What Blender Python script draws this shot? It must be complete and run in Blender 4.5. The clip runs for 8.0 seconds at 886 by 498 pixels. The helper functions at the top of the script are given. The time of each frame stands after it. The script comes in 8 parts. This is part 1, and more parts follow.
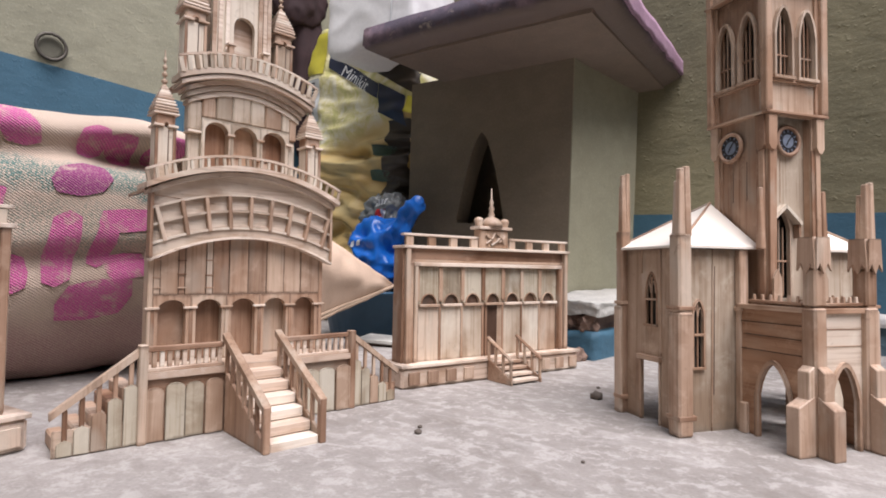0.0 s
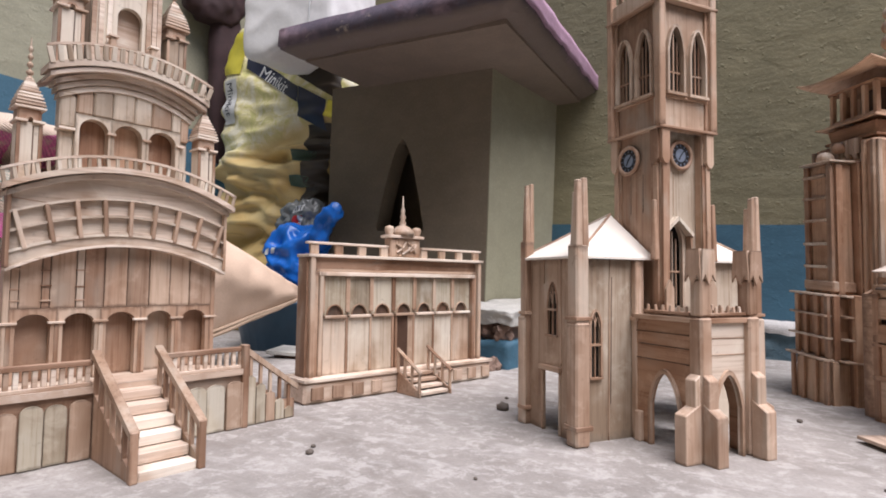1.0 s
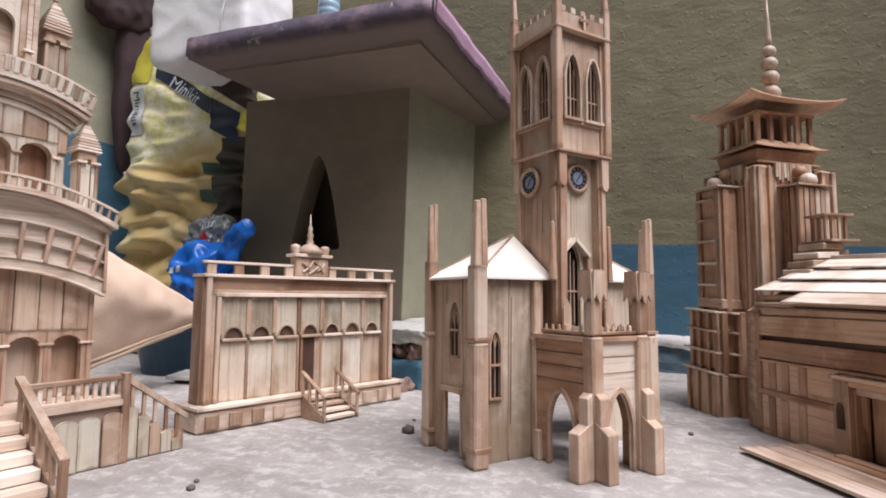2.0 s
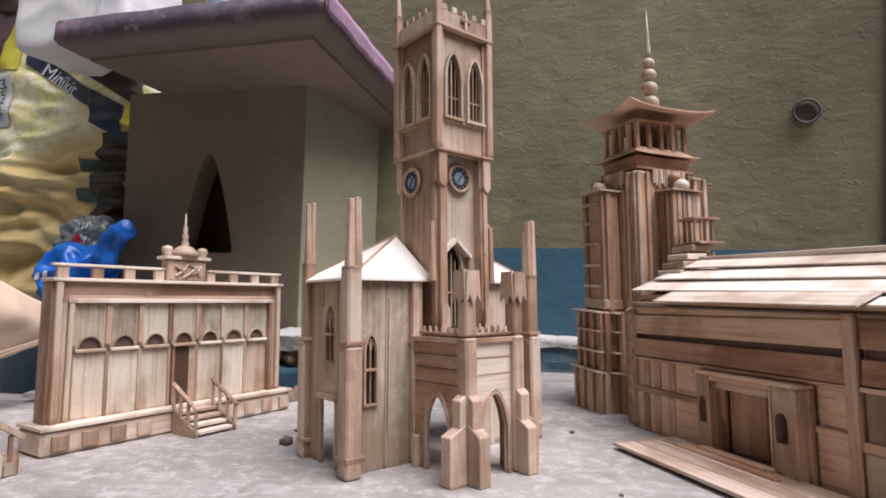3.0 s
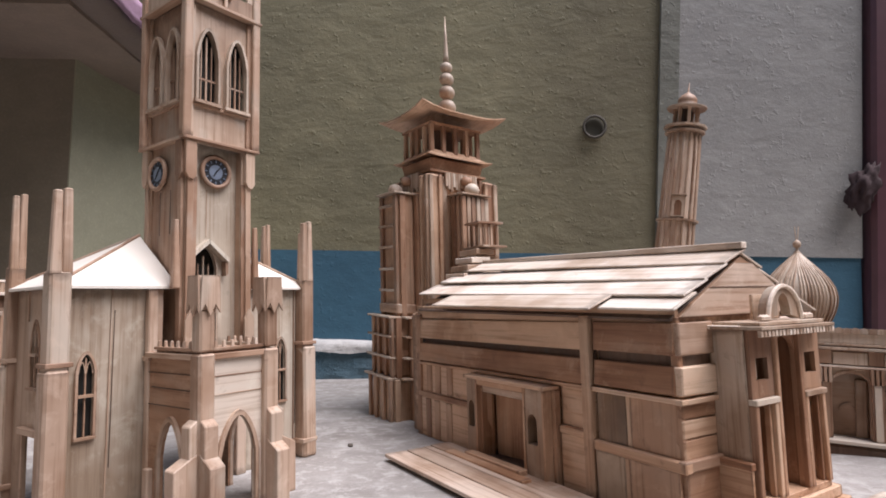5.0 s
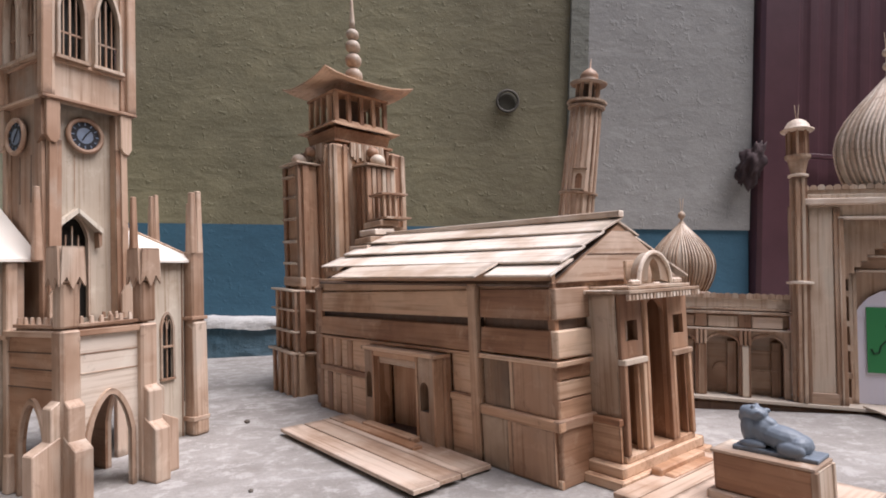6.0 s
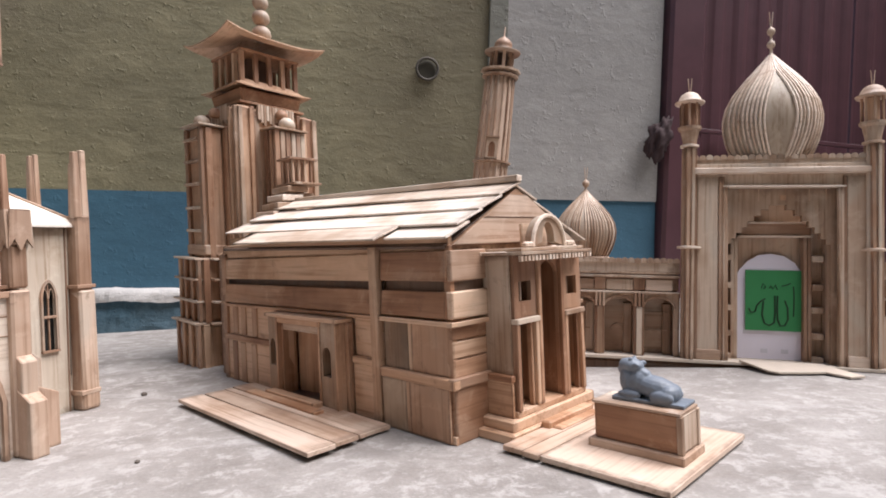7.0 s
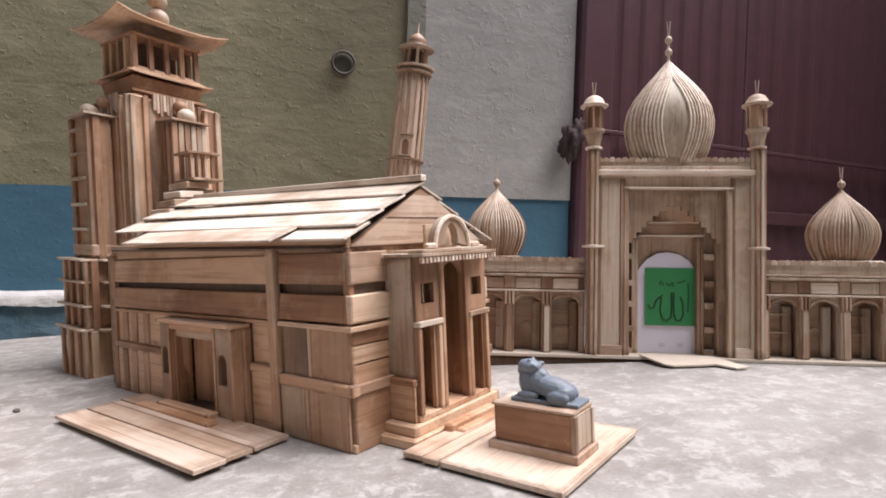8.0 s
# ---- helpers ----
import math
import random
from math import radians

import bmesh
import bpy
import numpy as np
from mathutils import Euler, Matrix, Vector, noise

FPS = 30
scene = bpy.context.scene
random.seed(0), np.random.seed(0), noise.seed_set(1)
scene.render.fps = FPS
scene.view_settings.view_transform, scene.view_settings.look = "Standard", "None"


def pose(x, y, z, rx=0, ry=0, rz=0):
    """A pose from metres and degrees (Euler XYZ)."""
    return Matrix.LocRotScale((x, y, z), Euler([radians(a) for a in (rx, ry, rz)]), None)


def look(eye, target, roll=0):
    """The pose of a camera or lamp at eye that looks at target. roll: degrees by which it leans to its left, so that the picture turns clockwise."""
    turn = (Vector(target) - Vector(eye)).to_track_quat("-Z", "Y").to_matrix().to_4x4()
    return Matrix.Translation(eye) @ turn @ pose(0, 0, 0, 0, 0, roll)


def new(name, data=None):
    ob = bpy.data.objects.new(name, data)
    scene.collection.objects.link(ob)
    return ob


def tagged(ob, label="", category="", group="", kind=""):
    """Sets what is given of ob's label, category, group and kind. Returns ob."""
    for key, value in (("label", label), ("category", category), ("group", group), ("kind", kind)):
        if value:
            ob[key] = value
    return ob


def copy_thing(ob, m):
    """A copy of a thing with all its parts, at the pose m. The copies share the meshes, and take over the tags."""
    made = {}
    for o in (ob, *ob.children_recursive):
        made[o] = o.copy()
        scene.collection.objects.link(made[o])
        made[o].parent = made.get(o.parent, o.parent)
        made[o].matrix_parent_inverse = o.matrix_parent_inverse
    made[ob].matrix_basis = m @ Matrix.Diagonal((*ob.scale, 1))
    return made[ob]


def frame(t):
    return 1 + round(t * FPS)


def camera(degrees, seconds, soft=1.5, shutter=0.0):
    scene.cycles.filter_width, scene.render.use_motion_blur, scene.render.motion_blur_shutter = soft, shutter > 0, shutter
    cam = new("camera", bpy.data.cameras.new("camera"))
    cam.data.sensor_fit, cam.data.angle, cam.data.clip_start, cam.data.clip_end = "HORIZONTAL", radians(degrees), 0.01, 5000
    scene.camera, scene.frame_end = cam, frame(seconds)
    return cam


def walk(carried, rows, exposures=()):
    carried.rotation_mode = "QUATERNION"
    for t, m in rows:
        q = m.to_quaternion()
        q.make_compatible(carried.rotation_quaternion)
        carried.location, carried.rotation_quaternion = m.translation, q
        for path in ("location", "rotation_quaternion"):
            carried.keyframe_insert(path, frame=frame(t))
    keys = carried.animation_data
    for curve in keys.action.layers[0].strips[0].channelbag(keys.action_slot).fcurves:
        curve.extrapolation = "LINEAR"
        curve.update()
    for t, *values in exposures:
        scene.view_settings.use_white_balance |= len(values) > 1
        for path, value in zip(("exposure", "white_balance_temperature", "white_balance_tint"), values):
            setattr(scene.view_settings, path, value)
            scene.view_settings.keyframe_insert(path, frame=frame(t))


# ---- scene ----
cam = camera(76.5, 8.0, 1.8)
PATH = [
    (0, (0.0059, 0.0101, 0.2607), (-1.3143, 1.5119, 0.2387), 1.80),
    (0.5, (0.0190, 0.0473, 0.2667), (-1.2107, 1.6249, 0.2537), 1.90),
    (1, (0.0331, 0.0695, 0.2667), (-1.1043, 1.7143, 0.2787), 2.10),
    (2.5, (0.0948, 0.1344, 0.2767), (-0.7107, 1.9609, 0.3837), 1.90),
    (3, (0.1245, 0.1658, 0.2687), (-0.5456, 2.0473, 0.3807), 1.70),
    (3.5, (0.1526, 0.1946, 0.2677), (-0.3832, 2.1182, 0.3827), 1.60),
    (4, (0.1847, 0.2202, 0.2747), (-0.2286, 2.1736, 0.3957), 1.30),
    (4.5, (0.2103, 0.2378, 0.2787), (-0.0905, 2.2112, 0.4047), 1.20),
    (5, (0.2437, 0.2619, 0.2777), (0.0998, 2.2520, 0.4107), 1.10),
    (6.5, (0.3247, 0.2711, 0.2617), (0.5447, 2.2585, 0.2547), 0.40),
    (7, (0.3444, 0.2694, 0.2557), (0.6955, 2.2375, 0.2137), 0.50),
    (7.5, (0.3614, 0.2771, 0.2597), (0.8442, 2.2174, 0.2117), 0.50),
    (8, (0.3793, 0.2791, 0.2627), (0.9840, 2.1846, 0.2087), 0.50),
]
walk(cam, [(t, look(e, g, r)) for t, e, g, r in PATH],
     [(0.0, 0.69, 6420, 13), (1.0, 0.71, 6350, 13), (2.0, 0.71, 6300, 13), (3.0, 0.70, 6250, 13), (4.0, 0.64, 6200, 13), (5.0, 0.64, 6250, 13), (6.5, 0.74, 6350, 12), (7.0, 0.86, 6400, 11), (8.0, 0.93, 6450, 11)])

# ---- world, sun, exposure ----
world = bpy.data.worlds.new("sky")
scene.world = world
world.use_nodes = True
wn = world.node_tree
sky = wn.nodes.new("ShaderNodeTexSky")
sky.sky_type, sky.sun_disc = "NISHITA", False
sky.sun_elevation, sky.sun_rotation = radians(66), radians(107)
sky.air_density, sky.dust_density, sky.ozone_density = 1.0, 2.0, 1.2
wn.nodes["Background"].inputs["Strength"].default_value = 0.076
wn.links.new(sky.outputs["Color"], wn.nodes["Background"].inputs["Color"])
sun = new("sun", bpy.data.lights.new("sun", "SUN"))
sun.data.energy, sun.data.angle, sun.data.color = 3.9, radians(50), (1.0, 0.95, 0.955)
sun.matrix_world = look((2.1, 0.35, 5.0), (0, 1.0, 0))

# the floor falls gently towards the back wall: FL carries floor places into the world
UP = Vector((-0.0470, 0.0263, 1.0)).normalized()
XA = (Vector((1, 0, 0)) - UP * UP.x).normalized()
FL = Matrix((XA, UP.cross(XA), UP)).transposed().to_4x4()


# ---- materials ----
class Mat:
    def __init__(self, name, rough=0.7, metal=0.0):
        self.m = bpy.data.materials.new(name)
        self.m.use_nodes = True
        self.t = self.m.node_tree
        self.b = self.t.nodes["Principled BSDF"]
        self.b.inputs["Roughness"].default_value = rough
        self.b.inputs["Metallic"].default_value = metal
        self.coord = self.n("ShaderNodeTexCoord")

    def n(self, kind, **kw):
        node = self.t.nodes.new(kind)
        for k, v in kw.items():
            if k in node.inputs:
                node.inputs[k].default_value = v
        return node

    def link(self, a, b):
        self.t.links.new(a, b)

    def map(self, scale, source="Object", offset=None):
        mp = self.n("ShaderNodeMapping", Scale=scale)
        self.link(self.coord.outputs[source], mp.inputs["Vector"])
        if offset:
            self.link(offset, mp.inputs["Location"])
        return mp.outputs["Vector"]

    def noise(self, vec, scale=5.0, detail=4.0, rough=0.6, distortion=0.0):
        nd = self.n("ShaderNodeTexNoise", Scale=scale, Detail=detail, Roughness=rough, Distortion=distortion)
        self.link(vec, nd.inputs["Vector"])
        return nd.outputs["Fac"]

    def ramp(self, fac, stops):
        r = self.n("ShaderNodeValToRGB")
        el = r.color_ramp.elements
        while len(el) < len(stops):
            el.new(0.5)
        for e, (p, c) in zip(el, stops):
            e.position = p
            e.color = (*c, 1) if len(c) == 3 else (c[0], c[0], c[0], 1)
        self.link(fac, r.inputs["Fac"])
        return r.outputs["Color"]

    def mix(self, fac, a, b, mode="MIX"):
        x = self.n("ShaderNodeMix")
        x.data_type, x.blend_type = "RGBA", mode
        for sock, v in ((x.inputs[0], fac), (x.inputs[6], a), (x.inputs[7], b)):
            if isinstance(v, (int, float)):
                sock.default_value = v
            elif isinstance(v, tuple):
                sock.default_value = (*v, 1)
            else:
                self.link(v, sock)
        return x.outputs[2]

    def math(self, op, a, b=0.0):
        x = self.n("ShaderNodeMath")
        x.operation = op
        for sock, v in ((x.inputs[0], a), (x.inputs[1], b)):
            if isinstance(v, (int, float)):
                sock.default_value = v
            else:
                self.link(v, sock)
        return x.outputs[0]

    def color(self, c):
        if isinstance(c, tuple):
            self.b.inputs["Base Color"].default_value = (*c, 1)
        else:
            self.link(c, self.b.inputs["Base Color"])

    def bump(self, h, strength=0.3, dist=0.002):
        bp = self.n("ShaderNodeBump", Strength=strength, Distance=dist)
        self.link(h, bp.inputs["Height"])
        self.link(bp.outputs["Normal"], self.b.inputs["Normal"])


def wood(name, axis, dark=(0.24, 0.14, 0.088), mid=(0.41, 0.262, 0.178), light=(0.56, 0.42, 0.315), rough=0.55, grey=0.42):
    """Thin bamboo and stick wood: fine grain along one axis, a tone of its own for each piece."""
    k = Mat(name, rough)
    info = k.n("ShaderNodeObjectInfo")
    off = k.math("MULTIPLY", info.outputs["Random"], 7.0)
    sc = [160.0, 160.0, 160.0]
    sc["xyz".index(axis)] = 5.0
    fine = k.noise(k.map(sc, offset=off), 1.0, 5.0, 0.65)
    sc2 = [26.0, 26.0, 26.0]
    sc2["xyz".index(axis)] = 2.2
    broad = k.noise(k.map(sc2, offset=off), 1.0, 4.0, 0.6, 0.6)
    stain = k.noise(k.map((9, 9, 9), offset=off), 1.0, 3.0, 0.5)
    tone = k.math("ADD", k.math("MULTIPLY", info.outputs["Random"], 0.48), k.math("MULTIPLY", broad, 0.52))
    base = k.ramp(tone, [(0.22, dark), (0.46, mid), (0.74, light)])
    streak = k.ramp(fine, [(0.30, (0.56, 0.46, 0.37)), (0.50, (1, 1, 1))])
    col = k.mix(0.8, base, streak, "MULTIPLY")
    patch = k.ramp(stain, [(0.34, (0.58, 0.46, 0.36)), (0.50, (1, 1, 1))])
    col = k.mix(0.65, col, patch, "MULTIPLY")
    # weathered grey-green stretches
    sc3 = [16.0, 16.0, 16.0]
    sc3["xyz".index(axis)] = 6.0
    worn = k.noise(k.map(sc3, offset=off), 1.0, 3.0, 0.55, 0.5)
    lum = 0.3 * mid[0] + 0.6 * mid[1] + 0.1 * mid[2]
    col = k.mix(k.ramp(worn, [(0.52, (0,)), (0.66, (grey,))]), col, (lum * 1.30, lum * 1.22, lum * 1.04))
    # edges scorched and glue-stained, with joint shade painted in, unevenly along each piece
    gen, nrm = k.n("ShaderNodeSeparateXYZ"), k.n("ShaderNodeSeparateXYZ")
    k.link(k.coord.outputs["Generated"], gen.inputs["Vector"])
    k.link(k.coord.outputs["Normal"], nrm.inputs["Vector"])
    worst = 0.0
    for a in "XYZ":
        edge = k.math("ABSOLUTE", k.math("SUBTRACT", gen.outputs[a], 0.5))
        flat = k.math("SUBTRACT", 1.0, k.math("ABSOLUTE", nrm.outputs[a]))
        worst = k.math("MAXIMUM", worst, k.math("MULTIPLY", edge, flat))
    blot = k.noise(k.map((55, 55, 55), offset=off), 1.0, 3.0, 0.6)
    burnt_shade = k.math("ADD", worst, k.math("MULTIPLY", blot, 0.10))
    col = k.mix(k.ramp(burnt_shade, [(0.505, (0,)), (0.545, (0.75,))]), col, tuple(c * 0.55 for c in dark))
    # dried glue and rubbed, bleached spots; a few dark smudges
    rub = k.noise(k.map((24, 24, 24), offset=off), 1.0, 5.0, 0.7, 0.4)
    col = k.mix(k.ramp(rub, [(0.54, (0,)), (0.74, (0.30,))]), col, tuple(min(0.85, c * 1.25 + 0.06) for c in light))
    col = k.mix(k.ramp(rub, [(0.30, (0.45,)), (0.38, (0,))]), col, tuple(c * 0.62 for c in dark))
    k.color(col)
    k.bump(fine, 0.35, 0.0012)
    return k.m


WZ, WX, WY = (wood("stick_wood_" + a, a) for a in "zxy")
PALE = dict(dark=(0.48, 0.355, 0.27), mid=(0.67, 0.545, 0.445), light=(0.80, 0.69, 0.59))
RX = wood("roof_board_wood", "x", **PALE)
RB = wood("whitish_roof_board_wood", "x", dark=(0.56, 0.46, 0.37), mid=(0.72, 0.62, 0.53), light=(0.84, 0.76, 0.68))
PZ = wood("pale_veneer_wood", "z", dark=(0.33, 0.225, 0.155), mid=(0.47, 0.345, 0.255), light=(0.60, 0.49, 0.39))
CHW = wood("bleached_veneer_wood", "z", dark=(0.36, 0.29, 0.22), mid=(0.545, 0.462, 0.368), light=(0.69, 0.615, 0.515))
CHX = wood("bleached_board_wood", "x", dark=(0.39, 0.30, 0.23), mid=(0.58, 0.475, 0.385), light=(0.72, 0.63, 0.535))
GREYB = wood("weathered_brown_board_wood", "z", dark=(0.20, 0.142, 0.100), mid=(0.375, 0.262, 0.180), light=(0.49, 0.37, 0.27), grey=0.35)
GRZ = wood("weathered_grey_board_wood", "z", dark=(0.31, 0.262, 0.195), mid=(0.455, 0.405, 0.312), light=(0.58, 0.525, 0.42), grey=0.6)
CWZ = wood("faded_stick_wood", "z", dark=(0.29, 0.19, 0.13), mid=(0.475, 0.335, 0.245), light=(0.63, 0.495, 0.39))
# dark copy of the wood: shade of hollows put into the colour; also seams
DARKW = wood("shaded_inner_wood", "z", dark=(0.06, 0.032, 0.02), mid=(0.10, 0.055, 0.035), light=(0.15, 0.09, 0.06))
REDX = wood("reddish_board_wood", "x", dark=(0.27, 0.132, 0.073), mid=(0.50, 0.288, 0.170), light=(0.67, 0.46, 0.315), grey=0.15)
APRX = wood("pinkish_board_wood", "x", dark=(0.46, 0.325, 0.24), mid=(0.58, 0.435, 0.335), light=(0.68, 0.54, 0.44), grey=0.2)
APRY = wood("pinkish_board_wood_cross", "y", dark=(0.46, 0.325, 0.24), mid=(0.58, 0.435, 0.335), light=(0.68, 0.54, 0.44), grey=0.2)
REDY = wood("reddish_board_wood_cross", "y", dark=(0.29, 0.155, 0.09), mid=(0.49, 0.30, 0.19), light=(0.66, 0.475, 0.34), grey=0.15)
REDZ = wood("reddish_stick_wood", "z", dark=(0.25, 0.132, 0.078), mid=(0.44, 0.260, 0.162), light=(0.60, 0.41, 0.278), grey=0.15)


def plaster(name, base, low, scale=1.0, bump=0.5, rough=0.85, brown_x=None):
    """Hand-floated painted plaster; the last argument names a stretch along x that turns darker and browner."""
    k = Mat(name, rough)
    v = k.map((1, 1, 1))
    big = k.noise(v, 1.2 * scale, 5.0, 0.62)
    mid = k.noise(k.map((1, 1, 1.5)), 9 * scale, 5.0, 0.62, 0.4)
    dent = k.noise(k.map((8, 8, 16)), 1.0 * scale, 4.0, 0.55, 0.35)
    fine = k.noise(v, 110 * scale, 4.0, 0.65)
    pit = k.noise(v, 38 * scale, 2.0, 0.5)
    c = k.mix(k.ramp(big, [(0.36, (0,)), (0.66, (1,))]), low, base)
    c = k.mix(k.ramp(mid, [(0.42, (0.28,)), (0.62, (0,))]), c, tuple(x * 0.72 for x in low))
    c = k.mix(k.ramp(fine, [(0.5, (0,)), (0.75, (0.35,))]), c, tuple(min(1, x * 1.35) for x in base))
    if brown_x:
        sep = k.n("ShaderNodeSeparateXYZ")
        k.link(v, sep.inputs["Vector"])
        blot = k.math("ADD", sep.outputs["X"], k.math("MULTIPLY", k.math("SUBTRACT", k.noise(v, 3.2, 5.0, 0.65, 0.5), 0.5), 0.9))
        c = k.mix(k.ramp(blot, [(brown_x[0], (0,)), (brown_x[1], (0.55,))]), c, (0.128, 0.108, 0.068))
    k.color(c)
    h = k.math("ADD", k.math("MULTIPLY", dent, 1.25), k.math("ADD", k.math("MULTIPLY", mid, 0.5), k.math("MULTIPLY", k.ramp(pit, [(0.62, (0,)), (0.70, (1,))]), 0.40)))
    k.bump(k.math("ADD", h, k.math("MULTIPLY", fine, 0.16)), bump * 0.7, 0.016)
    return k.m


GREEN = plaster("olive_green_plaster", (0.268, 0.243, 0.146), (0.172, 0.156, 0.096))
BROWNED = plaster("browning_olive_green_plaster", (0.272, 0.247, 0.149), (0.176, 0.160, 0.098), brown_x=(0.25, 0.80))
# brighter light on the side wall is put into this greyer olive
PALEGREEN = plaster("lit_olive_plaster", (0.33, 0.32, 0.235), (0.27, 0.262, 0.19), bump=0.25)
BLUE = plaster("blue_painted_plaster", (0.052, 0.140, 0.205), (0.042, 0.115, 0.175), bump=0.25, rough=0.7)
GREY = plaster("pale_grey_plaster", (0.365, 0.355, 0.335), (0.295, 0.287, 0.27), bump=0.32)
LEDGE = plaster("whitewashed_ledge", (0.55, 0.54, 0.50), (0.30, 0.30, 0.28))
# brown front, olive side; front shade and side light are put into the colours
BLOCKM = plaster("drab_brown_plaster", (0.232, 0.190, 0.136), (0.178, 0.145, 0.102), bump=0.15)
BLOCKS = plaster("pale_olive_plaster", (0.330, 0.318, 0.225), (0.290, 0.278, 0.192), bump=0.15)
SOFFIT = plaster("brown_grey_soffit", (0.25, 0.192, 0.150), (0.195, 0.148, 0.115), bump=0.2)


def floor_mat():
    k = Mat("worn_concrete", 0.82)
    v = k.map((1, 1, 1))
    big = k.noise(v, 1.9, 5.0, 0.6)
    mid = k.noise(v, 8.0, 7.0, 0.68)
    flake = k.noise(v, 34.0, 7.0, 0.72, 0.3)
    fine = k.noise(v, 210.0, 4.0, 0.7)
    c = k.ramp(mid, [(0.32, (0.205, 0.186, 0.170)), (0.50, (0.268, 0.246, 0.228)), (0.66, (0.340, 0.318, 0.298))])
    c = k.mix(k.ramp(big, [(0.40, (0,)), (0.62, (0.6,))]), c, (0.345, 0.324, 0.305))
    c = k.mix(k.ramp(flake, [(0.50, (0,)), (0.60, (0.62,))]), c, (0.465, 0.444, 0.424))
    c = k.mix(k.ramp(flake, [(0.28, (0.4,)), (0.44, (0,))]), c, (0.180, 0.163, 0.150))
    c = k.mix(k.ramp(fine, [(0.34, (0.28,)), (0.47, (0,))]), c, (0.160, 0.146, 0.134))
    c = k.mix(k.ramp(fine, [(0.57, (0,)), (0.68, (0.28,))]), c, (0.48, 0.46, 0.44))
    smear = k.noise(k.map((2.5, 7.0, 1.0)), 1.6, 5.0, 0.65, 0.6)
    c = k.mix(k.ramp(smear, [(0.32, (0.60,)), (0.45, (0,))]), c, (0.190, 0.168, 0.150))
    c = k.mix(k.ramp(smear, [(0.56, (0,)), (0.68, (0.45,))]), c, (0.470, 0.452, 0.436))
    k.color(c)
    k.bump(k.math("ADD", k.math("MULTIPLY", flake, 0.9), k.math("MULTIPLY", fine, 0.4)), 0.55, 0.004)
    return k.m


FLOORM = floor_mat()


def purple():
    """Purple paint over brown plaster, worn through along the lower edge and in chips."""
    k = Mat("chipped_purple_paint", 0.6)
    v = k.map((1, 1, 1))
    n1 = k.noise(v, 16.0, 6.0, 0.7, 0.6)
    n2 = k.noise(v, 5.0, 4.0, 0.6)
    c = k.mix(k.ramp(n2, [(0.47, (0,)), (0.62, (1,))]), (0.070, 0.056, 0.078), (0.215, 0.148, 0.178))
    c = k.mix(k.ramp(n1, [(0.54, (0,)), (0.62, (0.9,))]), c, (0.075, 0.048, 0.060))
    c = k.mix(k.ramp(n1, [(0.30, (1,)), (0.37, (0,))]), c, (0.30, 0.25, 0.22))
    sep = k.n("ShaderNodeSeparateXYZ")
    k.link(k.coord.outputs["Object"], sep.inputs["Vector"])
    h = k.math("ADD", k.math("SUBTRACT", sep.outputs["Z"], 0.5), k.math("MULTIPLY", n2, 0.05))
    k.color(k.mix(k.ramp(h, [(0.501, (1,)), (0.517, (0,))]), c, (0.17, 0.13, 0.11)))
    k.bump(n1, 0.6, 0.01)
    return k.m


PURPLE = purple()
LILAC = plaster("lit_lilac_paint", (0.40, 0.265, 0.36), (0.31, 0.185, 0.26), 3.0, 0.2, 0.6)


def simple(name, c, rough=0.6, metal=0.0, var=0.25, scale=30.0, bump=0.0):
    k = Mat(name, rough, metal)
    n1 = k.noise(k.map((1, 1, 1)), scale, 4.0, 0.6)
    k.color(k.mix(n1, tuple(x * (1 - var) for x in c), tuple(min(1, x * (1 + var)) for x in c)))
    if bump:
        k.bump(n1, bump, 0.003)
    return k.m


IRON = simple("rusty_iron", (0.09, 0.08, 0.066), 0.6, 0.4)
BORE = simple("bore_shade", (0.040, 0.036, 0.024), 0.9)
FILL = simple("grey_plaster_fill", (0.13, 0.125, 0.095), 0.9)
# near-black that stands in for the shade inside hollows
HOLE = simple("hollow_shade", (0.02, 0.018, 0.015), 0.9)
DOORM = simple("maroon_painted_sheet", (0.096, 0.042, 0.051), 0.4, 0.0, 0.3, 12.0)
STONE = simple("grey_soapstone", (0.165, 0.195, 0.235), 0.5, 0.0, 0.35, 60.0, 0.3)
PAPER = simple("white_paper", (0.72, 0.70, 0.80), 0.8, 0.0, 0.04)
GREENP = simple("green_card", (0.035, 0.235, 0.08), 0.75, 0.0, 0.08)
INK = simple("dark_green_ink", (0.012, 0.045, 0.02), 0.7)
RAG = simple("dark_maroon_rag", (0.048, 0.028, 0.029), 0.9, 0.0, 0.4, 60.0, 0.5)
DIAL = simple("clock_dial_print", (0.20, 0.24, 0.31), 0.25, 0.0, 0.3, 90.0)
BLACK = simple("black_ink", (0.02, 0.02, 0.025), 0.5)
PENCIL = simple("faint_pencil", (0.55, 0.55, 0.62), 0.8)
CARD = simple("off_white_card", (0.55, 0.475, 0.395), 0.8, 0.0, 0.12)


# ---- building helpers ----
def thing(name, label, category, m, group="", kind=""):
    ob = new(name)
    ob.empty_display_size = 0.05
    ob.matrix_world = m
    return tagged(ob, label, category, group, kind)


def part(name, bm, material, parent, label="", smooth=False):
    me = bpy.data.meshes.new(name)
    bmesh.ops.recalc_face_normals(bm, faces=bm.faces)
    for f in bm.faces:
        f.smooth = smooth
    bm.to_mesh(me)
    bm.free()
    me.materials.append(material)
    ob = new(name, me)
    ob.parent = parent
    return tagged(ob, label)


BOXES = {}


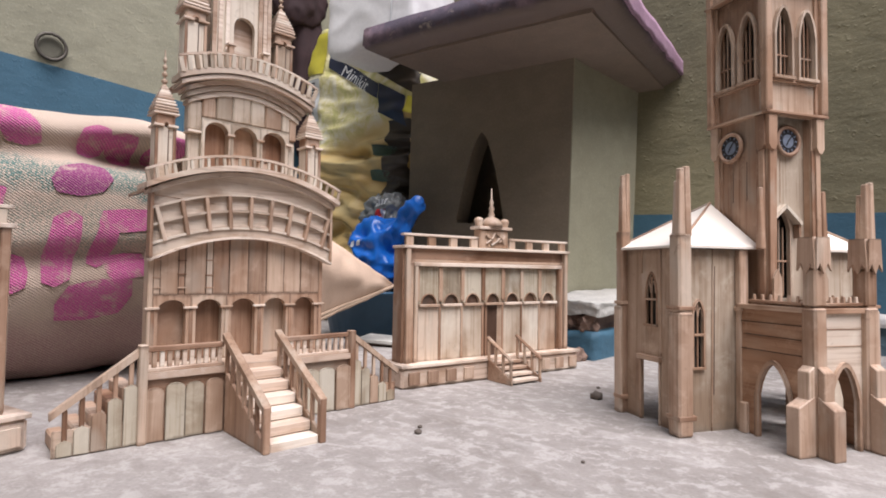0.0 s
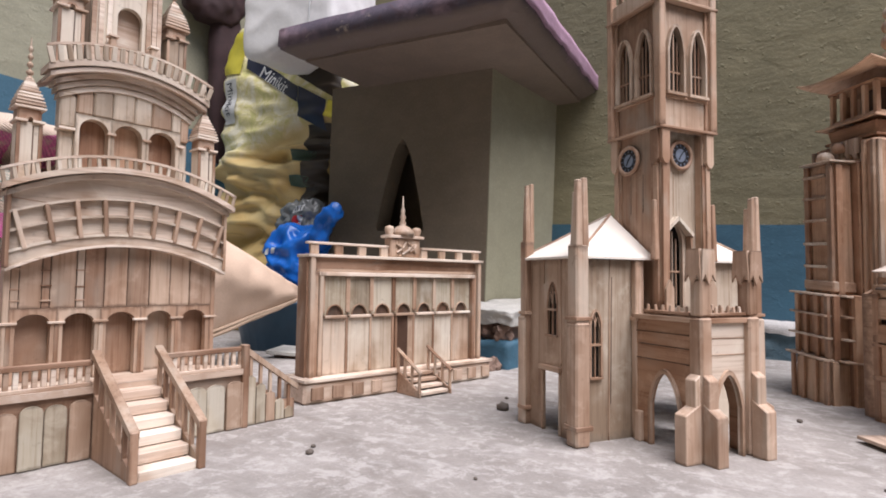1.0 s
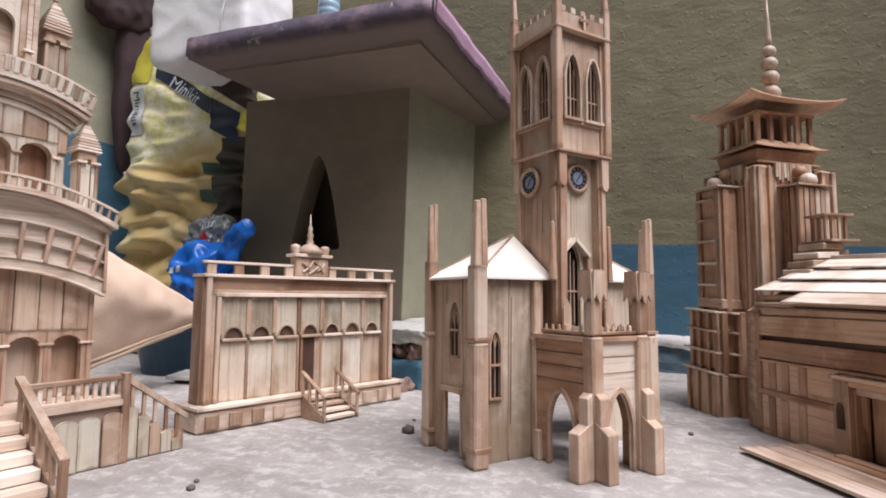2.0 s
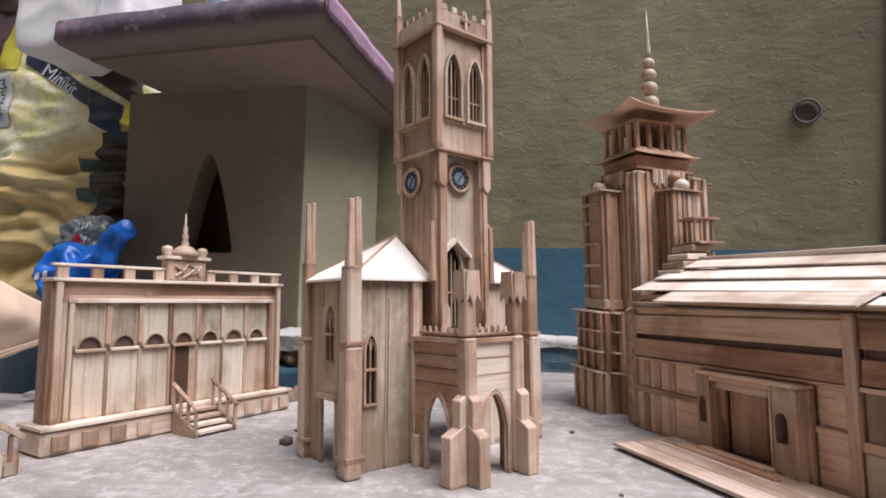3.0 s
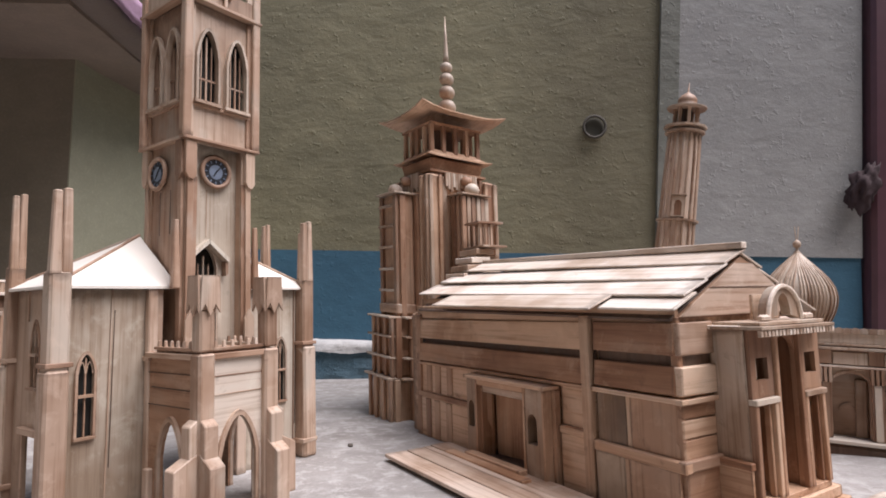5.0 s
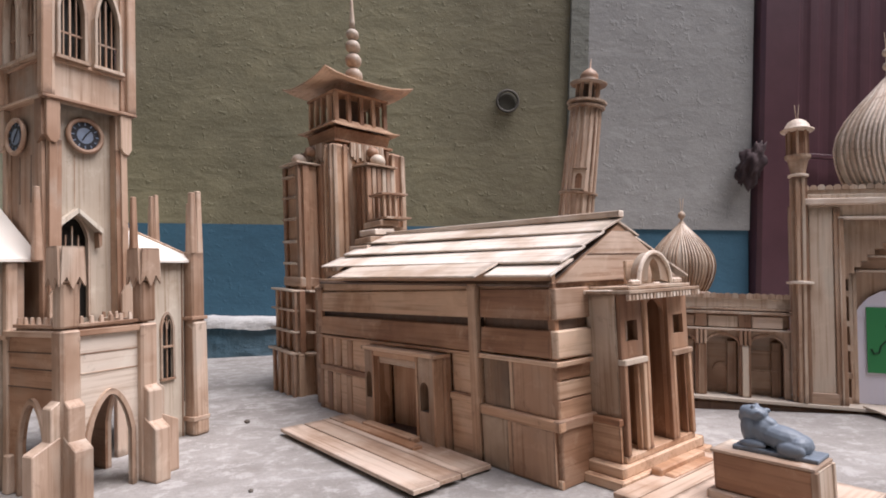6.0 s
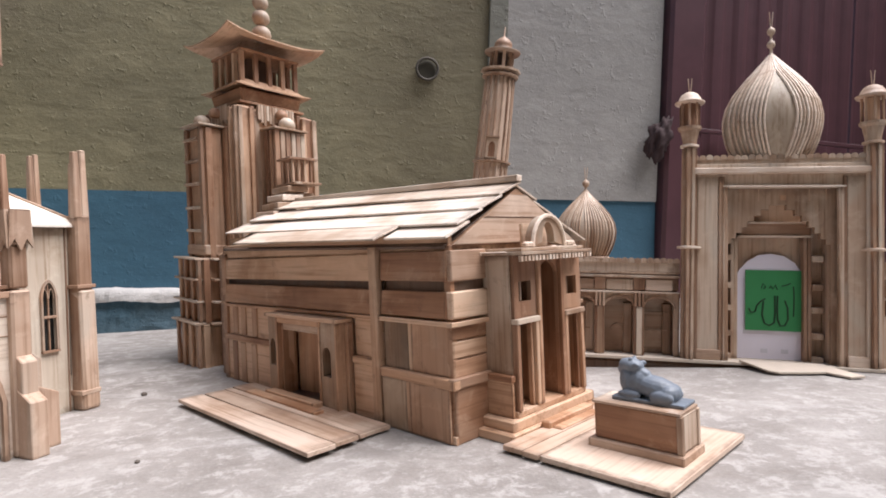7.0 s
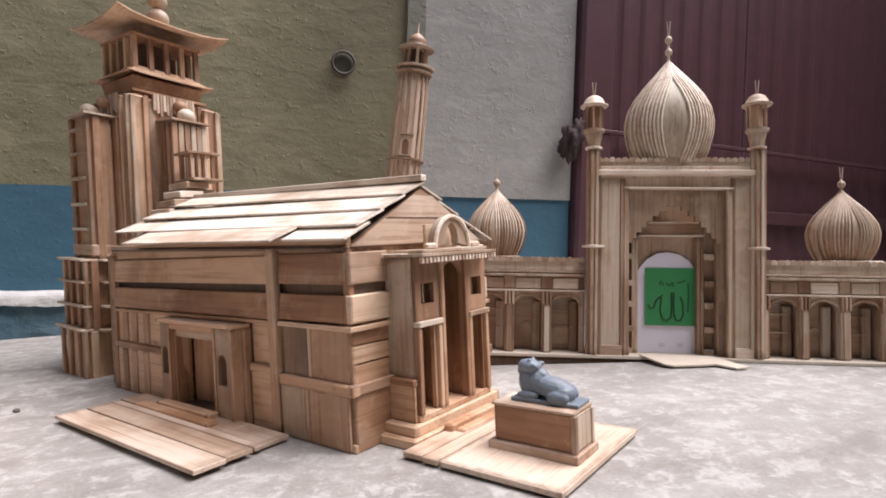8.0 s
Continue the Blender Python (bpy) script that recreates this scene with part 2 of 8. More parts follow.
def box_mesh(sx, sy, sz, material, taper=1.0):
    key = (round(sx, 4), round(sy, 4), round(sz, 4), material.name, round(taper, 3))
    if key not in BOXES:
        bm = bmesh.new()
        bmesh.ops.create_cube(bm, size=1.0)
        for v in bm.verts:
            k = taper if v.co.z > 0 else 1.0
            v.co = Vector((v.co.x * sx * k, v.co.y * sy * k, v.co.z * sz))
        bmesh.ops.bevel(bm, geom=bm.edges[:], offset=min(sx, sy, sz) * 0.12, segments=1, affect="EDGES")
        me = bpy.data.meshes.new("piece")
        bm.to_mesh(me)
        bm.free()
        me.materials.append(material)
        BOXES[key] = me
    return BOXES[key]


rnd = random.Random(7)


def P(parent, name, x0, x1, y0, y1, z0, z1, material, taper=1.0, rot=None, jit=0.35, label=""):
    """A bevelled stick or board between those limits, a part of its own."""
    me = box_mesh(abs(x1 - x0), abs(y1 - y0), abs(z1 - z0), material, taper)
    ob = new(name, me)
    ob.parent = parent
    r = rot or (0, 0, 0)
    e = Euler([radians(a + rnd.uniform(-jit, jit)) for a in r])
    ob.matrix_local = Matrix.LocRotScale(((x0 + x1) / 2, (y0 + y1) / 2, (z0 + z1) / 2), e, None)
    return tagged(ob, label)


def addbox(bm, x0, x1, y0, y1, z0, z1):
    r = bmesh.ops.create_cube(bm, size=1.0)
    for v in r["verts"]:
        v.co = Vector((x0 + (v.co.x + 0.5) * (x1 - x0), y0 + (v.co.y + 0.5) * (y1 - y0), z0 + (v.co.z + 0.5) * (z1 - z0)))
    return r["verts"]


def arch_curve(w, h_spring, h_top, kind="round", n=12):
    """Points of an arch from the left springing to the right one: (x, z), x from -w/2 to w/2."""
    pts = []
    for i in range(n + 1):
        s = -1 + 2 * i / n
        if kind == "round":
            a = math.pi * (1 - i / n)
            x, z = w / 2 * math.cos(a), h_spring + (h_top - h_spring) * math.sin(a)
        else:
            x = w / 2 * s
            z = h_spring + (h_top - h_spring) * (1 - abs(s) ** 1.8) ** 0.75
        pts.append((x, z))
    return pts


def sheet(bm, quads, depth, to3):
    """Flat quads (u, w) made into a solid of that depth; to3 maps (u, d, w) into space."""
    cache, faces = {}, []

    def vert(p):
        key = (round(p[0], 5), round(p[1], 5))
        if key not in cache:
            cache[key] = bm.verts.new(to3(p[0], 0.0, p[1]))
        return cache[key]

    for q in quads:
        vs = []
        for p in q:
            v = vert(p)
            if v not in vs:
                vs.append(v)
        if len(vs) > 2:
            try:
                faces.append(bm.faces.new(vs))
            except ValueError:
                pass
    r = bmesh.ops.extrude_face_region(bm, geom=faces)
    d = Vector(to3(0, depth, 0)) - Vector(to3(0, 0, 0))
    bmesh.ops.translate(bm, verts=[g for g in r["geom"] if isinstance(g, bmesh.types.BMVert)], vec=d)


def arch_quads(u0, u1, z0, z1, uc, w, sill, spring, top, kind="round"):
    """A wall panel from u0 to u1, z0 to z1, with one arched opening."""
    pts = [(uc + x, z) for x, z in arch_curve(w, spring, top, kind)]
    a, b = uc - w / 2, uc + w / 2
    q = [((u0, z0), (a, z0), (a, spring), (u0, spring)), ((b, z0), (u1, z0), (u1, spring), (b, spring)),
         ((u0, spring), (a, spring), (a, z1), (u0, z1)), ((b, spring), (u1, spring), (u1, z1), (b, z1))]
    if sill > z0:
        q.append(((a, z0), (b, z0), (b, sill), (a, sill)))
        q[0] = ((u0, z0), (a, z0), (a, sill), (a, spring), (u0, spring))
        q[1] = ((b, z0), (u1, z0), (u1, spring), (b, spring), (b, sill))
    for (xa, za), (xb, zb) in zip(pts, pts[1:]):
        q.append(((xa, za), (xb, zb), (xb, z1), (xa, z1)))
    return q


def arch_rim(bm, uc, w, spring, top, kind, width, depth, to3, foot=None):
    """A raised moulding round an arched opening."""
    inner = [(uc + x, z) for x, z in arch_curve(w, spring, top, kind)]
    outer = [(uc + x, z) for x, z in arch_curve(w + 2 * width, spring, top + width * 1.2, kind)]
    if foot is not None:
        inner = [(inner[0][0], foot)] + inner + [(inner[-1][0], foot)]
        outer = [(outer[0][0], foot)] + outer + [(outer[-1][0], foot)]
    sheet(bm, [(a, b, d, c) for a, b, c, d in zip(inner, inner[1:], outer, outer[1:])], depth, to3)


def lathe(bm, profile, n=16, at=(0, 0)):
    rings = []
    for r, z in profile:
        if r < 1e-5:
            rings.append([bm.verts.new((at[0], at[1], z))])
        else:
            rings.append([bm.verts.new((at[0] + r * math.cos(2 * math.pi * i / n), at[1] + r * math.sin(2 * math.pi * i / n), z)) for i in range(n)])
    for a, b in zip(rings, rings[1:]):
        for i in range(n):
            q = [a[i % len(a)], a[(i + 1) % len(a)], b[(i + 1) % len(b)], b[i % len(b)]]
            u = []
            for v in q:
                if v not in u:
                    u.append(v)
            if len(u) > 2:
                bm.faces.new(u)
    for ring, flip in ((rings[0], True), (rings[-1], False)):
        if len(ring) > 2:
            bm.faces.new(ring[::-1] if flip else ring)


def tube(bm, pts, r, n=6, closed=False):
    pts = [Vector(p) for p in pts]
    rings = []
    for i, p in enumerate(pts):
        a = pts[i - 1] if i or closed else p
        b = pts[(i + 1) % len(pts)] if i + 1 < len(pts) or closed else p
        d = (b - a).normalized()
        s = d.orthogonal().normalized() if not rings else (prev - d * prev.dot(d)).normalized()
        prev = s
        t = d.cross(s)
        rings.append([bm.verts.new(p + (s * math.cos(2 * math.pi * k / n) + t * math.sin(2 * math.pi * k / n)) * r) for k in range(n)])
    pairs = list(zip(rings, rings[1:])) + ([(rings[-1], rings[0])] if closed else [])
    for a, b in pairs:
        for k in range(n):
            bm.faces.new((a[k], a[(k + 1) % n], b[(k + 1) % n], b[k]))
    if not closed:
        bm.faces.new(rings[0][::-1])
        bm.faces.new(rings[-1])


def front(y):
    return lambda u, d, w: (u, y + d, w)


def side(x):
    return lambda u, d, w: (x + d, u, w)


def solid(bm, polygon, depth, to3):
    """A flat many-sided outline made into a board."""
    f = bm.faces.new([bm.verts.new(to3(u, 0.0, w)) for u, w in polygon])
    r = bmesh.ops.extrude_face_region(bm, geom=[f])
    d = Vector(to3(0, depth, 0)) - Vector(to3(0, 0, 0))
    bmesh.ops.translate(bm, verts=[g for g in r["geom"] if isinstance(g, bmesh.types.BMVert)], vec=d)

# ---- the yard: floor, walls, door, block with its slab ----
WALL_Y, DADO = 2.42, 0.41


def structure(name, bm, material, label, category, smooth=False):
    ob = part(name, bm, material, None, "", smooth)
    return tagged(ob, label, category, kind="structure")


bm = bmesh.new()
N = 90


def floor_z(x, y):
    """The floor levels out towards the door."""
    along = (x - 1.135) * 0.924 - (y - 1.176) * 0.383
    return -0.055 * min(max(along, 0.0), 1.5)


grid = [[bm.verts.new(FL @ Vector((-4.5 + 9.5 * i / N, -4.0 + 9.5 * j / N, floor_z(-4.5 + 9.5 * i / N, -4.0 + 9.5 * j / N)))) for j in range(N + 1)] for i in range(N + 1)]
for i in range(N):
    for j in range(N):
        bm.faces.new((grid[i][j], grid[i + 1][j], grid[i + 1][j + 1], grid[i][j + 1]))
structure("floor", bm, FLOORM, "worn grey concrete courtyard floor with pale flaking patches", "floor")


def wall_strip(name, x0, x1, z0, z1, y, material, label, thick=0.15, lean0=0.0, lean1=0.0):
    bm = bmesh.new()
    for v in addbox(bm, x0, x1, y, y + thick, z0, z1):
        v.co.x += (lean0 if v.co.x < (x0 + x1) / 2 else lean1) * (v.co.z - DADO)
    return structure(name, bm, material, label, "wall")


wall_strip("wall_back_green", -2.95, 0.955, DADO, 2.6, WALL_Y, BROWNED, "olive green rough plaster wall above a blue dado", 0.15, 0.0, 0.026)
wall_strip("wall_back_dado", -2.95, 1.62, -0.4, DADO, WALL_Y - 0.003, BLUE, "blue painted dado of the rough plaster wall")
wall_strip("wall_back_grey", 0.958, 1.62, DADO, 2.6, WALL_Y - 0.012, GREY, "pale grey rough plaster wall beside the green one", 0.15, 0.026, 0.026)
# joint strip at the step; its shade is put into the darker grey
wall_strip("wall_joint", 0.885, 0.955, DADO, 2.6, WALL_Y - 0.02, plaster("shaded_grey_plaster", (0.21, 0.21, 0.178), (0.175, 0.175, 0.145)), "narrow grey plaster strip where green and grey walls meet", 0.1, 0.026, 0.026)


def rough_ledge(name, x0, x1, z0, z1, y, depth, wob, material, label):
    """A hand-laid mortar ledge: its front wanders in and out, its upper and lower edges wave."""
    bm = bmesh.new()
    n, m = 150, 5
    rows = []
    for i in range(n + 1):
        x = x0 + (x1 - x0) * i / n
        lo = z0 + wob * noise.noise(Vector((x * 9, 3.0, z0))) + 0.5 * wob * noise.noise(Vector((x * 31, 3.0, z0)))
        hi = z1 + 0.5 * wob * noise.noise(Vector((x * 8, 7.0, z1))) + 0.3 * wob * noise.noise(Vector((x * 40, 7.0, z1)))
        ring = [Vector((x, y + depth, lo))]
        for j in range(m + 1):
            t = j / m
            p = Vector((x, y, lo + (hi - lo) * t))
            p.y += 0.7 * wob * noise.noise(Vector((x * 14, p.z * 22, 1.0))) + 0.35 * wob * noise.noise(Vector((x * 45, p.z * 50, 2.0))) + 0.012 * t ** 4
            ring.append(p)
        ring.append(Vector((x, y + depth, hi + 0.004)))
        rows.append([bm.verts.new(p) for p in ring])
    for a, b in zip(rows, rows[1:]):
        for k in range(len(a)):
            bm.faces.new((a[k], b[k], b[(k + 1) % len(a)], a[(k + 1) % len(a)]))
    bm.faces.new(rows[0])
    bm.faces.new(rows[-1][::-1])
    bmesh.ops.recalc_face_normals(bm, faces=bm.faces)
    return structure(name, bm, material, label, "wall")


rough_ledge("wall_base_ledge", -0.738, 1.62, -0.12, 0.026, WALL_Y - 0.058, 0.052, 0.014, plaster("scuffed_blue_mortar", (0.115, 0.165, 0.195), (0.055, 0.115, 0.155), 1.6, 0.7), "scuffed blue mortar plinth at the foot of the wall")
rough_ledge("wall_base_ledge_top", -0.738, 1.62, 0.024, 0.063, WALL_Y - 0.068, 0.062, 0.008, plaster("white_mortar", (0.66, 0.64, 0.61), (0.46, 0.45, 0.44), 1.5, 0.4), "worn white mortar top of the wall's plinth")

# the left wall, green over blue
for name, z0, z1, mat, lab in (("wall_left_green", 0.92, 2.6, PALEGREEN, "faded olive green plaster side wall with a blue lower half"), ("wall_left_dado", -0.4, 0.92, BLUE, "blue painted lower half of the side wall")):
    bm = bmesh.new()
    for v in addbox(bm, -2.95, -2.8 - (0.003 if z0 > 0 else 0), -1.3, WALL_Y, z0, z1):
        if abs(v.co.z - 0.92) < 0.01:
            v.co.z = 0.965 - 0.072 * (v.co.y - 0.5)
    structure(name, bm, mat, lab, "wall")
# unseen walls added to close the yard round the camera and block sky light
bm = bmesh.new()
addbox(bm, -2.95, 4.6, -1.45, -1.3, -0.4, 4.2)
structure("wall_rear", bm, GREEN, "unseen olive green wall added to close the courtyard and block sky light", "wall")
bm = bmesh.new()
addbox(bm, 4.4, 4.55, -1.3, WALL_Y + 0.3, -0.4, 3.2)
structure("wall_right", bm, GREEN, "unseen olive green wall added to close the courtyard and block sky light", "wall")
bm = bmesh.new()
addbox(bm, 3.68, 4.6, WALL_Y, WALL_Y + 0.15, -0.4, 2.6)
structure("wall_back_far", bm, GREY, "pale grey plaster wall past the maroon door", "wall")

# the maroon door of ribbed sheet
door = thing("door_1", "closed maroon painted ribbed sheet-metal double door", "door", pose(1.625, WALL_Y, 0.05, 0, 1.5, 0), kind="structure")
P(door, "frame", 0.0, 0.16, -0.05, 0.06, -0.3, 2.5, DOORM, jit=0)
P(door, "frame", 1.92, 2.04, -0.05, 0.06, -0.3, 2.5, DOORM, jit=0)
for x0, wide in ((0.165, 0.74), (0.915, 1.00)):
    bm = bmesh.new()
    n = 60
    prof = []
    for i in range(n + 1):
        u = i / n * wide
        prof.append((x0 + u, 0.0065 * max(-0.6, min(0.6, math.sin(u / 0.74 * 2 * math.pi * 7)))))
    va = [bm.verts.new((x, y, -0.3)) for x, y in prof]
    vb = [bm.verts.new((x, y, 2.5)) for x, y in prof]
    for i in range(n):
        bm.faces.new((va[i], va[i + 1], vb[i + 1], vb[i]))
    r = bmesh.ops.extrude_face_region(bm, geom=bm.faces[:])
    bmesh.ops.translate(bm, verts=[g for g in r["geom"] if isinstance(g, bmesh.types.BMVert)], vec=(0, 0.012, 0))
    part("leaf", bm, DOORM, door)
P(door, "brace", 0.10, 1.98, -0.055, -0.03, 0.628, 0.643, DOORM, rot=(0, 1.5, 0), jit=0)
bm = bmesh.new()
bmesh.ops.create_icosphere(bm, subdivisions=4, radius=1.0)
for v in bm.verts:
    q = v.co.copy()
    v.co = Vector((q.x * 0.044, q.y * 0.030, q.z * 0.080)) * (1 + 0.6 * noise.noise(q * 1.9) + 0.4 * noise.noise(q * 4.5))
    v.co += Vector((-0.040 + 0.016 * q.z, -0.062, 0.610))
part("latch_rag", bm, RAG, door, "dark rag tied round the door latch", True)
P(door, "rail", 0.17, 1.92, -0.03, -0.012, 0.30, 0.36, DOORM, jit=0)


# the masonry block with a niche and its overhanging purple slab
BLK = pose(-1.39, 1.82, 0, 0, 0, 4)
block = thing("masonry_block", "masonry block, brown front, pale olive side, dark teardrop niche", "masonry block", BLK, kind="structure")
BX0, BX1, BD = -0.385, 0.386, 0.66
nx, nz0, nw, nh = -0.005, 0.345, 0.235, 0.37
prof = []
for i in range(25):
    s = i / 24
    prof.append((s, nw / 2 * (1 - s) ** 0.62 * (1 if s > 0.04 else 0.92)))
quads = [((BX0, -0.4), (BX1, -0.4), (BX1, nz0), (BX0, nz0)), ((BX0, nz0 + nh), (BX1, nz0 + nh), (BX1, 0.96), (BX0, 0.96))]
for (s0, w0), (s1, w1) in zip(prof, prof[1:]):
    za, zb = nz0 + nh * s0, nz0 + nh * s1
    quads.append(((BX0, za), (nx - w0, za), (nx - w1, zb), (BX0, zb)))
    quads.append(((nx + w0, za), (BX1, za), (BX1, zb), (nx + w1, zb)))
bm = bmesh.new()
sheet(bm, quads, 0.09, front(0.0))
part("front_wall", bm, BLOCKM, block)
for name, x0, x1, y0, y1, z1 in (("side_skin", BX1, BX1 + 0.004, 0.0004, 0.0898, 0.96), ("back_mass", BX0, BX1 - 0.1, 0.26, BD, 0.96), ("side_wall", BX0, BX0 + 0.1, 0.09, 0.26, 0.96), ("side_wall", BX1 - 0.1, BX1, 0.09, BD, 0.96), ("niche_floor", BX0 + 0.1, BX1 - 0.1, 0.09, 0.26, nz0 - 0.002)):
    bm = bmesh.new()
    for v in addbox(bm, x0, x1, y0, y1, -0.4, z1):
        if v.co.x > BX1 - 0.02:
            v.co.x += 0.004 * (name == "side_wall") + 0.085 * max(0.0, v.co.y - 0.09)
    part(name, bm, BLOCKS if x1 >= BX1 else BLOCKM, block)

slab = thing("roof_slab", "thick overhanging concrete slab with chipped purple paint on its edges", "slab", BLK, kind="structure")


def rough_slab(x0, x1, y0, y1, z0, z1, taper, lip, n=26):
    """A hand-cast slab: narrowing towards the wall, its lower rim sloping in to the soffit."""
    bm = bmesh.new()
    rings = []
    for e, z in ((lip, z0), (0.0, z0 + 0.030), (0.0, z1)):
        rings.append([bm.verts.new(p) for p in ((x0 + e, y0 + e, z), (x1 - e, y0 + e, z), (x1 - e - taper, y1, z), (x0 + e, y1, z))])
    for lo, hi in zip(rings, rings[1:]):
        for i in range(4):
            bm.faces.new((lo[i], lo[(i + 1) % 4], hi[(i + 1) % 4], hi[i]))
    bm.faces.new(rings[0][::-1])
    bm.faces.new(rings[-1])
    bmesh.ops.bevel(bm, geom=bm.edges[:], offset=0.007, segments=2, affect="EDGES")
    bmesh.ops.subdivide_edges(bm, edges=[e for e in bm.edges if e.calc_length() > 0.3], cuts=n, use_grid_fill=True)
    for v in bm.verts:
        p = v.co
        v.co += Vector((noise.noise(p * 9), noise.noise(p * 9 + Vector((5, 0, 0))), noise.noise(p * 9 + Vector((0, 5, 0))))) * 0.006
    return bm


part("edge_slab", rough_slab(-0.280, 0.672, -0.420, 0.620, 0.956, 1.055, 0.062, 0.062), PURPLE, slab, "chipped purple painted slab", smooth=True)
# lilac paint on the slab's end, lightened in colour because that end is lit
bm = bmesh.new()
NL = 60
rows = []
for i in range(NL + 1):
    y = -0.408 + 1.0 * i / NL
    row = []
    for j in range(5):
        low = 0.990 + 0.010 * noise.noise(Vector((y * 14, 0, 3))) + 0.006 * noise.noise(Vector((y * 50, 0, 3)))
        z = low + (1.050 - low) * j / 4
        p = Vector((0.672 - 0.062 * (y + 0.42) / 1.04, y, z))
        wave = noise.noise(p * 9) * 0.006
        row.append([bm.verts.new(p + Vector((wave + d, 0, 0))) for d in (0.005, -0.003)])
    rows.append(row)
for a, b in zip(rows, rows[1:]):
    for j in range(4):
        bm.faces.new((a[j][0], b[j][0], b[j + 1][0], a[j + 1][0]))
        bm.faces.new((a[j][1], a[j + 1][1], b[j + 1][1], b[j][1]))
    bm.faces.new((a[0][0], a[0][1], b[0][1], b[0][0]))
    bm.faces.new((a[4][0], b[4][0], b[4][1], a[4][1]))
part("painted_end", bm, LILAC, slab, "lilac paint lightened as lit on the slab's end", smooth=True)
bm = bmesh.new()
for v in addbox(bm, -0.205, 0.596, -0.345, 0.585, 0.946, 0.975):
    if v.co.x > 0.5 and v.co.y > 0:
        v.co.x -= 0.056
part("soffit", bm, SOFFIT, slab, "bare brownish plaster underside")
for name, lab, m in (("pipe_end", "rusty iron pipe end set in the green wall", pose(0.658, WALL_Y - 0.022, 0.895, 90)), ("pipe_end", "rusty iron pipe end set in the side wall", pose(-2.775, 0.677, 1.022, 90, 0, 90))):
    pe = thing(name, lab, "pipe", m @ Matrix.Scale(1.3 if "side" in lab else 1.0, 4), "pipe ends in the walls")
    bm = bmesh.new()
    tube(bm, [(0.041 * math.cos(a * math.pi / 14), 0.041 * math.sin(a * math.pi / 14) * (1.0 + 0.03 * math.sin(3 * a)), 0) for a in range(28)], 0.0055, 8, True)
    part("rim", bm, IRON, pe, smooth=True)
    # disc closes the bore; its dark colour stands in for the shade inside
    bm = bmesh.new()
    lathe(bm, [(0.037, -0.03), (0.037, -0.012), (0.028, -0.0135), (0.0, -0.014)], 24)
    part("bore", bm, BORE if "green" in lab else FILL, pe, "disc closing the bore, coloured like its shaded inside", smooth=True)


# ---- models of stick wood ----
def model(name, label, x, y, angle, z=0.0, category="architectural model"):
    return thing(name, label, category, FL @ pose(x, y, z, 0, 0, angle), "wooden building models on the floor")


def planks_side(par, y0, y1, x, th, z0, z1, n, material, name="plank", gap=0.0006):
    w = (y1 - y0) / n
    for i in range(n):
        d = rnd.uniform(-0.0007, 0.0007)
        P(par, name, x + d, x + d + th, y0 + i * w + gap, y0 + (i + 1) * w - gap, z0, z1, material, jit=0.1)


def lancet(par, to3, uc, z0, z1, w, flip=1, rim=0.0035, proud=0.004):
    """A pointed window: moulding, backing painted dark as shade, centre bar and cross bar."""
    bm = bmesh.new()
    spring = z1 - w * 1.15
    arch_rim(bm, uc, w, spring, z1, "pointed", rim, -proud * flip, to3, foot=z0)
    win = part("window", bm, WZ, par)
    bm = bmesh.new()
    a = Vector(to3(uc - 0.0009, -0.001 * flip, z0))
    b = Vector(to3(uc + 0.0009, 0.002 * flip, z1 - 0.004))
    addbox(bm, min(a.x, b.x), max(a.x, b.x), min(a.y, b.y), max(a.y, b.y), a.z, b.z)
    part("mullion", bm, WZ, win)
    for zz in (z0 + (z1 - z0) * 0.5, z0):
        bm = bmesh.new()
        e = 0.0 if zz > z0 else 0.004
        a = Vector(to3(uc - w / 2 - e, -0.005 * flip, zz - 0.0018))
        b = Vector(to3(uc + w / 2 + e, 0.001 * flip, zz + 0.0018))
        addbox(bm, min(a.x, b.x), max(a.x, b.x), min(a.y, b.y), max(a.y, b.y), a.z, b.z)
        part("crossbar" if zz > z0 else "sill", bm, WX, win)
    # added dark board stands in for the shade behind the window
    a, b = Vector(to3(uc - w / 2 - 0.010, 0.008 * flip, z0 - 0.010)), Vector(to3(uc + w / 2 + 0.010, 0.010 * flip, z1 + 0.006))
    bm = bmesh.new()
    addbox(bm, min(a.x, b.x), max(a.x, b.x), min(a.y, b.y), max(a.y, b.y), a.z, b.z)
    part("backing", bm, HOLE, win, "added dark board standing in for the shaded inside")
    for s in (-1, 1):
        bm = bmesh.new()
        arch_rim(bm, uc + s * w * 0.24, w * 0.36, z1 - w * 1.3, z1 - w * 0.55, "pointed", 0.0012, -0.0014 * flip, to3)
        part("tracery", bm, WZ, win)
    return win


# --- the clock-tower church ---
church = model("church_model", "church model of pale and brown stick wood with a clock tower", -0.3002, 0.9622, 58.5)
CW, CD, CE = 0.400, 0.150, 0.305
th = 0.004


def church_wall(quads, to3, depth, mat=CHW, name="wall"):
    bm = bmesh.new()
    sheet(bm, quads, depth, to3)
    return part(name, bm, mat, church)


# nave fronts with a lancet on each side of the tower, and the end walls with a doorway
def lancet_quads(u0, u1, z0, z1, uc, w, sill, top):
    return arch_quads(u0, u1, z0, z1, uc, w, sill, top - w * 1.15, top, "pointed")


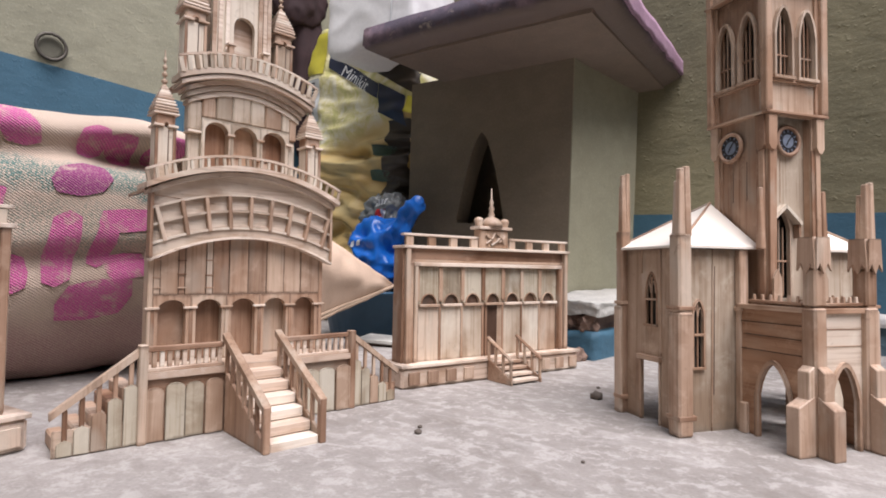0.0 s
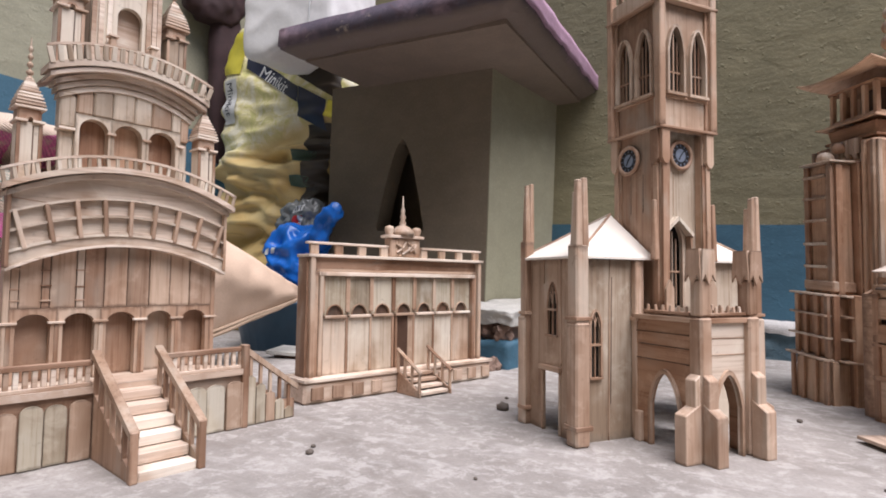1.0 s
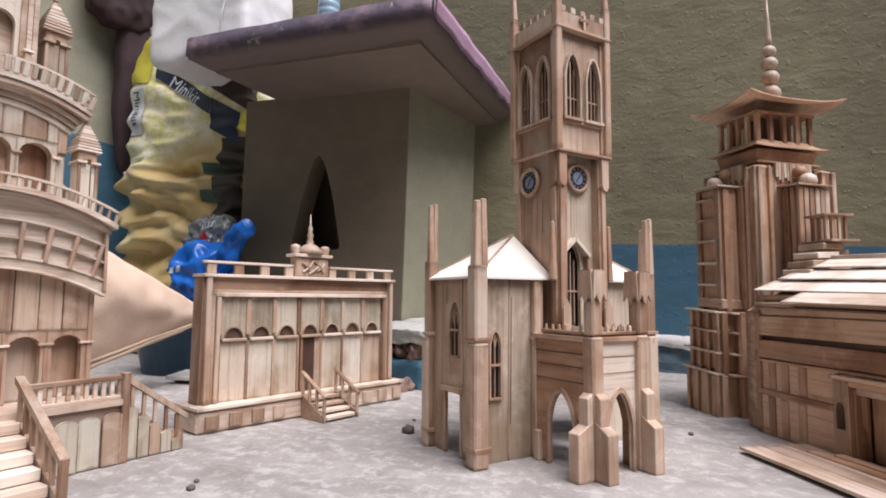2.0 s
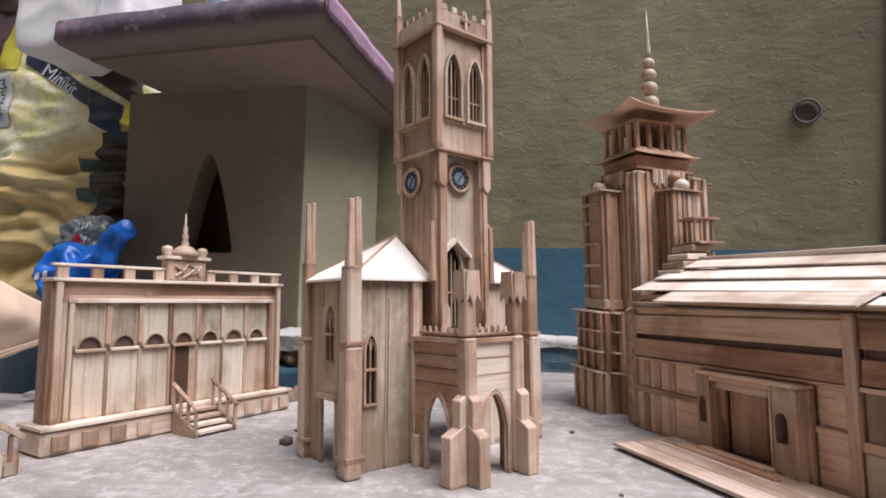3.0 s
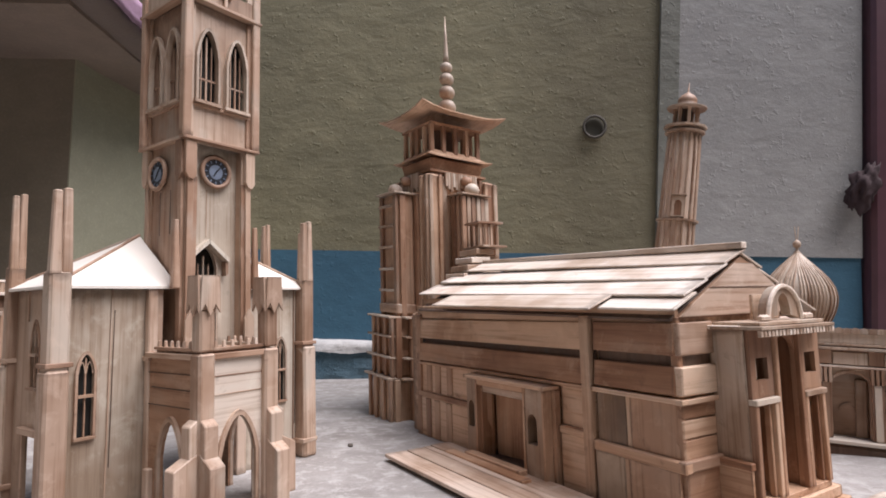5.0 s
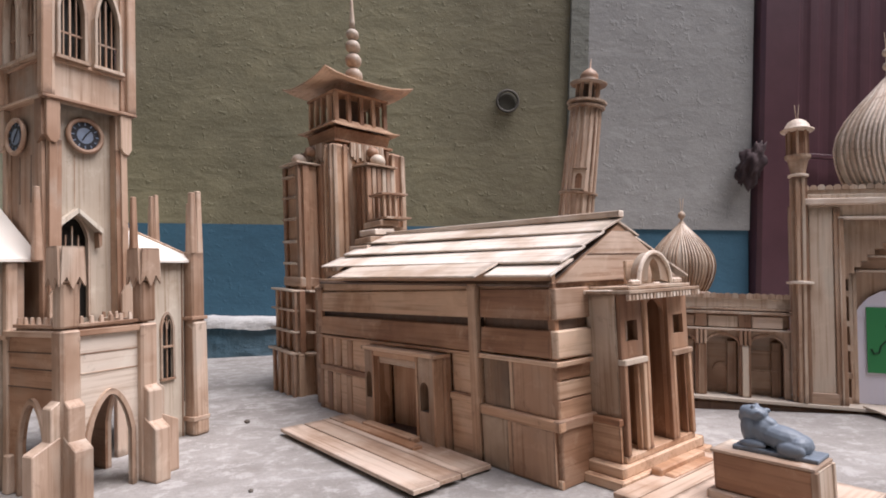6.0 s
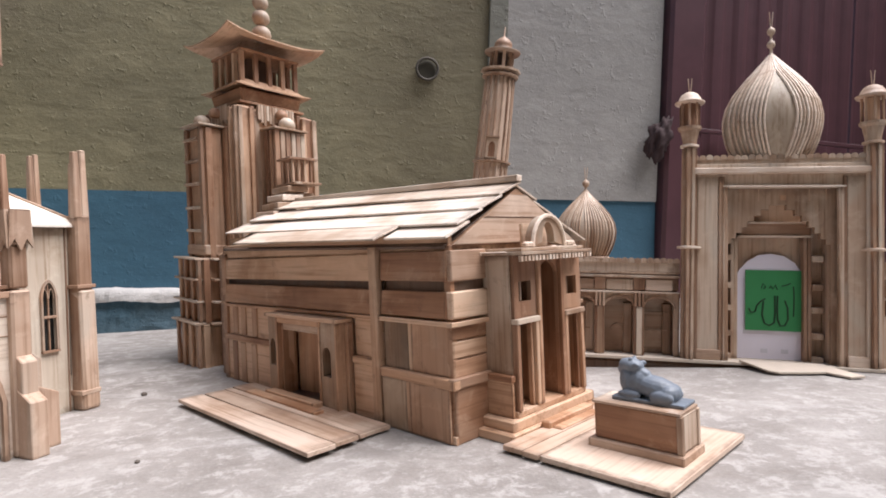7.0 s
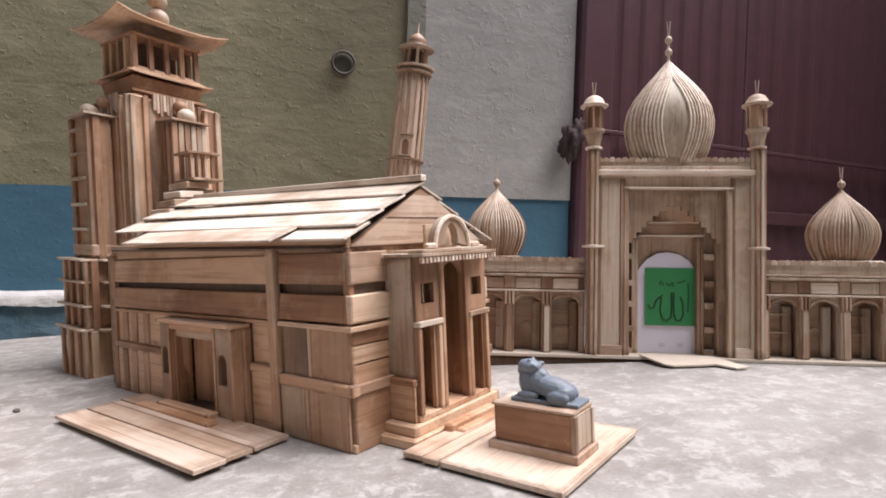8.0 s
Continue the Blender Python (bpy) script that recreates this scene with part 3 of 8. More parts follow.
for uc, ua, ub in ((0.034, 0.0, 0.115), (0.356, 0.285, CW)):
    church_wall(lancet_quads(ua, ub, 0.0, CE, uc, 0.020, 0.105, 0.216), front(0.0), th)
    lancet(church, front(0.0), uc, 0.105, 0.216, 0.020)
    P(church, "strip", uc + 0.0285, uc + 0.0305, -0.0022, 0.0, 0.0, CE, WZ, rot=(0, 0.5, 0))
    P(church, "strip", uc + 0.0335, uc + 0.0345, -0.0012, 0.0, 0.06, CE - 0.03, DARKW, rot=(0, 0.8, 0))
for xx, d in ((0.0, 1), (CW, -1)):
    q = lancet_quads(0.006, 0.120, 0.108, CE, 0.073, 0.027, 0.170, 0.262)
    q += [((0.006, 0.0), (0.052, 0.0), (0.052, 0.108), (0.006, 0.108)), ((0.100, 0.0), (0.120, 0.0), (0.120, 0.108), (0.100, 0.108))]
    q += [((0.120, 0.0), (CD, 0.0), (CD, CE), (0.120, CE))]
    church_wall(q, side(xx), th * d, PZ)
    lancet(church, side(xx), 0.073, 0.170, 0.262, 0.027, d, 0.0025, 0.0015)
    P(church, "door_lintel", xx - 0.008 * d, xx + 0.001 * d, 0.045, 0.108, 0.108, 0.117, WY)
    P(church, "door_jamb", xx - 0.003 * d, xx + 0.002 * d, 0.048, 0.052, 0.0, 0.108, WZ)
    P(church, "door_jamb", xx - 0.003 * d, xx + 0.002 * d, 0.100, 0.104, 0.0, 0.108, WZ)
    P(church, "strip", xx - 0.0022 * d, xx, 0.046, 0.048, 0.12, CE, WZ)
    P(church, "strip", xx - 0.0022 * d, xx, 0.098, 0.0995, 0.262, CE, WZ)
church_wall([((0.0, 0.105), (CW, 0.105), (CW, CE), (0.0, CE))], front(CD), -th, WZ, "back_wall")
# hipped roofs of pale board left and right of the tower
ROOFM = simple("pale_card", (0.80, 0.74, 0.66), 0.7, 0.0, 0.07, 14.0, 0.1)
for s, x0, x1 in ((1, -0.012, 0.150), (-1, CW + 0.012, 0.274)):
    c = [(x0, -0.014, CE), (x1 + 0.004 * s, -0.014, CE), (x1 + 0.004 * s, CD + 0.012, CE), (x0, CD + 0.012, CE)]
    hip = (x1 - 0.004 * s, 0.092, 0.392)
    for name, poly in (("roof_front", (c[0], c[1], hip)), ("roof_end", (c[3], c[0], hip)), ("roof_back", (c[2], c[3], hip))):
        bm = bmesh.new()
        f = bm.faces.new([bm.verts.new(p) for p in poly])
        r = bmesh.ops.extrude_face_region(bm, geom=[f])
        bmesh.ops.translate(bm, verts=[g for g in r["geom"] if isinstance(g, bmesh.types.BMVert)], vec=(0, 0, 0.004))
        part(name, bm, ROOFM, church, "pale card roof slope")
    for a in (c[0], c[3]):
        bm = bmesh.new()
        tube(bm, [Vector(a) + Vector((0, 0, 0.005)), Vector(hip) + Vector((0, 0, 0.005))], 0.0022)
        part("hip_stick", bm, WX, church)


def pier(par, x, y, top, w, dx, dy, steps=True):
    """A corner buttress: stacked tapering sticks with ledges and a split tip."""
    P(par, "pier", x - w / 2, x + w / 2, y - w / 2, y + w / 2, 0.0, top - 0.11, CWZ)
    P(par, "ledge", x - w * 0.62, x + w * 0.62, y - w * 0.62, y + w * 0.62, 0.203, 0.209, WX)
    P(par, "ledge", x - w * 0.66, x + w * 0.66, y - w * 0.66, y + w * 0.66, 0.026, 0.034, WX)
    P(par, "pier_foot", x - w * 0.55 + dx * 0.002, x + w * 0.55 + dx * 0.002, y - w * 0.55 + dy * 0.002, y + w * 0.55 + dy * 0.002, 0.0, 0.2, CWZ)
    for i, (ex, ey) in enumerate(((-0.25, -0.25), (0.25, -0.2), (0.0, 0.28))):
        P(par, "pinnacle", x + w * (ex - 0.26), x + w * (ex + 0.26), y + w * (ey - 0.26), y + w * (ey + 0.26), top - 0.115, top - (0.004, 0.0, 0.022)[i], CWZ, taper=0.72)


for x, y, top in ((-0.006, -0.008, 0.438), (-0.002, CD + 0.003, 0.452), (CW + 0.004, -0.010, 0.435), (CW + 0.038, CD + 0.004, 0.449)):
    pier(church, x, y, top, 0.026 if y < 0.1 else 0.020, -1 if x < 0.1 else 1, -1 if y < 0.1 else 1)

# the porch
PX0, PX1, PY0 = 0.115, 0.226, -0.143
church_wall(arch_quads(PX0, PX1, 0.0, 0.213, 0.171, 0.054, 0.0, 0.074, 0.126, "pointed"), front(PY0), th, CHX, "porch_front")
bm = bmesh.new()
arch_rim(bm, 0.171, 0.054, 0.074, 0.126, "pointed", 0.006, -0.005, front(PY0), foot=0.0)
part("arch_moulding", bm, CWZ, church)
for xx, d in ((PX0, 1), (PX1, -1)):
    church_wall(arch_quads(PY0 + th, 0.0, 0.0, 0.213, -0.075, 0.058, 0.0, 0.068, 0.120, "pointed"), side(xx), th * d, REDY, "porch_side")
    bm = bmesh.new()
    arch_rim(bm, -0.075, 0.058, 0.068, 0.120, "pointed", 0.006, -0.005 * d, side(xx), foot=0.0)
    part("arch_moulding", bm, CWZ, church)
    P(church, "string_course", xx - 0.006 * d, xx, PY0, -0.005, 0.205, 0.213, WY)
    for z, y1 in ((0.184, -0.01), (0.163, -0.02), (0.139, -0.012)):
        P(church, "seam", xx - 0.0016 * d, xx, PY0 + 0.02, y1, z, z + 0.0013, DARKW)
P(church, "string_course", PX0, PX1, PY0 - 0.006, PY0, 0.205, 0.213, WX)
for z, x1 in ((0.181, PX1), (0.156, PX1)):
    P(church, "seam", PX0 + 0.016, x1 - 0.016, PY0 - 0.0008, PY0 + 0.001, z, z + 0.0012, WX, rot=(0, 0.8, 0))
P(church, "porch_deck", PX0, PX1, PY0, -0.03, 0.211, 0.216, WX)
for i in range(7):
    x = PX0 + 0.018 + i * 0.0128
    P(church, "baluster", x, x + 0.006, PY0 - 0.003, PY0 + 0.003, 0.216, 0.230, CWZ, taper=0.6, jit=1.5)
for i in range(6):
    y = PY0 + 0.022 + i * 0.016
    for xx in (PX0, PX1):
        P(church, "baluster", xx - 0.003, xx + 0.003, y, y + 0.006, 0.216, 0.230, CWZ, taper=0.6, jit=1.5)
for xx in (PX0, PX1):
    P(church, "parapet_rail", xx - 0.004, xx + 0.004, PY0 + 0.014, -0.03, 0.2165, 0.221, WY)
P(church, "parapet_rail", PX0 + 0.014, PX1 - 0.014, PY0 - 0.004, PY0 + 0.004, 0.2165, 0.221, WX)


def porch_pier(x, y, sx):
    w = 0.024
    P(church, "pier", x - w / 2, x + w / 2, y - w / 2, y + w / 2, 0.0, 0.214, CWZ)
    P(church, "pier", x - w * 0.46, x + w * 0.46, y - w * 0.46, y + w * 0.46, 0.216, 0.272, CWZ)
    # the flared cap with pointed tongues
    for k in range(4):
        a = radians(90 * k)
        bm = bmesh.new()
        cw = w * 0.62
        solid(bm, [(-cw * 0.8, 0.318), (cw * 0.8, 0.318), (cw, 0.268), (cw * 0.5, 0.280), (0.0, 0.264), (-cw * 0.5, 0.280), (-cw, 0.268)], 0.003, lambda u, d, ww: (u, -w * 0.56 - d, ww))
        bmesh.ops.rotate(bm, verts=bm.verts, cent=(0, 0, 0), matrix=Matrix.Rotation(a, 3, "Z"))
        bmesh.ops.translate(bm, verts=bm.verts, vec=(x, y, 0))
        part("cap_leaf", bm, CWZ, church)
    P(church, "cap_top", x - w * 0.5, x + w * 0.5, y - w * 0.5, y + w * 0.5, 0.272, 0.3185, CWZ, taper=0.9)
    # two stepped buttresses at right angles
    for dx, dy in ((sx, 0), (0, -1)):
        for reach, top, ww in ((0.011, 0.130, 0.020), (0.026 if dx == 0 else 0.032, 0.088, 0.022)):
            ax, ay = x + dx * w / 2, y + dy * w / 2
            bx, by = ax + dx * reach, ay + dy * reach
            x0, x1 = (min(ax, bx), max(ax, bx)) if dx else (x - ww / 2, x + ww / 2)
            y0, y1 = (min(ay, by), max(ay, by)) if dy else (y - ww / 2, y + ww / 2)
            bm = bmesh.new()
            vs = addbox(bm, x0, x1, y0, y1, 0.0, top)
            for v in vs:
                out = (v.co.x - ax) * dx + (v.co.y - ay) * dy
                if v.co.z > 0.01 and out > reach * 0.5:
                    v.co.z -= 0.016 if reach > 0.02 else 0.008
            bmesh.ops.bevel(bm, geom=bm.edges[:], offset=0.0012, segments=1, affect="EDGES")
            part("buttress", bm, CWZ, church)


porch_pier(PX0 + 0.004, PY0 + 0.002, -1)
porch_pier(PX1 - 0.004, PY0 + 0.002, 1)
P(church, "buttress_stub", 0.106, 0.132, -0.026, -0.012, 0.0, 0.050, CWZ, taper=0.94)
P(church, "pilaster", 0.112, 0.126, -0.012, 0.0, 0.0, 0.305, CWZ)
P(church, "pilaster", 0.1265, 0.136, -0.006, 0.0, 0.21, 0.305, CWZ)
P(church, "pilaster", 0.262, 0.280, -0.010, 0.0, 0.0, 0.305, CWZ)
P(church, "pilaster_step", 0.109, 0.129, -0.015, 0.0, 0.20, 0.207, WX)

# the tower
TX0, TX1, TY0, TY1 = 0.154, 0.268, -0.030, 0.084


def tower_front(y, d, u0, u1, mk, mat, clock_at, back=0.0):
    """One face of the tower: lancet below (set back in a bay on the front), clock, twin belfry lights."""
    uc = (u0 + u1) / 2
    wc, za = (0.195, 0.535) if back else (uc, 0.40)
    if back:
        q = [((u0, 0.21), (u0 + 0.012, 0.21), (u0 + 0.012, za), (u0, za)), ((u1 - 0.016, 0.21), (u1, 0.21), (u1, za), (u1 - 0.016, za))]
        church_wall(arch_quads(u0 + 0.008, u1 - 0.012, 0.212, 0.54, wc, 0.042, 0.222, 0.340, 0.373, "pointed"), mk(y + back * d), th * d, CHW, "tower_panel")
    else:
        q = [((u0, 0.21), (u1, 0.21), (u1, za), (u0, za))]
    q += [((u0, za), (u1, za), (u1, 0.60), (u0, 0.60))]
    lights = ((u0 + uc) / 2 + 0.003, (u1 + uc) / 2 - 0.001)
    q += arch_quads(u0, uc, 0.60, 0.765, lights[0], 0.034, 0.602, 0.676, 0.722, "pointed")
    q += arch_quads(uc, u1, 0.60, 0.765, lights[1], 0.034, 0.602, 0.676, 0.722, "pointed")
    church_wall(q, mk(y), th * d, mat, "tower_wall")

    def bar_box(name, ua, ub, da, db, za, zb, m, par):
        bm = bmesh.new()
        a, b = Vector(mk(y)(ua, da * d, za)), Vector(mk(y)(ub, db * d, zb))
        addbox(bm, min(a.x, b.x), max(a.x, b.x), min(a.y, b.y), max(a.y, b.y), a.z, b.z)
        return part(name, bm, m, par)

    for u in lights:
        bm = bmesh.new()
        arch_rim(bm, u, 0.034, 0.676, 0.722, "pointed", 0.0045, -0.008 * d, mk(y), foot=0.602)
        wnd = part("belfry_light", bm, PZ, church)
        for du, ww, zt in ((0.0, 0.0012, 0.714), (-0.009, 0.0007, 0.700), (0.009, 0.0007, 0.700)):
            bar_box("mullion", u + du - ww, u + du + ww, 0.0, 0.003, 0.602, zt, WZ, wnd)
        bar_box("crossbar", u - 0.017, u + 0.017, 0.0, 0.003, 0.640, 0.643, WX, wnd)
        bar_box("sill", u - 0.024, u + 0.024, -0.010, 0.002, 0.5985, 0.6035, PZ, wnd)
    # ledges
    for z, e, t in ((0.594, 0.004, 0.004), (0.536, 0.012, 0.0045), (0.766, 0.014, 0.005)):
        a, b = Vector(mk(y)(u0 - e, -e * d, z)), Vector(mk(y)(u1 + e, 0.0, z + t))
        P(church, "ledge", min(a.x, b.x), max(a.x, b.x), min(a.y, b.y), max(a.y, b.y), a.z, b.z, WX if mk is front else WY)
    # corner strips with pendants
    for u, s in ((u0, 1), (u1, -1)):
        for uu, z0, z1, dd in ((u + s * 0.005, 0.22, 0.536, 0.005), (u + s * 0.012, 0.22, 0.48, 0.0025), (u + s * 0.004, 0.54, 0.765, 0.004)):
            a, b = Vector(mk(y)(uu - 0.005, -dd * d, z0)), Vector(mk(y)(uu + 0.005, 0.0, z1))
            P(church, "corner_strip", min(a.x, b.x), max(a.x, b.x), min(a.y, b.y), max(a.y, b.y), a.z, b.z, WZ)
        bm = bmesh.new()
        solid(bm, [(u + s * 0.004 - 0.009, 0.536), (u + s * 0.004 + 0.009, 0.536), (u + s * 0.004 + 0.009, 0.482), (u + s * 0.004 + 0.003, 0.473), (u + s * 0.004 - 0.004, 0.476), (u + s * 0.004 - 0.009, 0.484)], -0.0085 * d, mk(y))
        part("pendant", bm, WZ, church)
    # hooded lancet in the recessed front
    if back:
        bm = bmesh.new()
        yb = y + back * d
        arch_rim(bm, wc, 0.042, 0.340, 0.373, "pointed", 0.003, -0.004 * d, mk(yb), foot=0.222)
        hood = part("tower_window", bm, PZ, church)
        for s in (-1, 1):
            bm = bmesh.new()
            hc = wc + 0.002
            solid(bm, [(hc, 0.384), (hc, 0.377), (hc + s * 0.034, 0.348), (hc + s * 0.037, 0.354)], -0.015 * d, mk(yb))
            part("hood", bm, CHW, hood)
            bm = bmesh.new()
            solid(bm, [(hc + s * 0.030, 0.350), (hc + s * 0.035, 0.350), (hc + s * 0.035, 0.330), (hc + s * 0.031, 0.326)], -0.012 * d, mk(yb))
            part("hood_bracket", bm, WZ, hood)
            e = u0 + 0.012 if s < 0 else u1 - 0.016
            bar_box("bay_reveal", min(e, e + s * 0.004), max(e, e + s * 0.004), th, back, 0.212, 0.535, WZ, hood)
        bar_box("panel_seam", wc + 0.003, wc + 0.0042, back - 0.0006, back + 0.001, 0.388, 0.465, WZ, hood)
        for du, z0, z1 in ((0.0, 0.225, 0.358), (-0.009, 0.225, 0.345), (0.009, 0.225, 0.345)):
            bar_box("mullion", wc + du - 0.0008, wc + du + 0.0008, back, back + 0.003, z0, z1, WZ, hood)
        bar_box("crossbar", wc - 0.017, wc + 0.017, back - 0.001, back + 0.003, 0.2845, 0.2875, WX, hood)
    # dark boards put in for the shade of the loft behind the lights
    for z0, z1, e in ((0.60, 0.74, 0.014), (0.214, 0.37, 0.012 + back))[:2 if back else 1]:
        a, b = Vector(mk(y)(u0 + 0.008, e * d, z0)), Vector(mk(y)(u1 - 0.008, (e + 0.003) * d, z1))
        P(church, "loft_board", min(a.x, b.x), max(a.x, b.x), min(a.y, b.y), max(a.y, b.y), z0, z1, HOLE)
    for i in range(0 if back else 2):
        uu = u0 + (u1 - u0) * (0.36 + 0.3 * i) + rnd.uniform(-0.004, 0.004)
        a, b = Vector(mk(y)(uu - 0.0005, -0.0006 * d, 0.40)), Vector(mk(y)(uu + 0.0005, 0.001 * d, 0.596))
        P(church, "plank_seam", min(a.x, b.x), max(a.x, b.x), min(a.y, b.y), max(a.y, b.y), 0.392, 0.462, DARKW)
    clock(Vector(mk(y)(clock_at, (back - 0.003) * d, 0.496 if back else 0.4915)), mk, d)


def clock(at, mk, d):
    """A round clock: wooden rim, printed dial with marks and two hands."""
    turn = Matrix.Rotation(radians(90), 4, "X") if mk is front else Matrix.Rotation(radians(90), 4, "Z") @ Matrix.Rotation(radians(90), 4, "X")
    if d < 0:
        turn = Matrix.Rotation(radians(180), 4, "Z") @ turn
    if mk is side:
        turn = Matrix.Rotation(radians(180), 4, "Z") @ turn
    m = Matrix.Translation(at) @ turn
    bm = bmesh.new()
    tube(bm, [(0.0245 * math.cos(i * math.pi / 16), 0.0245 * math.sin(i * math.pi / 16), 0.003) for i in range(32)], 0.0036, 8, True)
    bm.transform(m)
    rim = part("clock", bm, WZ, church, "round clock with a wooden rim", smooth=True)
    bm = bmesh.new()
    lathe(bm, [(0.0225, -0.001), (0.0225, 0.002), (0.0, 0.002)], 28)
    bm.transform(m)
    part("dial", bm, BLACK, rim, "dark dial ring")
    bm = bmesh.new()
    lathe(bm, [(0.0120, 0.002), (0.0120, 0.003), (0.0, 0.003)], 28)
    bm.transform(m)
    part("dial_centre", bm, DIAL, rim, "bluish white dial centre")
    for i in range(12):
        bm = bmesh.new()
        addbox(bm, -0.0008, 0.0008, 0.0155, 0.0200, 0.0022, 0.0032)
        bm.transform(m @ Matrix.Rotation(i * math.pi / 6, 4, "Z"))
        part("hour_mark", bm, DIAL, rim)
    for a, l in ((-40, 0.013), (150, 0.009)):
        bm = bmesh.new()
        addbox(bm, -0.0009, 0.0009, -0.003, l, 0.0034, 0.0042)
        bm.transform(m @ Matrix.Rotation(radians(a), 4, "Z"))
        part("pointer", bm, BLACK, rim)


tower_front(TY0, 1, TX0, TX1, front, PZ, 0.2115, 0.016)
tower_front(TX0, 1, TY0 + th, TY1, side, WZ, 0.044)
tower_front(TX1, -1, TY0 + th, TY1, side, WZ, 0.030)
church_wall([((TX0, 0.3), (TX1, 0.3), (TX1, 0.765), (TX0, 0.765))], front(TY1), th, WZ, "tower_wall")
# dark box put in for the shade inside the hollow tower
bm = bmesh.new()
addbox(bm, TX0 + 0.024, TX1 - 0.024, TY0 + 0.040, TY1 - 0.024, 0.40, 0.76)
part("tower_core", bm, DARKW, church, "dark box painted as the tower's shaded inside")
# parapet and corner pinnacles
bm = bmesh.new()
addbox(bm, TX0, TX1, TY0, TY1, 0.77, 0.774)
part("tower_deck", bm, WX, church)
for x0, x1, y0, y1 in ((TX0 - 0.006, TX1 + 0.006, TY0 - 0.008, TY0 - 0.004), (TX0 - 0.006, TX1 + 0.006, TY1 + 0.004, TY1 + 0.008)):
    P(church, "parapet", x0, x1, y0, y1, 0.771, 0.800, PZ)
    for i in range(5):
        x = x0 + 0.01 + i * 0.0245
        P(church, "merlon", x, x + 0.011, y0, y1, 0.8005, 0.812, PZ)
for y0, y1, x0, x1 in ((TY0 - 0.004, TY1 + 0.004, TX0 - 0.008, TX0 - 0.004), (TY0 - 0.004, TY1 + 0.004, TX1 + 0.004, TX1 + 0.008)):
    P(church, "parapet", x0, x1, y0, y1, 0.771, 0.800, PZ)
    for i in range(5):
        y = y0 + 0.01 + i * 0.020
        P(church, "merlon", x0, x1, y, y + 0.011, 0.8005, 0.812, PZ)
P(church, "cross_upright", 0.209, 0.215, TY0 - 0.013, TY0 - 0.0085, 0.772, 0.802, WZ)
P(church, "cross_arm", 0.201, 0.223, TY0 - 0.0131, TY0 - 0.0086, 0.788, 0.794, WX)
for x in (TX0 - 0.005, TX1 + 0.005):
    for y in (TY0 - 0.005, TY1 + 0.005):
        P(church, "corner_post", x - 0.007, x + 0.007, y - 0.007, y + 0.007, 0.54, 0.83, WZ)
        P(church, "pinnacle", x - 0.006, x + 0.006, y - 0.006, y + 0.006, 0.8305, 0.90, WZ, taper=0.3)
for x in (TX0 - 0.012, TX1 + 0.014):
    P(church, "pinnacle", x - 0.006, x + 0.006, TY0 - 0.002, TY0 + 0.010, 0.305, 0.41, WZ, taper=0.6)
for x in (0.157, 0.259):
    bm = bmesh.new()
    solid(bm, [(x - 0.009, 0.2165), (x + 0.009, 0.2165), (x + 0.009, 0.256), (x, 0.272), (x - 0.009, 0.256)], 0.004, front(-0.046))
    part("gablet", bm, PZ, church)

# --- the long stone-temple model: hall, porch, tower ---
temple = model("temple_model", "temple model of reddish stick wood with gabled hall, porch and tower", 0.177, 1.719, -55)
YC, HW = -0.045, 0.142
YA, YB = YC - HW, YC + HW


def course(x0, x1, z0, z1, out, name="wall_board", mat=REDX, slant=0.0):
    n = max(1, round((x1 - x0) / 0.34))
    w = (x1 - x0) / n
    for i in range(n):
        d = rnd.uniform(-0.0008, 0.0008)
        P(temple, name, x0 + i * w + 0.0005, x0 + (i + 1) * w - 0.0005, YA - out + d - 0.002, YA + 0.003, z0, z1, mat, rot=(slant, 0, 0), jit=0.2)
    P(temple, name, x0, x1, YB - 0.006, YB + out, z0, z1, mat)


# main hall: a core, boarded courses and mouldings
bm = bmesh.new()
addbox(bm, 0.12, 0.805, YA + 0.050, YB - 0.006, 0.0, 0.25)
addbox(bm, 0.12, 0.404, YA + 0.007, YA + 0.050, 0.0, 0.25)
addbox(bm, 0.562, 0.805, YA + 0.007, YA + 0.050, 0.0, 0.25)
addbox(bm, 0.404, 0.562, YA + 0.007, YA + 0.050, 0.122, 0.25)
core = part("hall_core", bm, REDX, temple)
HALL0, HALL1 = 0.165, 0.672
for x0, x1 in ((HALL0, 0.370), (0.604, HALL1)):
    course(x0, x1, 0.0, 0.082, 0.004)
    course(x0, x1, 0.089, 0.150, 0.0)
    for z in (0.109, 0.130):
        P(temple, "joint_strip", x0, x1, YA - 0.0015, YA, z, z + 0.002, REDX)
    P(temple, "string_course", x0, x1, YA - 0.009, YA + 0.002, 0.080, 0.090, REDX)
course(HALL0, HALL1, 0.154, 0.190, 0.006, slant=-5.0)
P(temple, "string_course", HALL0, HALL1 + 0.004, YA - 0.010, YA + 0.002, 0.147, 0.152, REDX)
course(HALL0, HALL1, 0.201, 0.240, 0.004, slant=-3.0)
P(temple, "pilaster", 0.655, 0.672, YA - 0.012, YA, 0.0, 0.250, REDZ)
P(temple, "pilaster", 0.165, 0.180, YA - 0.008, YA, 0.0, 0.250, REDZ)
for x in (0.20, 0.235, 0.28):
    P(temple, "wall_stick", x, x + 0.02, YA - 0.008, YA, 0.0, 0.078, REDZ)
    P(temple, "wall_stick", x, x + 0.02, YA - 0.005, YA, 0.092, 0.146, REDZ)
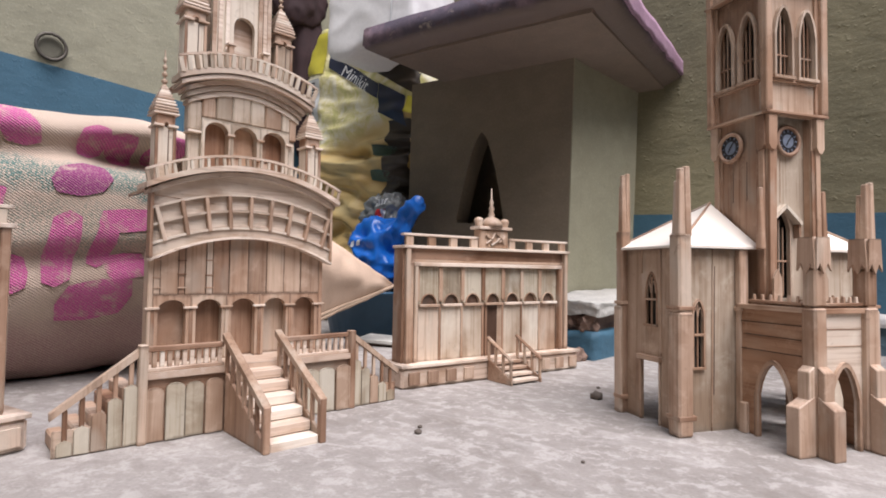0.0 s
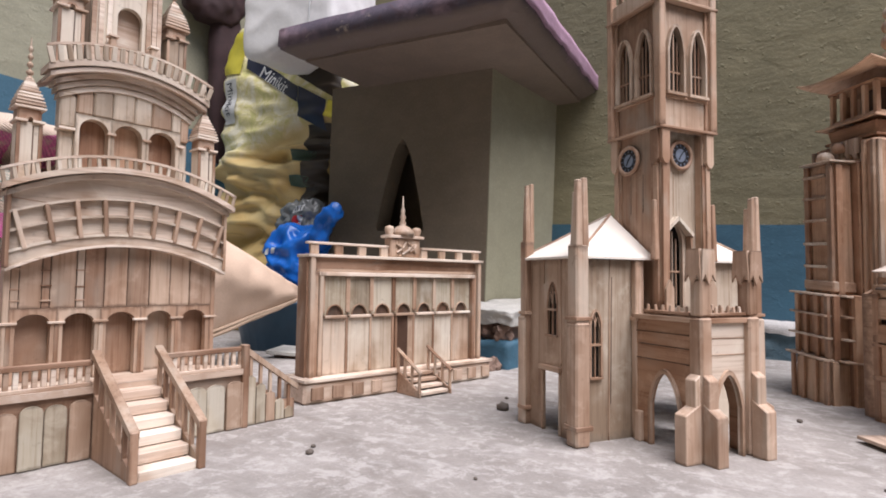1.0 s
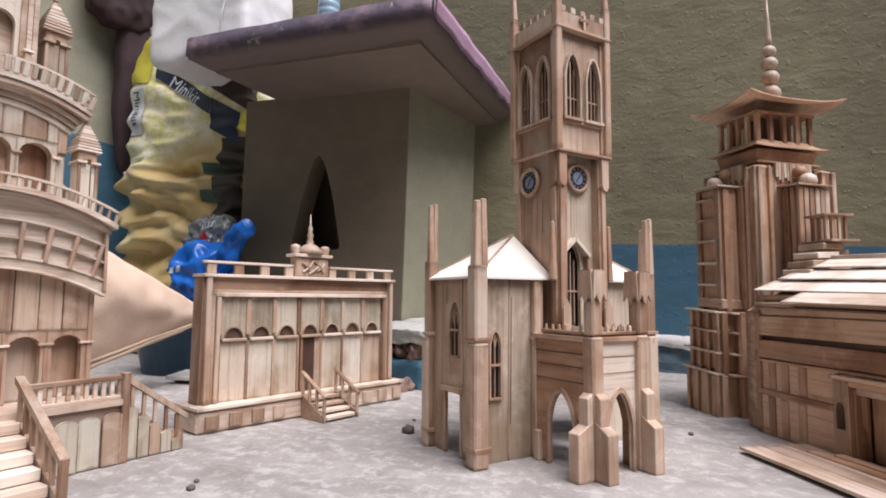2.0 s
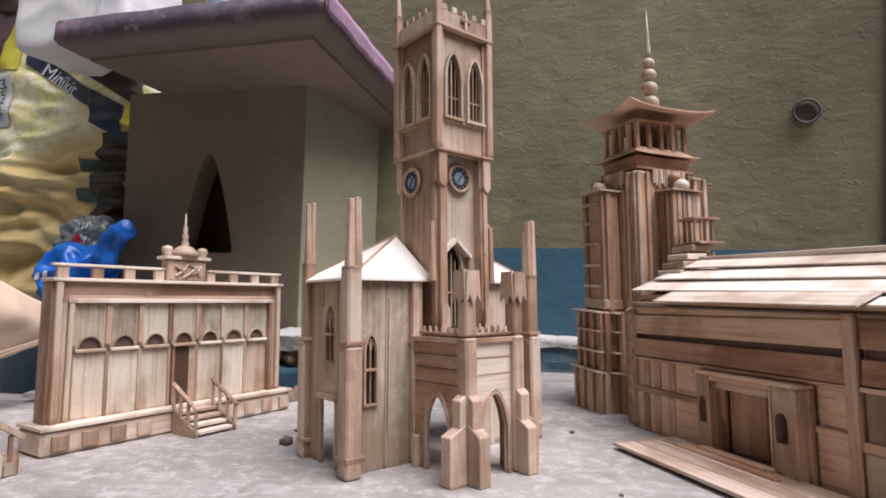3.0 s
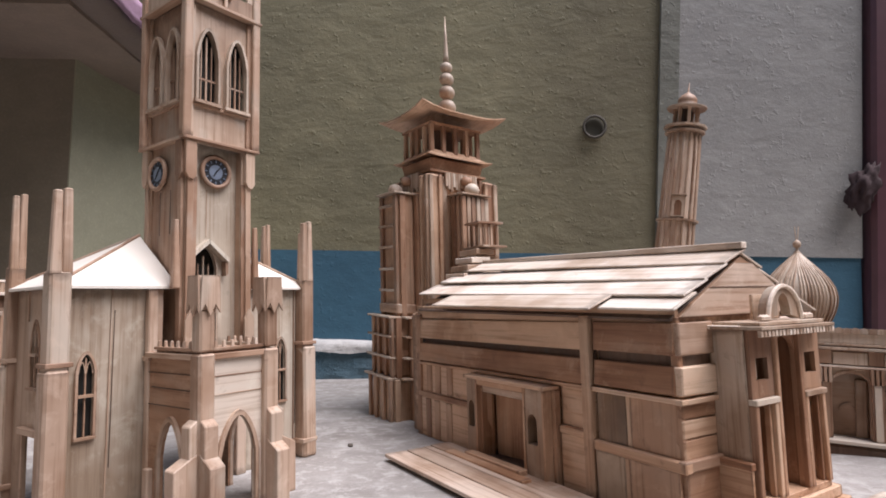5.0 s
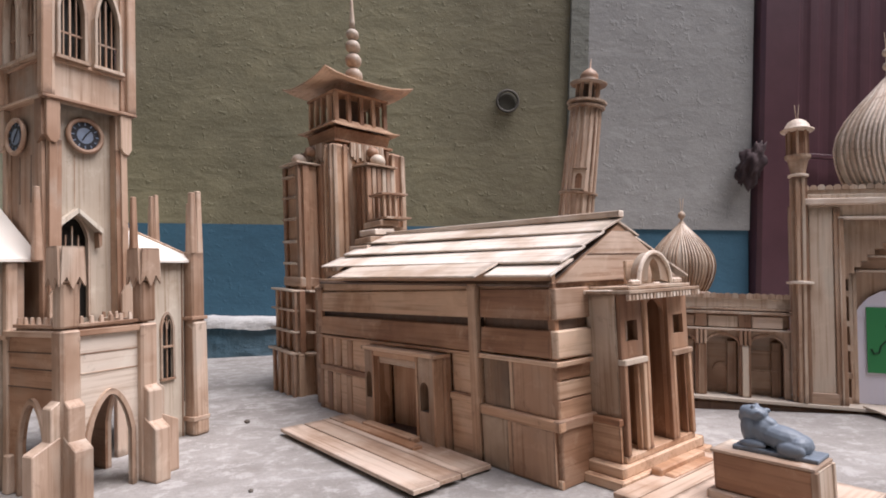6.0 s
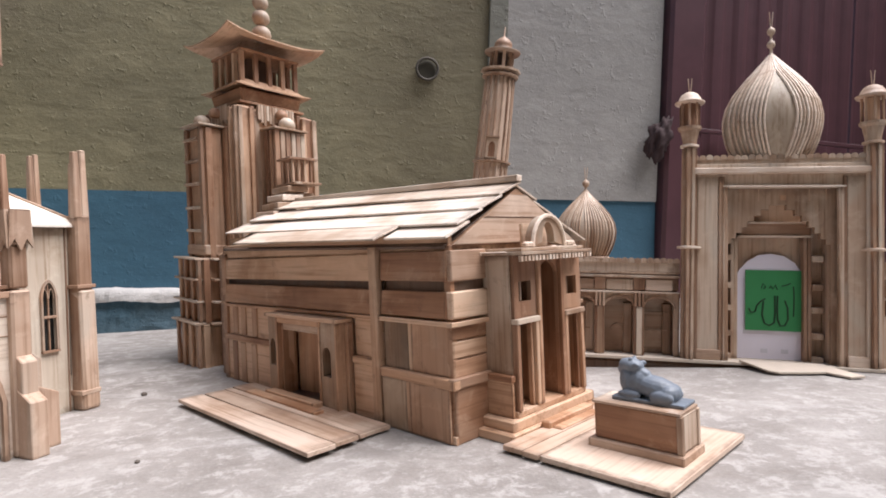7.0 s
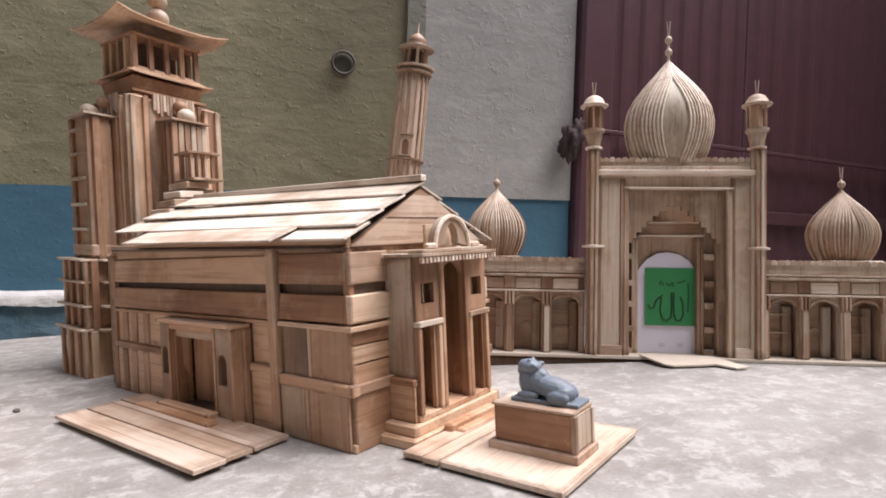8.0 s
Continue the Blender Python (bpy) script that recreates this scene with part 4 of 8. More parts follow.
# side doorway, deep in its frame, between two proud panels with little arched windows
def doorway(name, x0, x1, out, inn, z0, z1, mat, rot=None):
    """A piece of the doorway, from the wall's face outwards and inwards."""
    P(temple, name, x0 + 0.017, x1 + 0.017, YA - out, YA + inn, z0, z1, mat, rot=rot)


# dark back sheet painted as the shade inside the doorway
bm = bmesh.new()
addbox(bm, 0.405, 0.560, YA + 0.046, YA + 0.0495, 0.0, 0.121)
part("door_recess", bm, DARKW, temple, "dark sheet painted as the doorway's shade")
doorway("door_leaf", 0.409, 0.478, -0.012, 0.017, 0.006, 0.118, REDZ, (0, 0, 9))
doorway("door_sill", 0.404, 0.526, 0.020, 0.04, 0.0, 0.010, DARKW)
for x0, x1, d, h in ((0.3985, 0.4035, 0.030, 0.138), (0.404, 0.409, 0.022, 0.128), (0.520, 0.525, 0.022, 0.128), (0.5255, 0.530, 0.028, 0.138)):
    doorway("door_jamb", x0, x1, d, 0.004, 0.0, h, REDZ)
doorway("door_lintel", 0.409, 0.520, 0.022, 0.004, 0.118, 0.130, RX)
doorway("door_lintel", 0.366, 0.582, 0.033, 0.0, 0.140, 0.1455, REDX)
doorway("door_lintel", 0.398, 0.531, 0.029, 0.002, 0.1305, 0.1395, REDX)
for x0, x1, xc, w_ in ((0.368, 0.398, 0.381, 0.018), (0.5305, 0.572, 0.546, 0.022)):
    bm = bmesh.new()
    sheet(bm, arch_quads(x0 + 0.017, x1 + 0.017, 0.0, 0.1398, xc + 0.017, w_, 0.056, 0.088, 0.101), 0.024, front(YA - 0.026))
    fr = part("window_panel", bm, PZ, temple)
    # near-black sheet painted as the little window's shade
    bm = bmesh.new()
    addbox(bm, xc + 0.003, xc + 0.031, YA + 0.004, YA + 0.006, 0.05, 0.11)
    part("window_dark", bm, HOLE, fr, "dark sheet painted as the window's shade")
    doorway("panel_edge", x1 - 0.001, x1 + 0.003, 0.028, 0.0, 0.0, 0.1398, REDZ)
    doorway("panel_edge", x1 + 0.003, x1 + 0.011, 0.012, 0.0, 0.0, 0.1398, REDZ)
P(temple, "wall_board", 0.365, 0.610, YA - 0.004, YA + 0.003, 0.1495, 0.153, REDX)
doorway("door_step", 0.385, 0.535, 0.046, -0.0285, 0.008, 0.018, REDX)
doorway("door_step", 0.345, 0.565, 0.064, -0.046, 0.008, 0.014, REDX)
# boarded apron on the floor beside the door
for i, (y0, y1) in enumerate(((-0.247, -0.206), (-0.2620, -0.2495), (-0.3000, -0.2650), (-0.344, -0.3035))):
    P(temple, "apron_board", 0.306 + 0.004 * i, 0.702 + i * 0.004, y0, y1, 0.004 + i * 0.0008, 0.010 + i * 0.0008, APRX, jit=0.3)
# dark sheet under the boards paints in the shadow below the raised apron
P(temple, "apron_bearer", 0.33, 0.69, -0.335, -0.21, 0.0, 0.004, DARKW, jit=0)

# front section of the hall
F0, F1 = 0.676, 0.806
for z0, z1, o, sl in ((0.0, 0.070, 0.004, 0.0), (0.203, 0.242, 0.004, -3.0), (0.156, 0.190, 0.006, -5.0)):
    course(F0, F1, z0, z1, o, slant=sl)
    for yy0, yy1 in ((YA - o, -0.125), (0.03, YB + o)):
        P(temple, "wall_board", F1 - 0.004, F1 + o + 0.003, yy0, yy1, z0, z1, APRY if z0 > 0.2 else REDY)
for x0, x1, m_ in ((F0, F0 + 0.049, GREYB), (F0 + 0.0495, F0 + 0.056, REDZ), (F0 + 0.0565, F1, REDZ)):
    P(temple, "wall_plank", x0, x1, YA - 0.003, YA + 0.004, 0.082, 0.149, m_)
    P(temple, "wall_plank", x0, x1, YA - 0.0095, YA - 0.0062, 0.001, 0.070, m_)
# dark strips set back between the sloping boards paint in the gaps' shadow
P(temple, "dark_joint", HALL0, HALL1, YA + 0.0034, YA + 0.0066, 0.186, 0.204, DARKW)
P(temple, "dark_joint", F0, F1 - 0.008, YA + 0.0034, YA + 0.0066, 0.186, 0.206, DARKW)
P(temple, "dark_joint", F1 - 0.003, F1 + 0.0005, YA + 0.007, -0.125, 0.188, 0.205, DARKW)
for z0, z1 in ((0.082, 0.104), (0.106, 0.127), (0.129, 0.149)):
    for yy0, yy1 in ((YA - 0.003, -0.125), (0.03, YB + 0.003)):
        P(temple, "wall_board", F1 - 0.004, F1 + 0.004, yy0, yy1, z0, z1, REDY)
for z0, z1, o in ((0.069, 0.082, 0.011), (0.147, 0.153, 0.010), (0.0, 0.010, 0.007)):
    P(temple, "string_course", F0 - 0.004, F1 + o, YA - o, YA + 0.002, z0, z1, REDX)
    P(temple, "string_course", F1, F1 + o, YA - o, YB + o, z0, z1, REDY)
P(temple, "corner_post", F1 - 0.008, F1 + 0.003, YA - 0.003, YA + 0.006, 0.0, 0.249, REDZ)

# gabled roof of long overlapping boards
RZ0, RZ1 = 0.252, 0.340


def roof_slope(x0, x1, s, rows, n=4, over=0.026, lift=0.0):
    """Weatherboards running the whole length; the ridge rises a little towards the tower."""
    w = (HW + over) / n
    rise = RZ1 - RZ0
    ang = math.degrees(math.atan2(rise, HW + over))
    for i in rows:
        yo = (HW + over) - (i + 0.5) * w
        z = RZ0 + rise * (i + 0.5) / n + 0.003 + lift
        ln = math.hypot(w, rise / n) * 1.13
        dx = rnd.uniform(-0.006, 0.006)
        P(temple, "roof_board", x0 + dx + i * 0.024, x1 + rnd.uniform(-0.002, 0.004), YC + s * yo - ln / 2, YC + s * yo + ln / 2, z - 0.0014, z + 0.0014, RB, rot=(-s * (ang - 6.0), 1.3 + 0.4 * i, rnd.uniform(-0.25, 0.25)), jit=0.1)


roof_slope(0.124, 0.812, -1, (1, 2, 3), lift=0.006)
roof_slope(0.285, 0.698, -1, (0,), 4, 0.030, 0.008)
roof_slope(0.700, 0.812, -1, (0,), 4, 0.010, 0.003)
roof_slope(0.175, 0.810, 1, (0, 1, 2, 3), 4, 0.024)
P(temple, "eave_strip", 0.160, F1, YA - 0.001, YA + 0.006, 0.241, 0.266, REDX)
P(temple, "eave_board", 0.150, 0.310, YA + 0.016, YA + 0.022, 0.250, 0.283, REDX)
# dark lining added to paint in the shade between the roof boards
for s_ in (-1, 1):
    P(temple, "roof_lining", 0.175, 0.806, YC + s_ * 0.080 - 0.078, YC + s_ * 0.080 + 0.078, 0.286, 0.290, DARKW, rot=(-s_ * 27.5, 1.2, 0), jit=0)
P(temple, "ridge_board", 0.215, 0.814, YC - 0.006, YC + 0.006, RZ1 + 0.006, RZ1 + 0.015, RX, rot=(0, 2.4, 0))
bm = bmesh.new()
solid(bm, [(YA - 0.002, 0.247), (YB + 0.002, 0.247), (YC, RZ1 - 0.014)], 0.012, side(F1 - 0.010))
part("gable", bm, REDY, temple)
for z0, z1 in ((0.249, 0.283), (0.2845, 0.316)):
    h0, h1 = (HW * (RZ1 - 0.014 - z) / (RZ1 - 0.261) for z in (z0, z1))
    bm = bmesh.new()
    solid(bm, [(YC - h0, z0), (YC + h0, z0), (YC + h1, z1), (YC - h1, z1)], 0.003, side(F1 + 0.0024))
    part("gable_board", bm, APRY, temple)
bm = bmesh.new()
solid(bm, [(YA - 0.004, 0.249), (YB + 0.004, 0.249), (YC, RZ1 - 0.008)], -0.010, side(0.150))
part("rear_gable", bm, REDY, temple)

# entrance porch
PF, PY, PYB = 0.858, -0.124, 0.034
bm = bmesh.new()
addbox(bm, F1, PF - 0.006, PY, PY + 0.006, 0.030, 0.232)
addbox(bm, F1, PF - 0.006, PYB - 0.006, PYB, 0.030, 0.232)
part("porch_cheek", bm, REDZ, temple)
planks_side(temple, PY - 0.003, PY - 0.0005, F1 + 0.002, PF - F1 - 0.008, 0.080, 0.231, 1, PZ)
P(temple, "porch_plinth_board", F1, PF - 0.004, PY - 0.007, PY - 0.003, 0.026, 0.072, REDX)
P(temple, "string_course", F1, PF - 0.002, PY - 0.011, PY - 0.002, 0.0715, 0.080, REDX)
P(temple, "porch_base", F1, PF + 0.010, PY - 0.028, PYB + 0.028, 0.0, 0.012, REDX)
P(temple, "porch_base", F1, PF + 0.004, PY - 0.018, PYB + 0.018, 0.012, 0.026, REDX)
P(temple, "porch_floor", F1, PF + 0.000, PY - 0.002, PYB + 0.002, 0.026, 0.034, REDX)
yc = (PY + PYB) / 2
bays = ((PY, PY + 0.048, 0.145, 0.118), (PY + 0.048, PYB - 0.048, 0.225, 0.212), (PYB - 0.048, PYB, 0.145, 0.118))
for k, (a, b, top, spring) in enumerate(bays):
    if k == 1:
        bm = bmesh.new()
        sheet(bm, arch_quads(a + 0.004, b - 0.004, 0.034, 0.232, (a + b) / 2, b - a - 0.016, 0.034, 0.200, 0.222), 0.006, side(PF - 0.010))
        part("porch_arch", bm, REDZ, temple)
        # dark sheet painted as the shade of the entrance
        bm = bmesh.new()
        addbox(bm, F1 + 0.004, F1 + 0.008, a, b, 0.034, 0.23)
        part("entrance_recess", bm, DARKW, temple, "dark sheet painted as the entrance's shade")
        for yy in (a + 0.002, b - 0.006):
            P(temple, "entrance_cheek", F1 + 0.009, PF - 0.011, yy, yy + 0.004, 0.034, 0.231, REDZ)
    else:
        m = (a + b) / 2
        bm = bmesh.new()
        quads = [((a, 0.150), (b, 0.150), (b, 0.172), (a, 0.172)), ((a, 0.198), (b, 0.198), (b, 0.232), (a, 0.232)), ((a, 0.172), (m - 0.013, 0.172), (m - 0.013, 0.198), (a, 0.198)), ((m + 0.013, 0.172), (b, 0.172), (b, 0.198), (m + 0.013, 0.198))]
        sheet(bm, quads, 0.006, side(PF - 0.008))
        pp = part("porch_window", bm, REDZ, temple)
        # near-black sheet painted as the square window's shade
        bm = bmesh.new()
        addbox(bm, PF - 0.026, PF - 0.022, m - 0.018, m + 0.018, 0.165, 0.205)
        part("window_dark", bm, HOLE, pp, "dark sheet painted as the square window's shade")
        P(temple, "window_bar", PF - 0.012, PF - 0.009, m - 0.001, m + 0.001, 0.172, 0.198, PZ)
        P(temple, "door_hood", PF - 0.008, PF + 0.004, a - 0.001, b + 0.001, 0.144, 0.151, PZ)
        bm = bmesh.new()
        addbox(bm, PF - 0.036, PF - 0.031, a - 0.001, b + 0.001, 0.034, 0.160)
        part("side_door", bm, REDZ, temple, "brown board deep in the side doorway")
        for yy in (m - 0.008, m + 0.005):
            P(temple, "door_stick", PF - 0.031, PF - 0.029, yy - 0.0015, yy + 0.0015, 0.036, 0.142, DARKW)
for y in (PY + 0.003, PY + 0.044, PY + 0.052, PYB - 0.052, PYB - 0.044, PYB - 0.003):
    P(temple, "porch_post", PF - 0.009, PF + 0.002, y - 0.0035, y + 0.0035, 0.034, 0.231 if abs(y - yc) < 0.03 else 0.146, REDZ)
for y in (PY + 0.010, PY + 0.037, PYB - 0.037, PYB - 0.010):
    P(temple, "door_stick", PF - 0.010, PF - 0.003, y - 0.002, y + 0.002, 0.034, 0.144, REDZ)
for k in range(2):
    P(temple, "canopy_board", F1 + 0.01 - k * 0.002, PF + 0.022 - k * 0.007, PY - 0.012 - k * 0.002 + 0.012 * k, PYB - 0.004 - 0.012 * k, 0.232 + k * 0.0048, 0.236 + k * 0.0048, PZ)
for i in range(22):
    y = PY - 0.009 + i * (PYB - PY + 0.003) / 21
    P(temple, "fringe_stick", PF + 0.0165, PF + 0.021, y - 0.0025, y + 0.0025, 0.2245, 0.2318, RX, jit=2)
P(temple, "porch_roof", F1, PF - 0.008, PY - 0.012, PY + 0.012, 0.2325, 0.237, RX)
bm = bmesh.new()
cr, zb = 0.0375, 0.2415
outer = [(yc + cr * math.cos(a * math.pi / 18), zb + cr * 1.12 * math.sin(a * math.pi / 18)) for a in range(19)]
inner = [(yc + cr * 0.39 * math.cos(a * math.pi / 18), zb + 0.006 + cr * 0.72 * math.sin(a * math.pi / 18)) for a in range(19)]
sheet(bm, [(a, b, d, c) for a, b, c, d in zip(outer, outer[1:], inner, inner[1:])], 0.012, side(PF - 0.012))
pedi = part("pediment", bm, PZ, temple, "round-topped pediment with an arched hole")
P(temple, "pediment_back", PF - 0.026, PF - 0.022, yc - cr * 0.8, yc + cr * 0.8, zb, zb + cr * 0.85, REDY)
bm = bmesh.new()
tube(bm, [(PF + 0.001, y, z) for y, z in outer], 0.003)
part("rim", bm, RX, pedi)
for sgn in (-1, 1):
    bm = bmesh.new()
    for j in range(3):
        lathe(bm, [(0.0, 0.2412), (0.0045, 0.2425), (0.0045, 0.2465), (0.0, 0.2495)], 8, (PF + 0.002, yc + sgn * (cr + 0.006 + j * 0.006)))
    part("bead", bm, RX, pedi)
# steps and the boarded forecourt
for k, (a, b, h) in enumerate(((PF + 0.010, PF + 0.024, 0.018), (PF + 0.024, PF + 0.038, 0.012))):
    P(temple, "step", a, b, PY + 0.03 + k * 0.006, PYB - 0.02 - k * 0.006, 0.0, h, REDX)
for x, w_, m_ in ((0.012, 0.0275, APRY), (0.042, 0.0215, APRY), (0.066, 0.148, APRY)):
    P(temple, "forecourt_board", PF + x, PF + x + w_, -0.176 + rnd.uniform(-0.003, 0.003), 0.034 + rnd.uniform(-0.004, 0.004), 0.003, 0.0095, m_, jit=0.3)
P(temple, "forecourt_bearer", PF + 0.02, PF + 0.19, -0.160, 0.04, 0.0, 0.003, DARKW, jit=0)

# the tower
TC = Vector((-0.029, -0.0035))
BEFORE_TOWER = set(temple.children)


def ring_box(cx, cy, h, z0, z1, mat, name, taper=1.0):
    P(temple, name, cx - h, cx + h, cy - h, cy + h, z0, z1, mat, taper=taper, jit=0.1)


ring_box(TC.x, TC.y, 0.088, -0.02, 0.612, REDZ, "tower_body", 0.90)
for k in range(4):
    rot = Matrix.Translation((TC.x, TC.y, 0)) @ Matrix.Rotation(radians(90 * k), 4, "Z")
    bm = bmesh.new()
    # the set-back board of this face
    addbox(bm, -0.074, 0.074, -0.0895, -0.0860, 0.0, 0.585)
    face = part("tower_face", bm, REDZ, temple)
    face.matrix_local = rot
    for x, w, d in ((-0.081, 0.011, 0.010), (-0.070, 0.008, 0.004), (-0.060, 0.009, 0.012), (0.060, 0.009, 0.012), (0.070, 0.008, 0.004), (0.081, 0.011, 0.010)):
        P(face, "rib", x - w / 2, x + w / 2, -0.0875 - d, -0.0875, 0.0, 0.596 - abs(x) * 0.02, REDZ, jit=0.15, rot=(-0.7, 0, 0))
    P(face, "corner_pilaster", 0.064, 0.101, -0.101, -0.064, -0.02, 0.592, REDZ, taper=0.95, jit=0.1)
    for x, y, m_ in ((0.070, -0.1035, REDZ), (0.096, -0.1035, PZ), (0.1035, -0.096, PZ), (0.1035, -0.070, REDZ)):
        P(face, "corner_rib", x - 0.0045, x + 0.0045, y - 0.0045, y + 0.0045, -0.02, 0.588, m_, jit=0.3)
    for x, w in ((-0.048, 0.012), (0.048, 0.012)):
        P(face, "pale_board", x - w / 2, x + w / 2, -0.092, -0.0875, 0.30, 0.575, PZ, jit=0.2)
    for i in range(13):
        x = -0.044 + i * 0.0073
        P(face, "fringe_stick", x - 0.0033, x + 0.0033, -0.098, -0.088, 0.566 - 0.010 * (i % 3) * 0.6, 0.602, PZ, jit=0.6)
    if k == 1:
        # the plain small shaft over the hall roof, with a little kiosk before it
        P(face, "shaft", -0.036, 0.040, -0.150, -0.0885, 0.02, 0.541, REDZ, taper=0.95, jit=0.1)
        for x, m_ in ((-0.032, REDZ), (-0.018, PZ), (-0.004, WZ), (0.010, PZ), (0.023, WZ), (0.034, PZ)):
            P(face, "shaft_rib", x - 0.0055, x + 0.0055, -0.154, -0.148, 0.02, 0.538, m_, jit=0.2)
        for x in (-0.135, -0.118):
            P(face, "shaft_rib", -0.040, -0.034, x - 0.006, x + 0.006, 0.02, 0.538, REDZ, jit=0.2)
        P(face, "shaft_ledge", -0.042, 0.046, -0.160, -0.0885, 0.541, 0.545, PZ)
        P(face, "side_strip", 0.052, 0.062, -0.104, -0.0885, 0.02, 0.545, PZ, jit=0.4)
        for z in (0.47, 0.40, 0.33):
            P(face, "side_ledge", 0.046, 0.070, -0.108, -0.0885, z, z + 0.004, PZ, jit=0.6)
        bx, by, bz = 0.006, -0.134, 0.545
    elif k == 2:
        # the far face: only a shallow boarded shaft
        P(face, "shaft", -0.060, 0.060, -0.100, -0.0885, 0.0, 0.530, REDZ, taper=0.97, jit=0.1)
        bx, by, bz = 0.0, -0.094, 0.530
    else:
        # stepped shaft: a broad foot, a gridded tier and a narrow ledged tier
        P(face, "shaft_back", -0.078, 0.078, -0.128, -0.0885, -0.02, 0.240, REDZ, taper=0.97, jit=0.1)
        P(face, "shaft_back", -0.062, 0.062, -0.110, -0.0885, 0.240, 0.545, REDZ, taper=0.96, jit=0.1)
        for x in (-0.072, 0.066, 0.078):
            P(face, "shaft_rib", x - 0.006, x + 0.006, -0.142, -0.126, -0.02, 0.240, REDZ, jit=0.2)
        for z0, z1, w, d in ((-0.02, 0.092, 0.064, 0.098), (0.092, 0.238, 0.058, 0.090), (0.238, 0.541, 0.045, 0.068)):
            P(face, "shaft", -w, w, -0.0885 - d, -0.1105, z0, z1, REDZ, taper=0.965, jit=0.1)
            for x in ((-w + 0.006, -w * 0.35, w * 0.3, w - 0.007) if z1 < 0.3 else (-w + 0.005, w - 0.008)):
                r_ = 0.006 if z1 < 0.3 else 0.008
                P(face, "shaft_rib", x - r_, x + r_, -0.0885 - d - 0.007, -0.0885 - d, z0, z1 - 0.003, REDZ if x < 0.02 else WZ, jit=0.15, rot=(0, 0, 0))
            P(face, "shaft_rib", w - 0.001, w + 0.005, -0.0885 - d + 0.004, -0.0885 - d + 0.018, z0, z1 - 0.003, REDZ, jit=0.15)
        for z, w, d in ((0.092, 0.086, 0.112), (0.140, 0.082, 0.106), (0.190, 0.080, 0.104), (0.236, 0.080, 0.104)):
            for x0, x1, dd in ((-w + 0.012, w - 0.024, d), (-w, -w + 0.020, d - 0.040), (w - 0.024, w, d - 0.034)):
                P(face, "shaft_ledge", x0, x1, -0.0885 - dd, -0.1105, z - 0.0022, z + 0.0022, PZ, jit=0.6)
        P(face, "shaft_band", -0.052, 0.050, -0.0885 - 0.077, -0.1105, 0.244, 0.268, WX, jit=0.2)
        for z in (0.300, 0.353, 0.408, 0.461, 0.512):
            P(face, "shaft_ledge", -0.050, 0.029, -0.0885 - 0.078, -0.1105, z - 0.0032, z + 0.0032, PZ, jit=0.25)
        P(face, "shaft_ledge", -0.054, 0.054, -0.0885 - 0.082, -0.0885, 0.541, 0.545, PZ)
        bx, by, bz = -0.012, -0.134, 0.545
    bm = bmesh.new()
    lathe(bm, [(0.011, bz), (0.017, bz + 0.005), (0.019, bz + 0.013), (0.016, bz + 0.022), (0.008, bz + 0.028), (0.0, bz + 0.030)], 14, (bx, by))
    part("ball", bm, PZ, face, smooth=True)
    bm = bmesh.new()
    lathe(bm, [(0.010, 0.573), (0.015, 0.578), (0.015, 0.588), (0.008, 0.596), (0.0, 0.598)], 12, (bx + 0.004, -0.103))
    part("ball", bm, REDZ, face, smooth=True)
ring_box(TC.x, TC.y, 0.084, 0.603, 0.609, REDX, "tower_cornice")
ring_box(TC.x, TC.y, 0.075, 0.609, 0.640, REDX, "tower_frieze", 1.08)


def flared_roof(z0, z1, h, top, name, mat, thick=0.004, lift=0.012):
    bm = bmesh.new()
    n = 8
    rows = []
    for i in range(n + 1):
        s = i / n
        r = h + (top - h) * s
        z = z0 + (z1 - z0) * (s ** 1.7)
        row = []
        for k in range(4):
            for j in range(n):
                u = -1 + 2 * j / n
                p = Vector((u * r, -r, z + lift * (1 - s) ** 2 * abs(u) ** 3))
                p.rotate(Euler((0, 0, radians(90 * k))))
                row.append(bm.verts.new(p + Vector((TC.x, TC.y, 0))))
        rows.append(row)
    for a, b in zip(rows, rows[1:]):
        for j in range(4 * n):
            bm.faces.new((a[j], a[(j + 1) % (4 * n)], b[(j + 1) % (4 * n)], b[j]))
    bm.faces.new(rows[-1])
    bmesh.ops.recalc_face_normals(bm, faces=bm.faces)
    r = bmesh.ops.extrude_face_region(bm, geom=bm.faces[:])
    bmesh.ops.translate(bm, verts=[g for g in r["geom"] if isinstance(g, bmesh.types.BMVert)], vec=(0, 0, thick))
    return part(name, bm, mat, temple)


flared_roof(0.640, 0.660, 0.098, 0.070, "lower_eave", REDX, 0.003, 0.004)
ring_box(TC.x, TC.y, 0.070, 0.655, 0.664, REDX, "lantern_floor")
for i in range(5):
    for j in range(5):
        if i in (0, 4) or j in (0, 4):
            x, y = TC.x - 0.070 + i * 0.035, TC.y - 0.070 + j * 0.035
            P(temple, "lantern_post", x - 0.0055, x + 0.0055, y - 0.0055, y + 0.0055, 0.654, 0.735, REDZ)
# dark core put in for the shade inside the lantern
ring_box(TC.x, TC.y, 0.034, 0.664, 0.735, DARKW, "lantern_core")
ring_box(TC.x, TC.y, 0.078, 0.728, 0.734, REDX, "lantern_beam")
flared_roof(0.751, 0.788, 0.126, 0.012, "lantern_roof", REDX, 0.003, 0.015)
bm = bmesh.new()
z = 0.782
prof = [(0.0, z)]
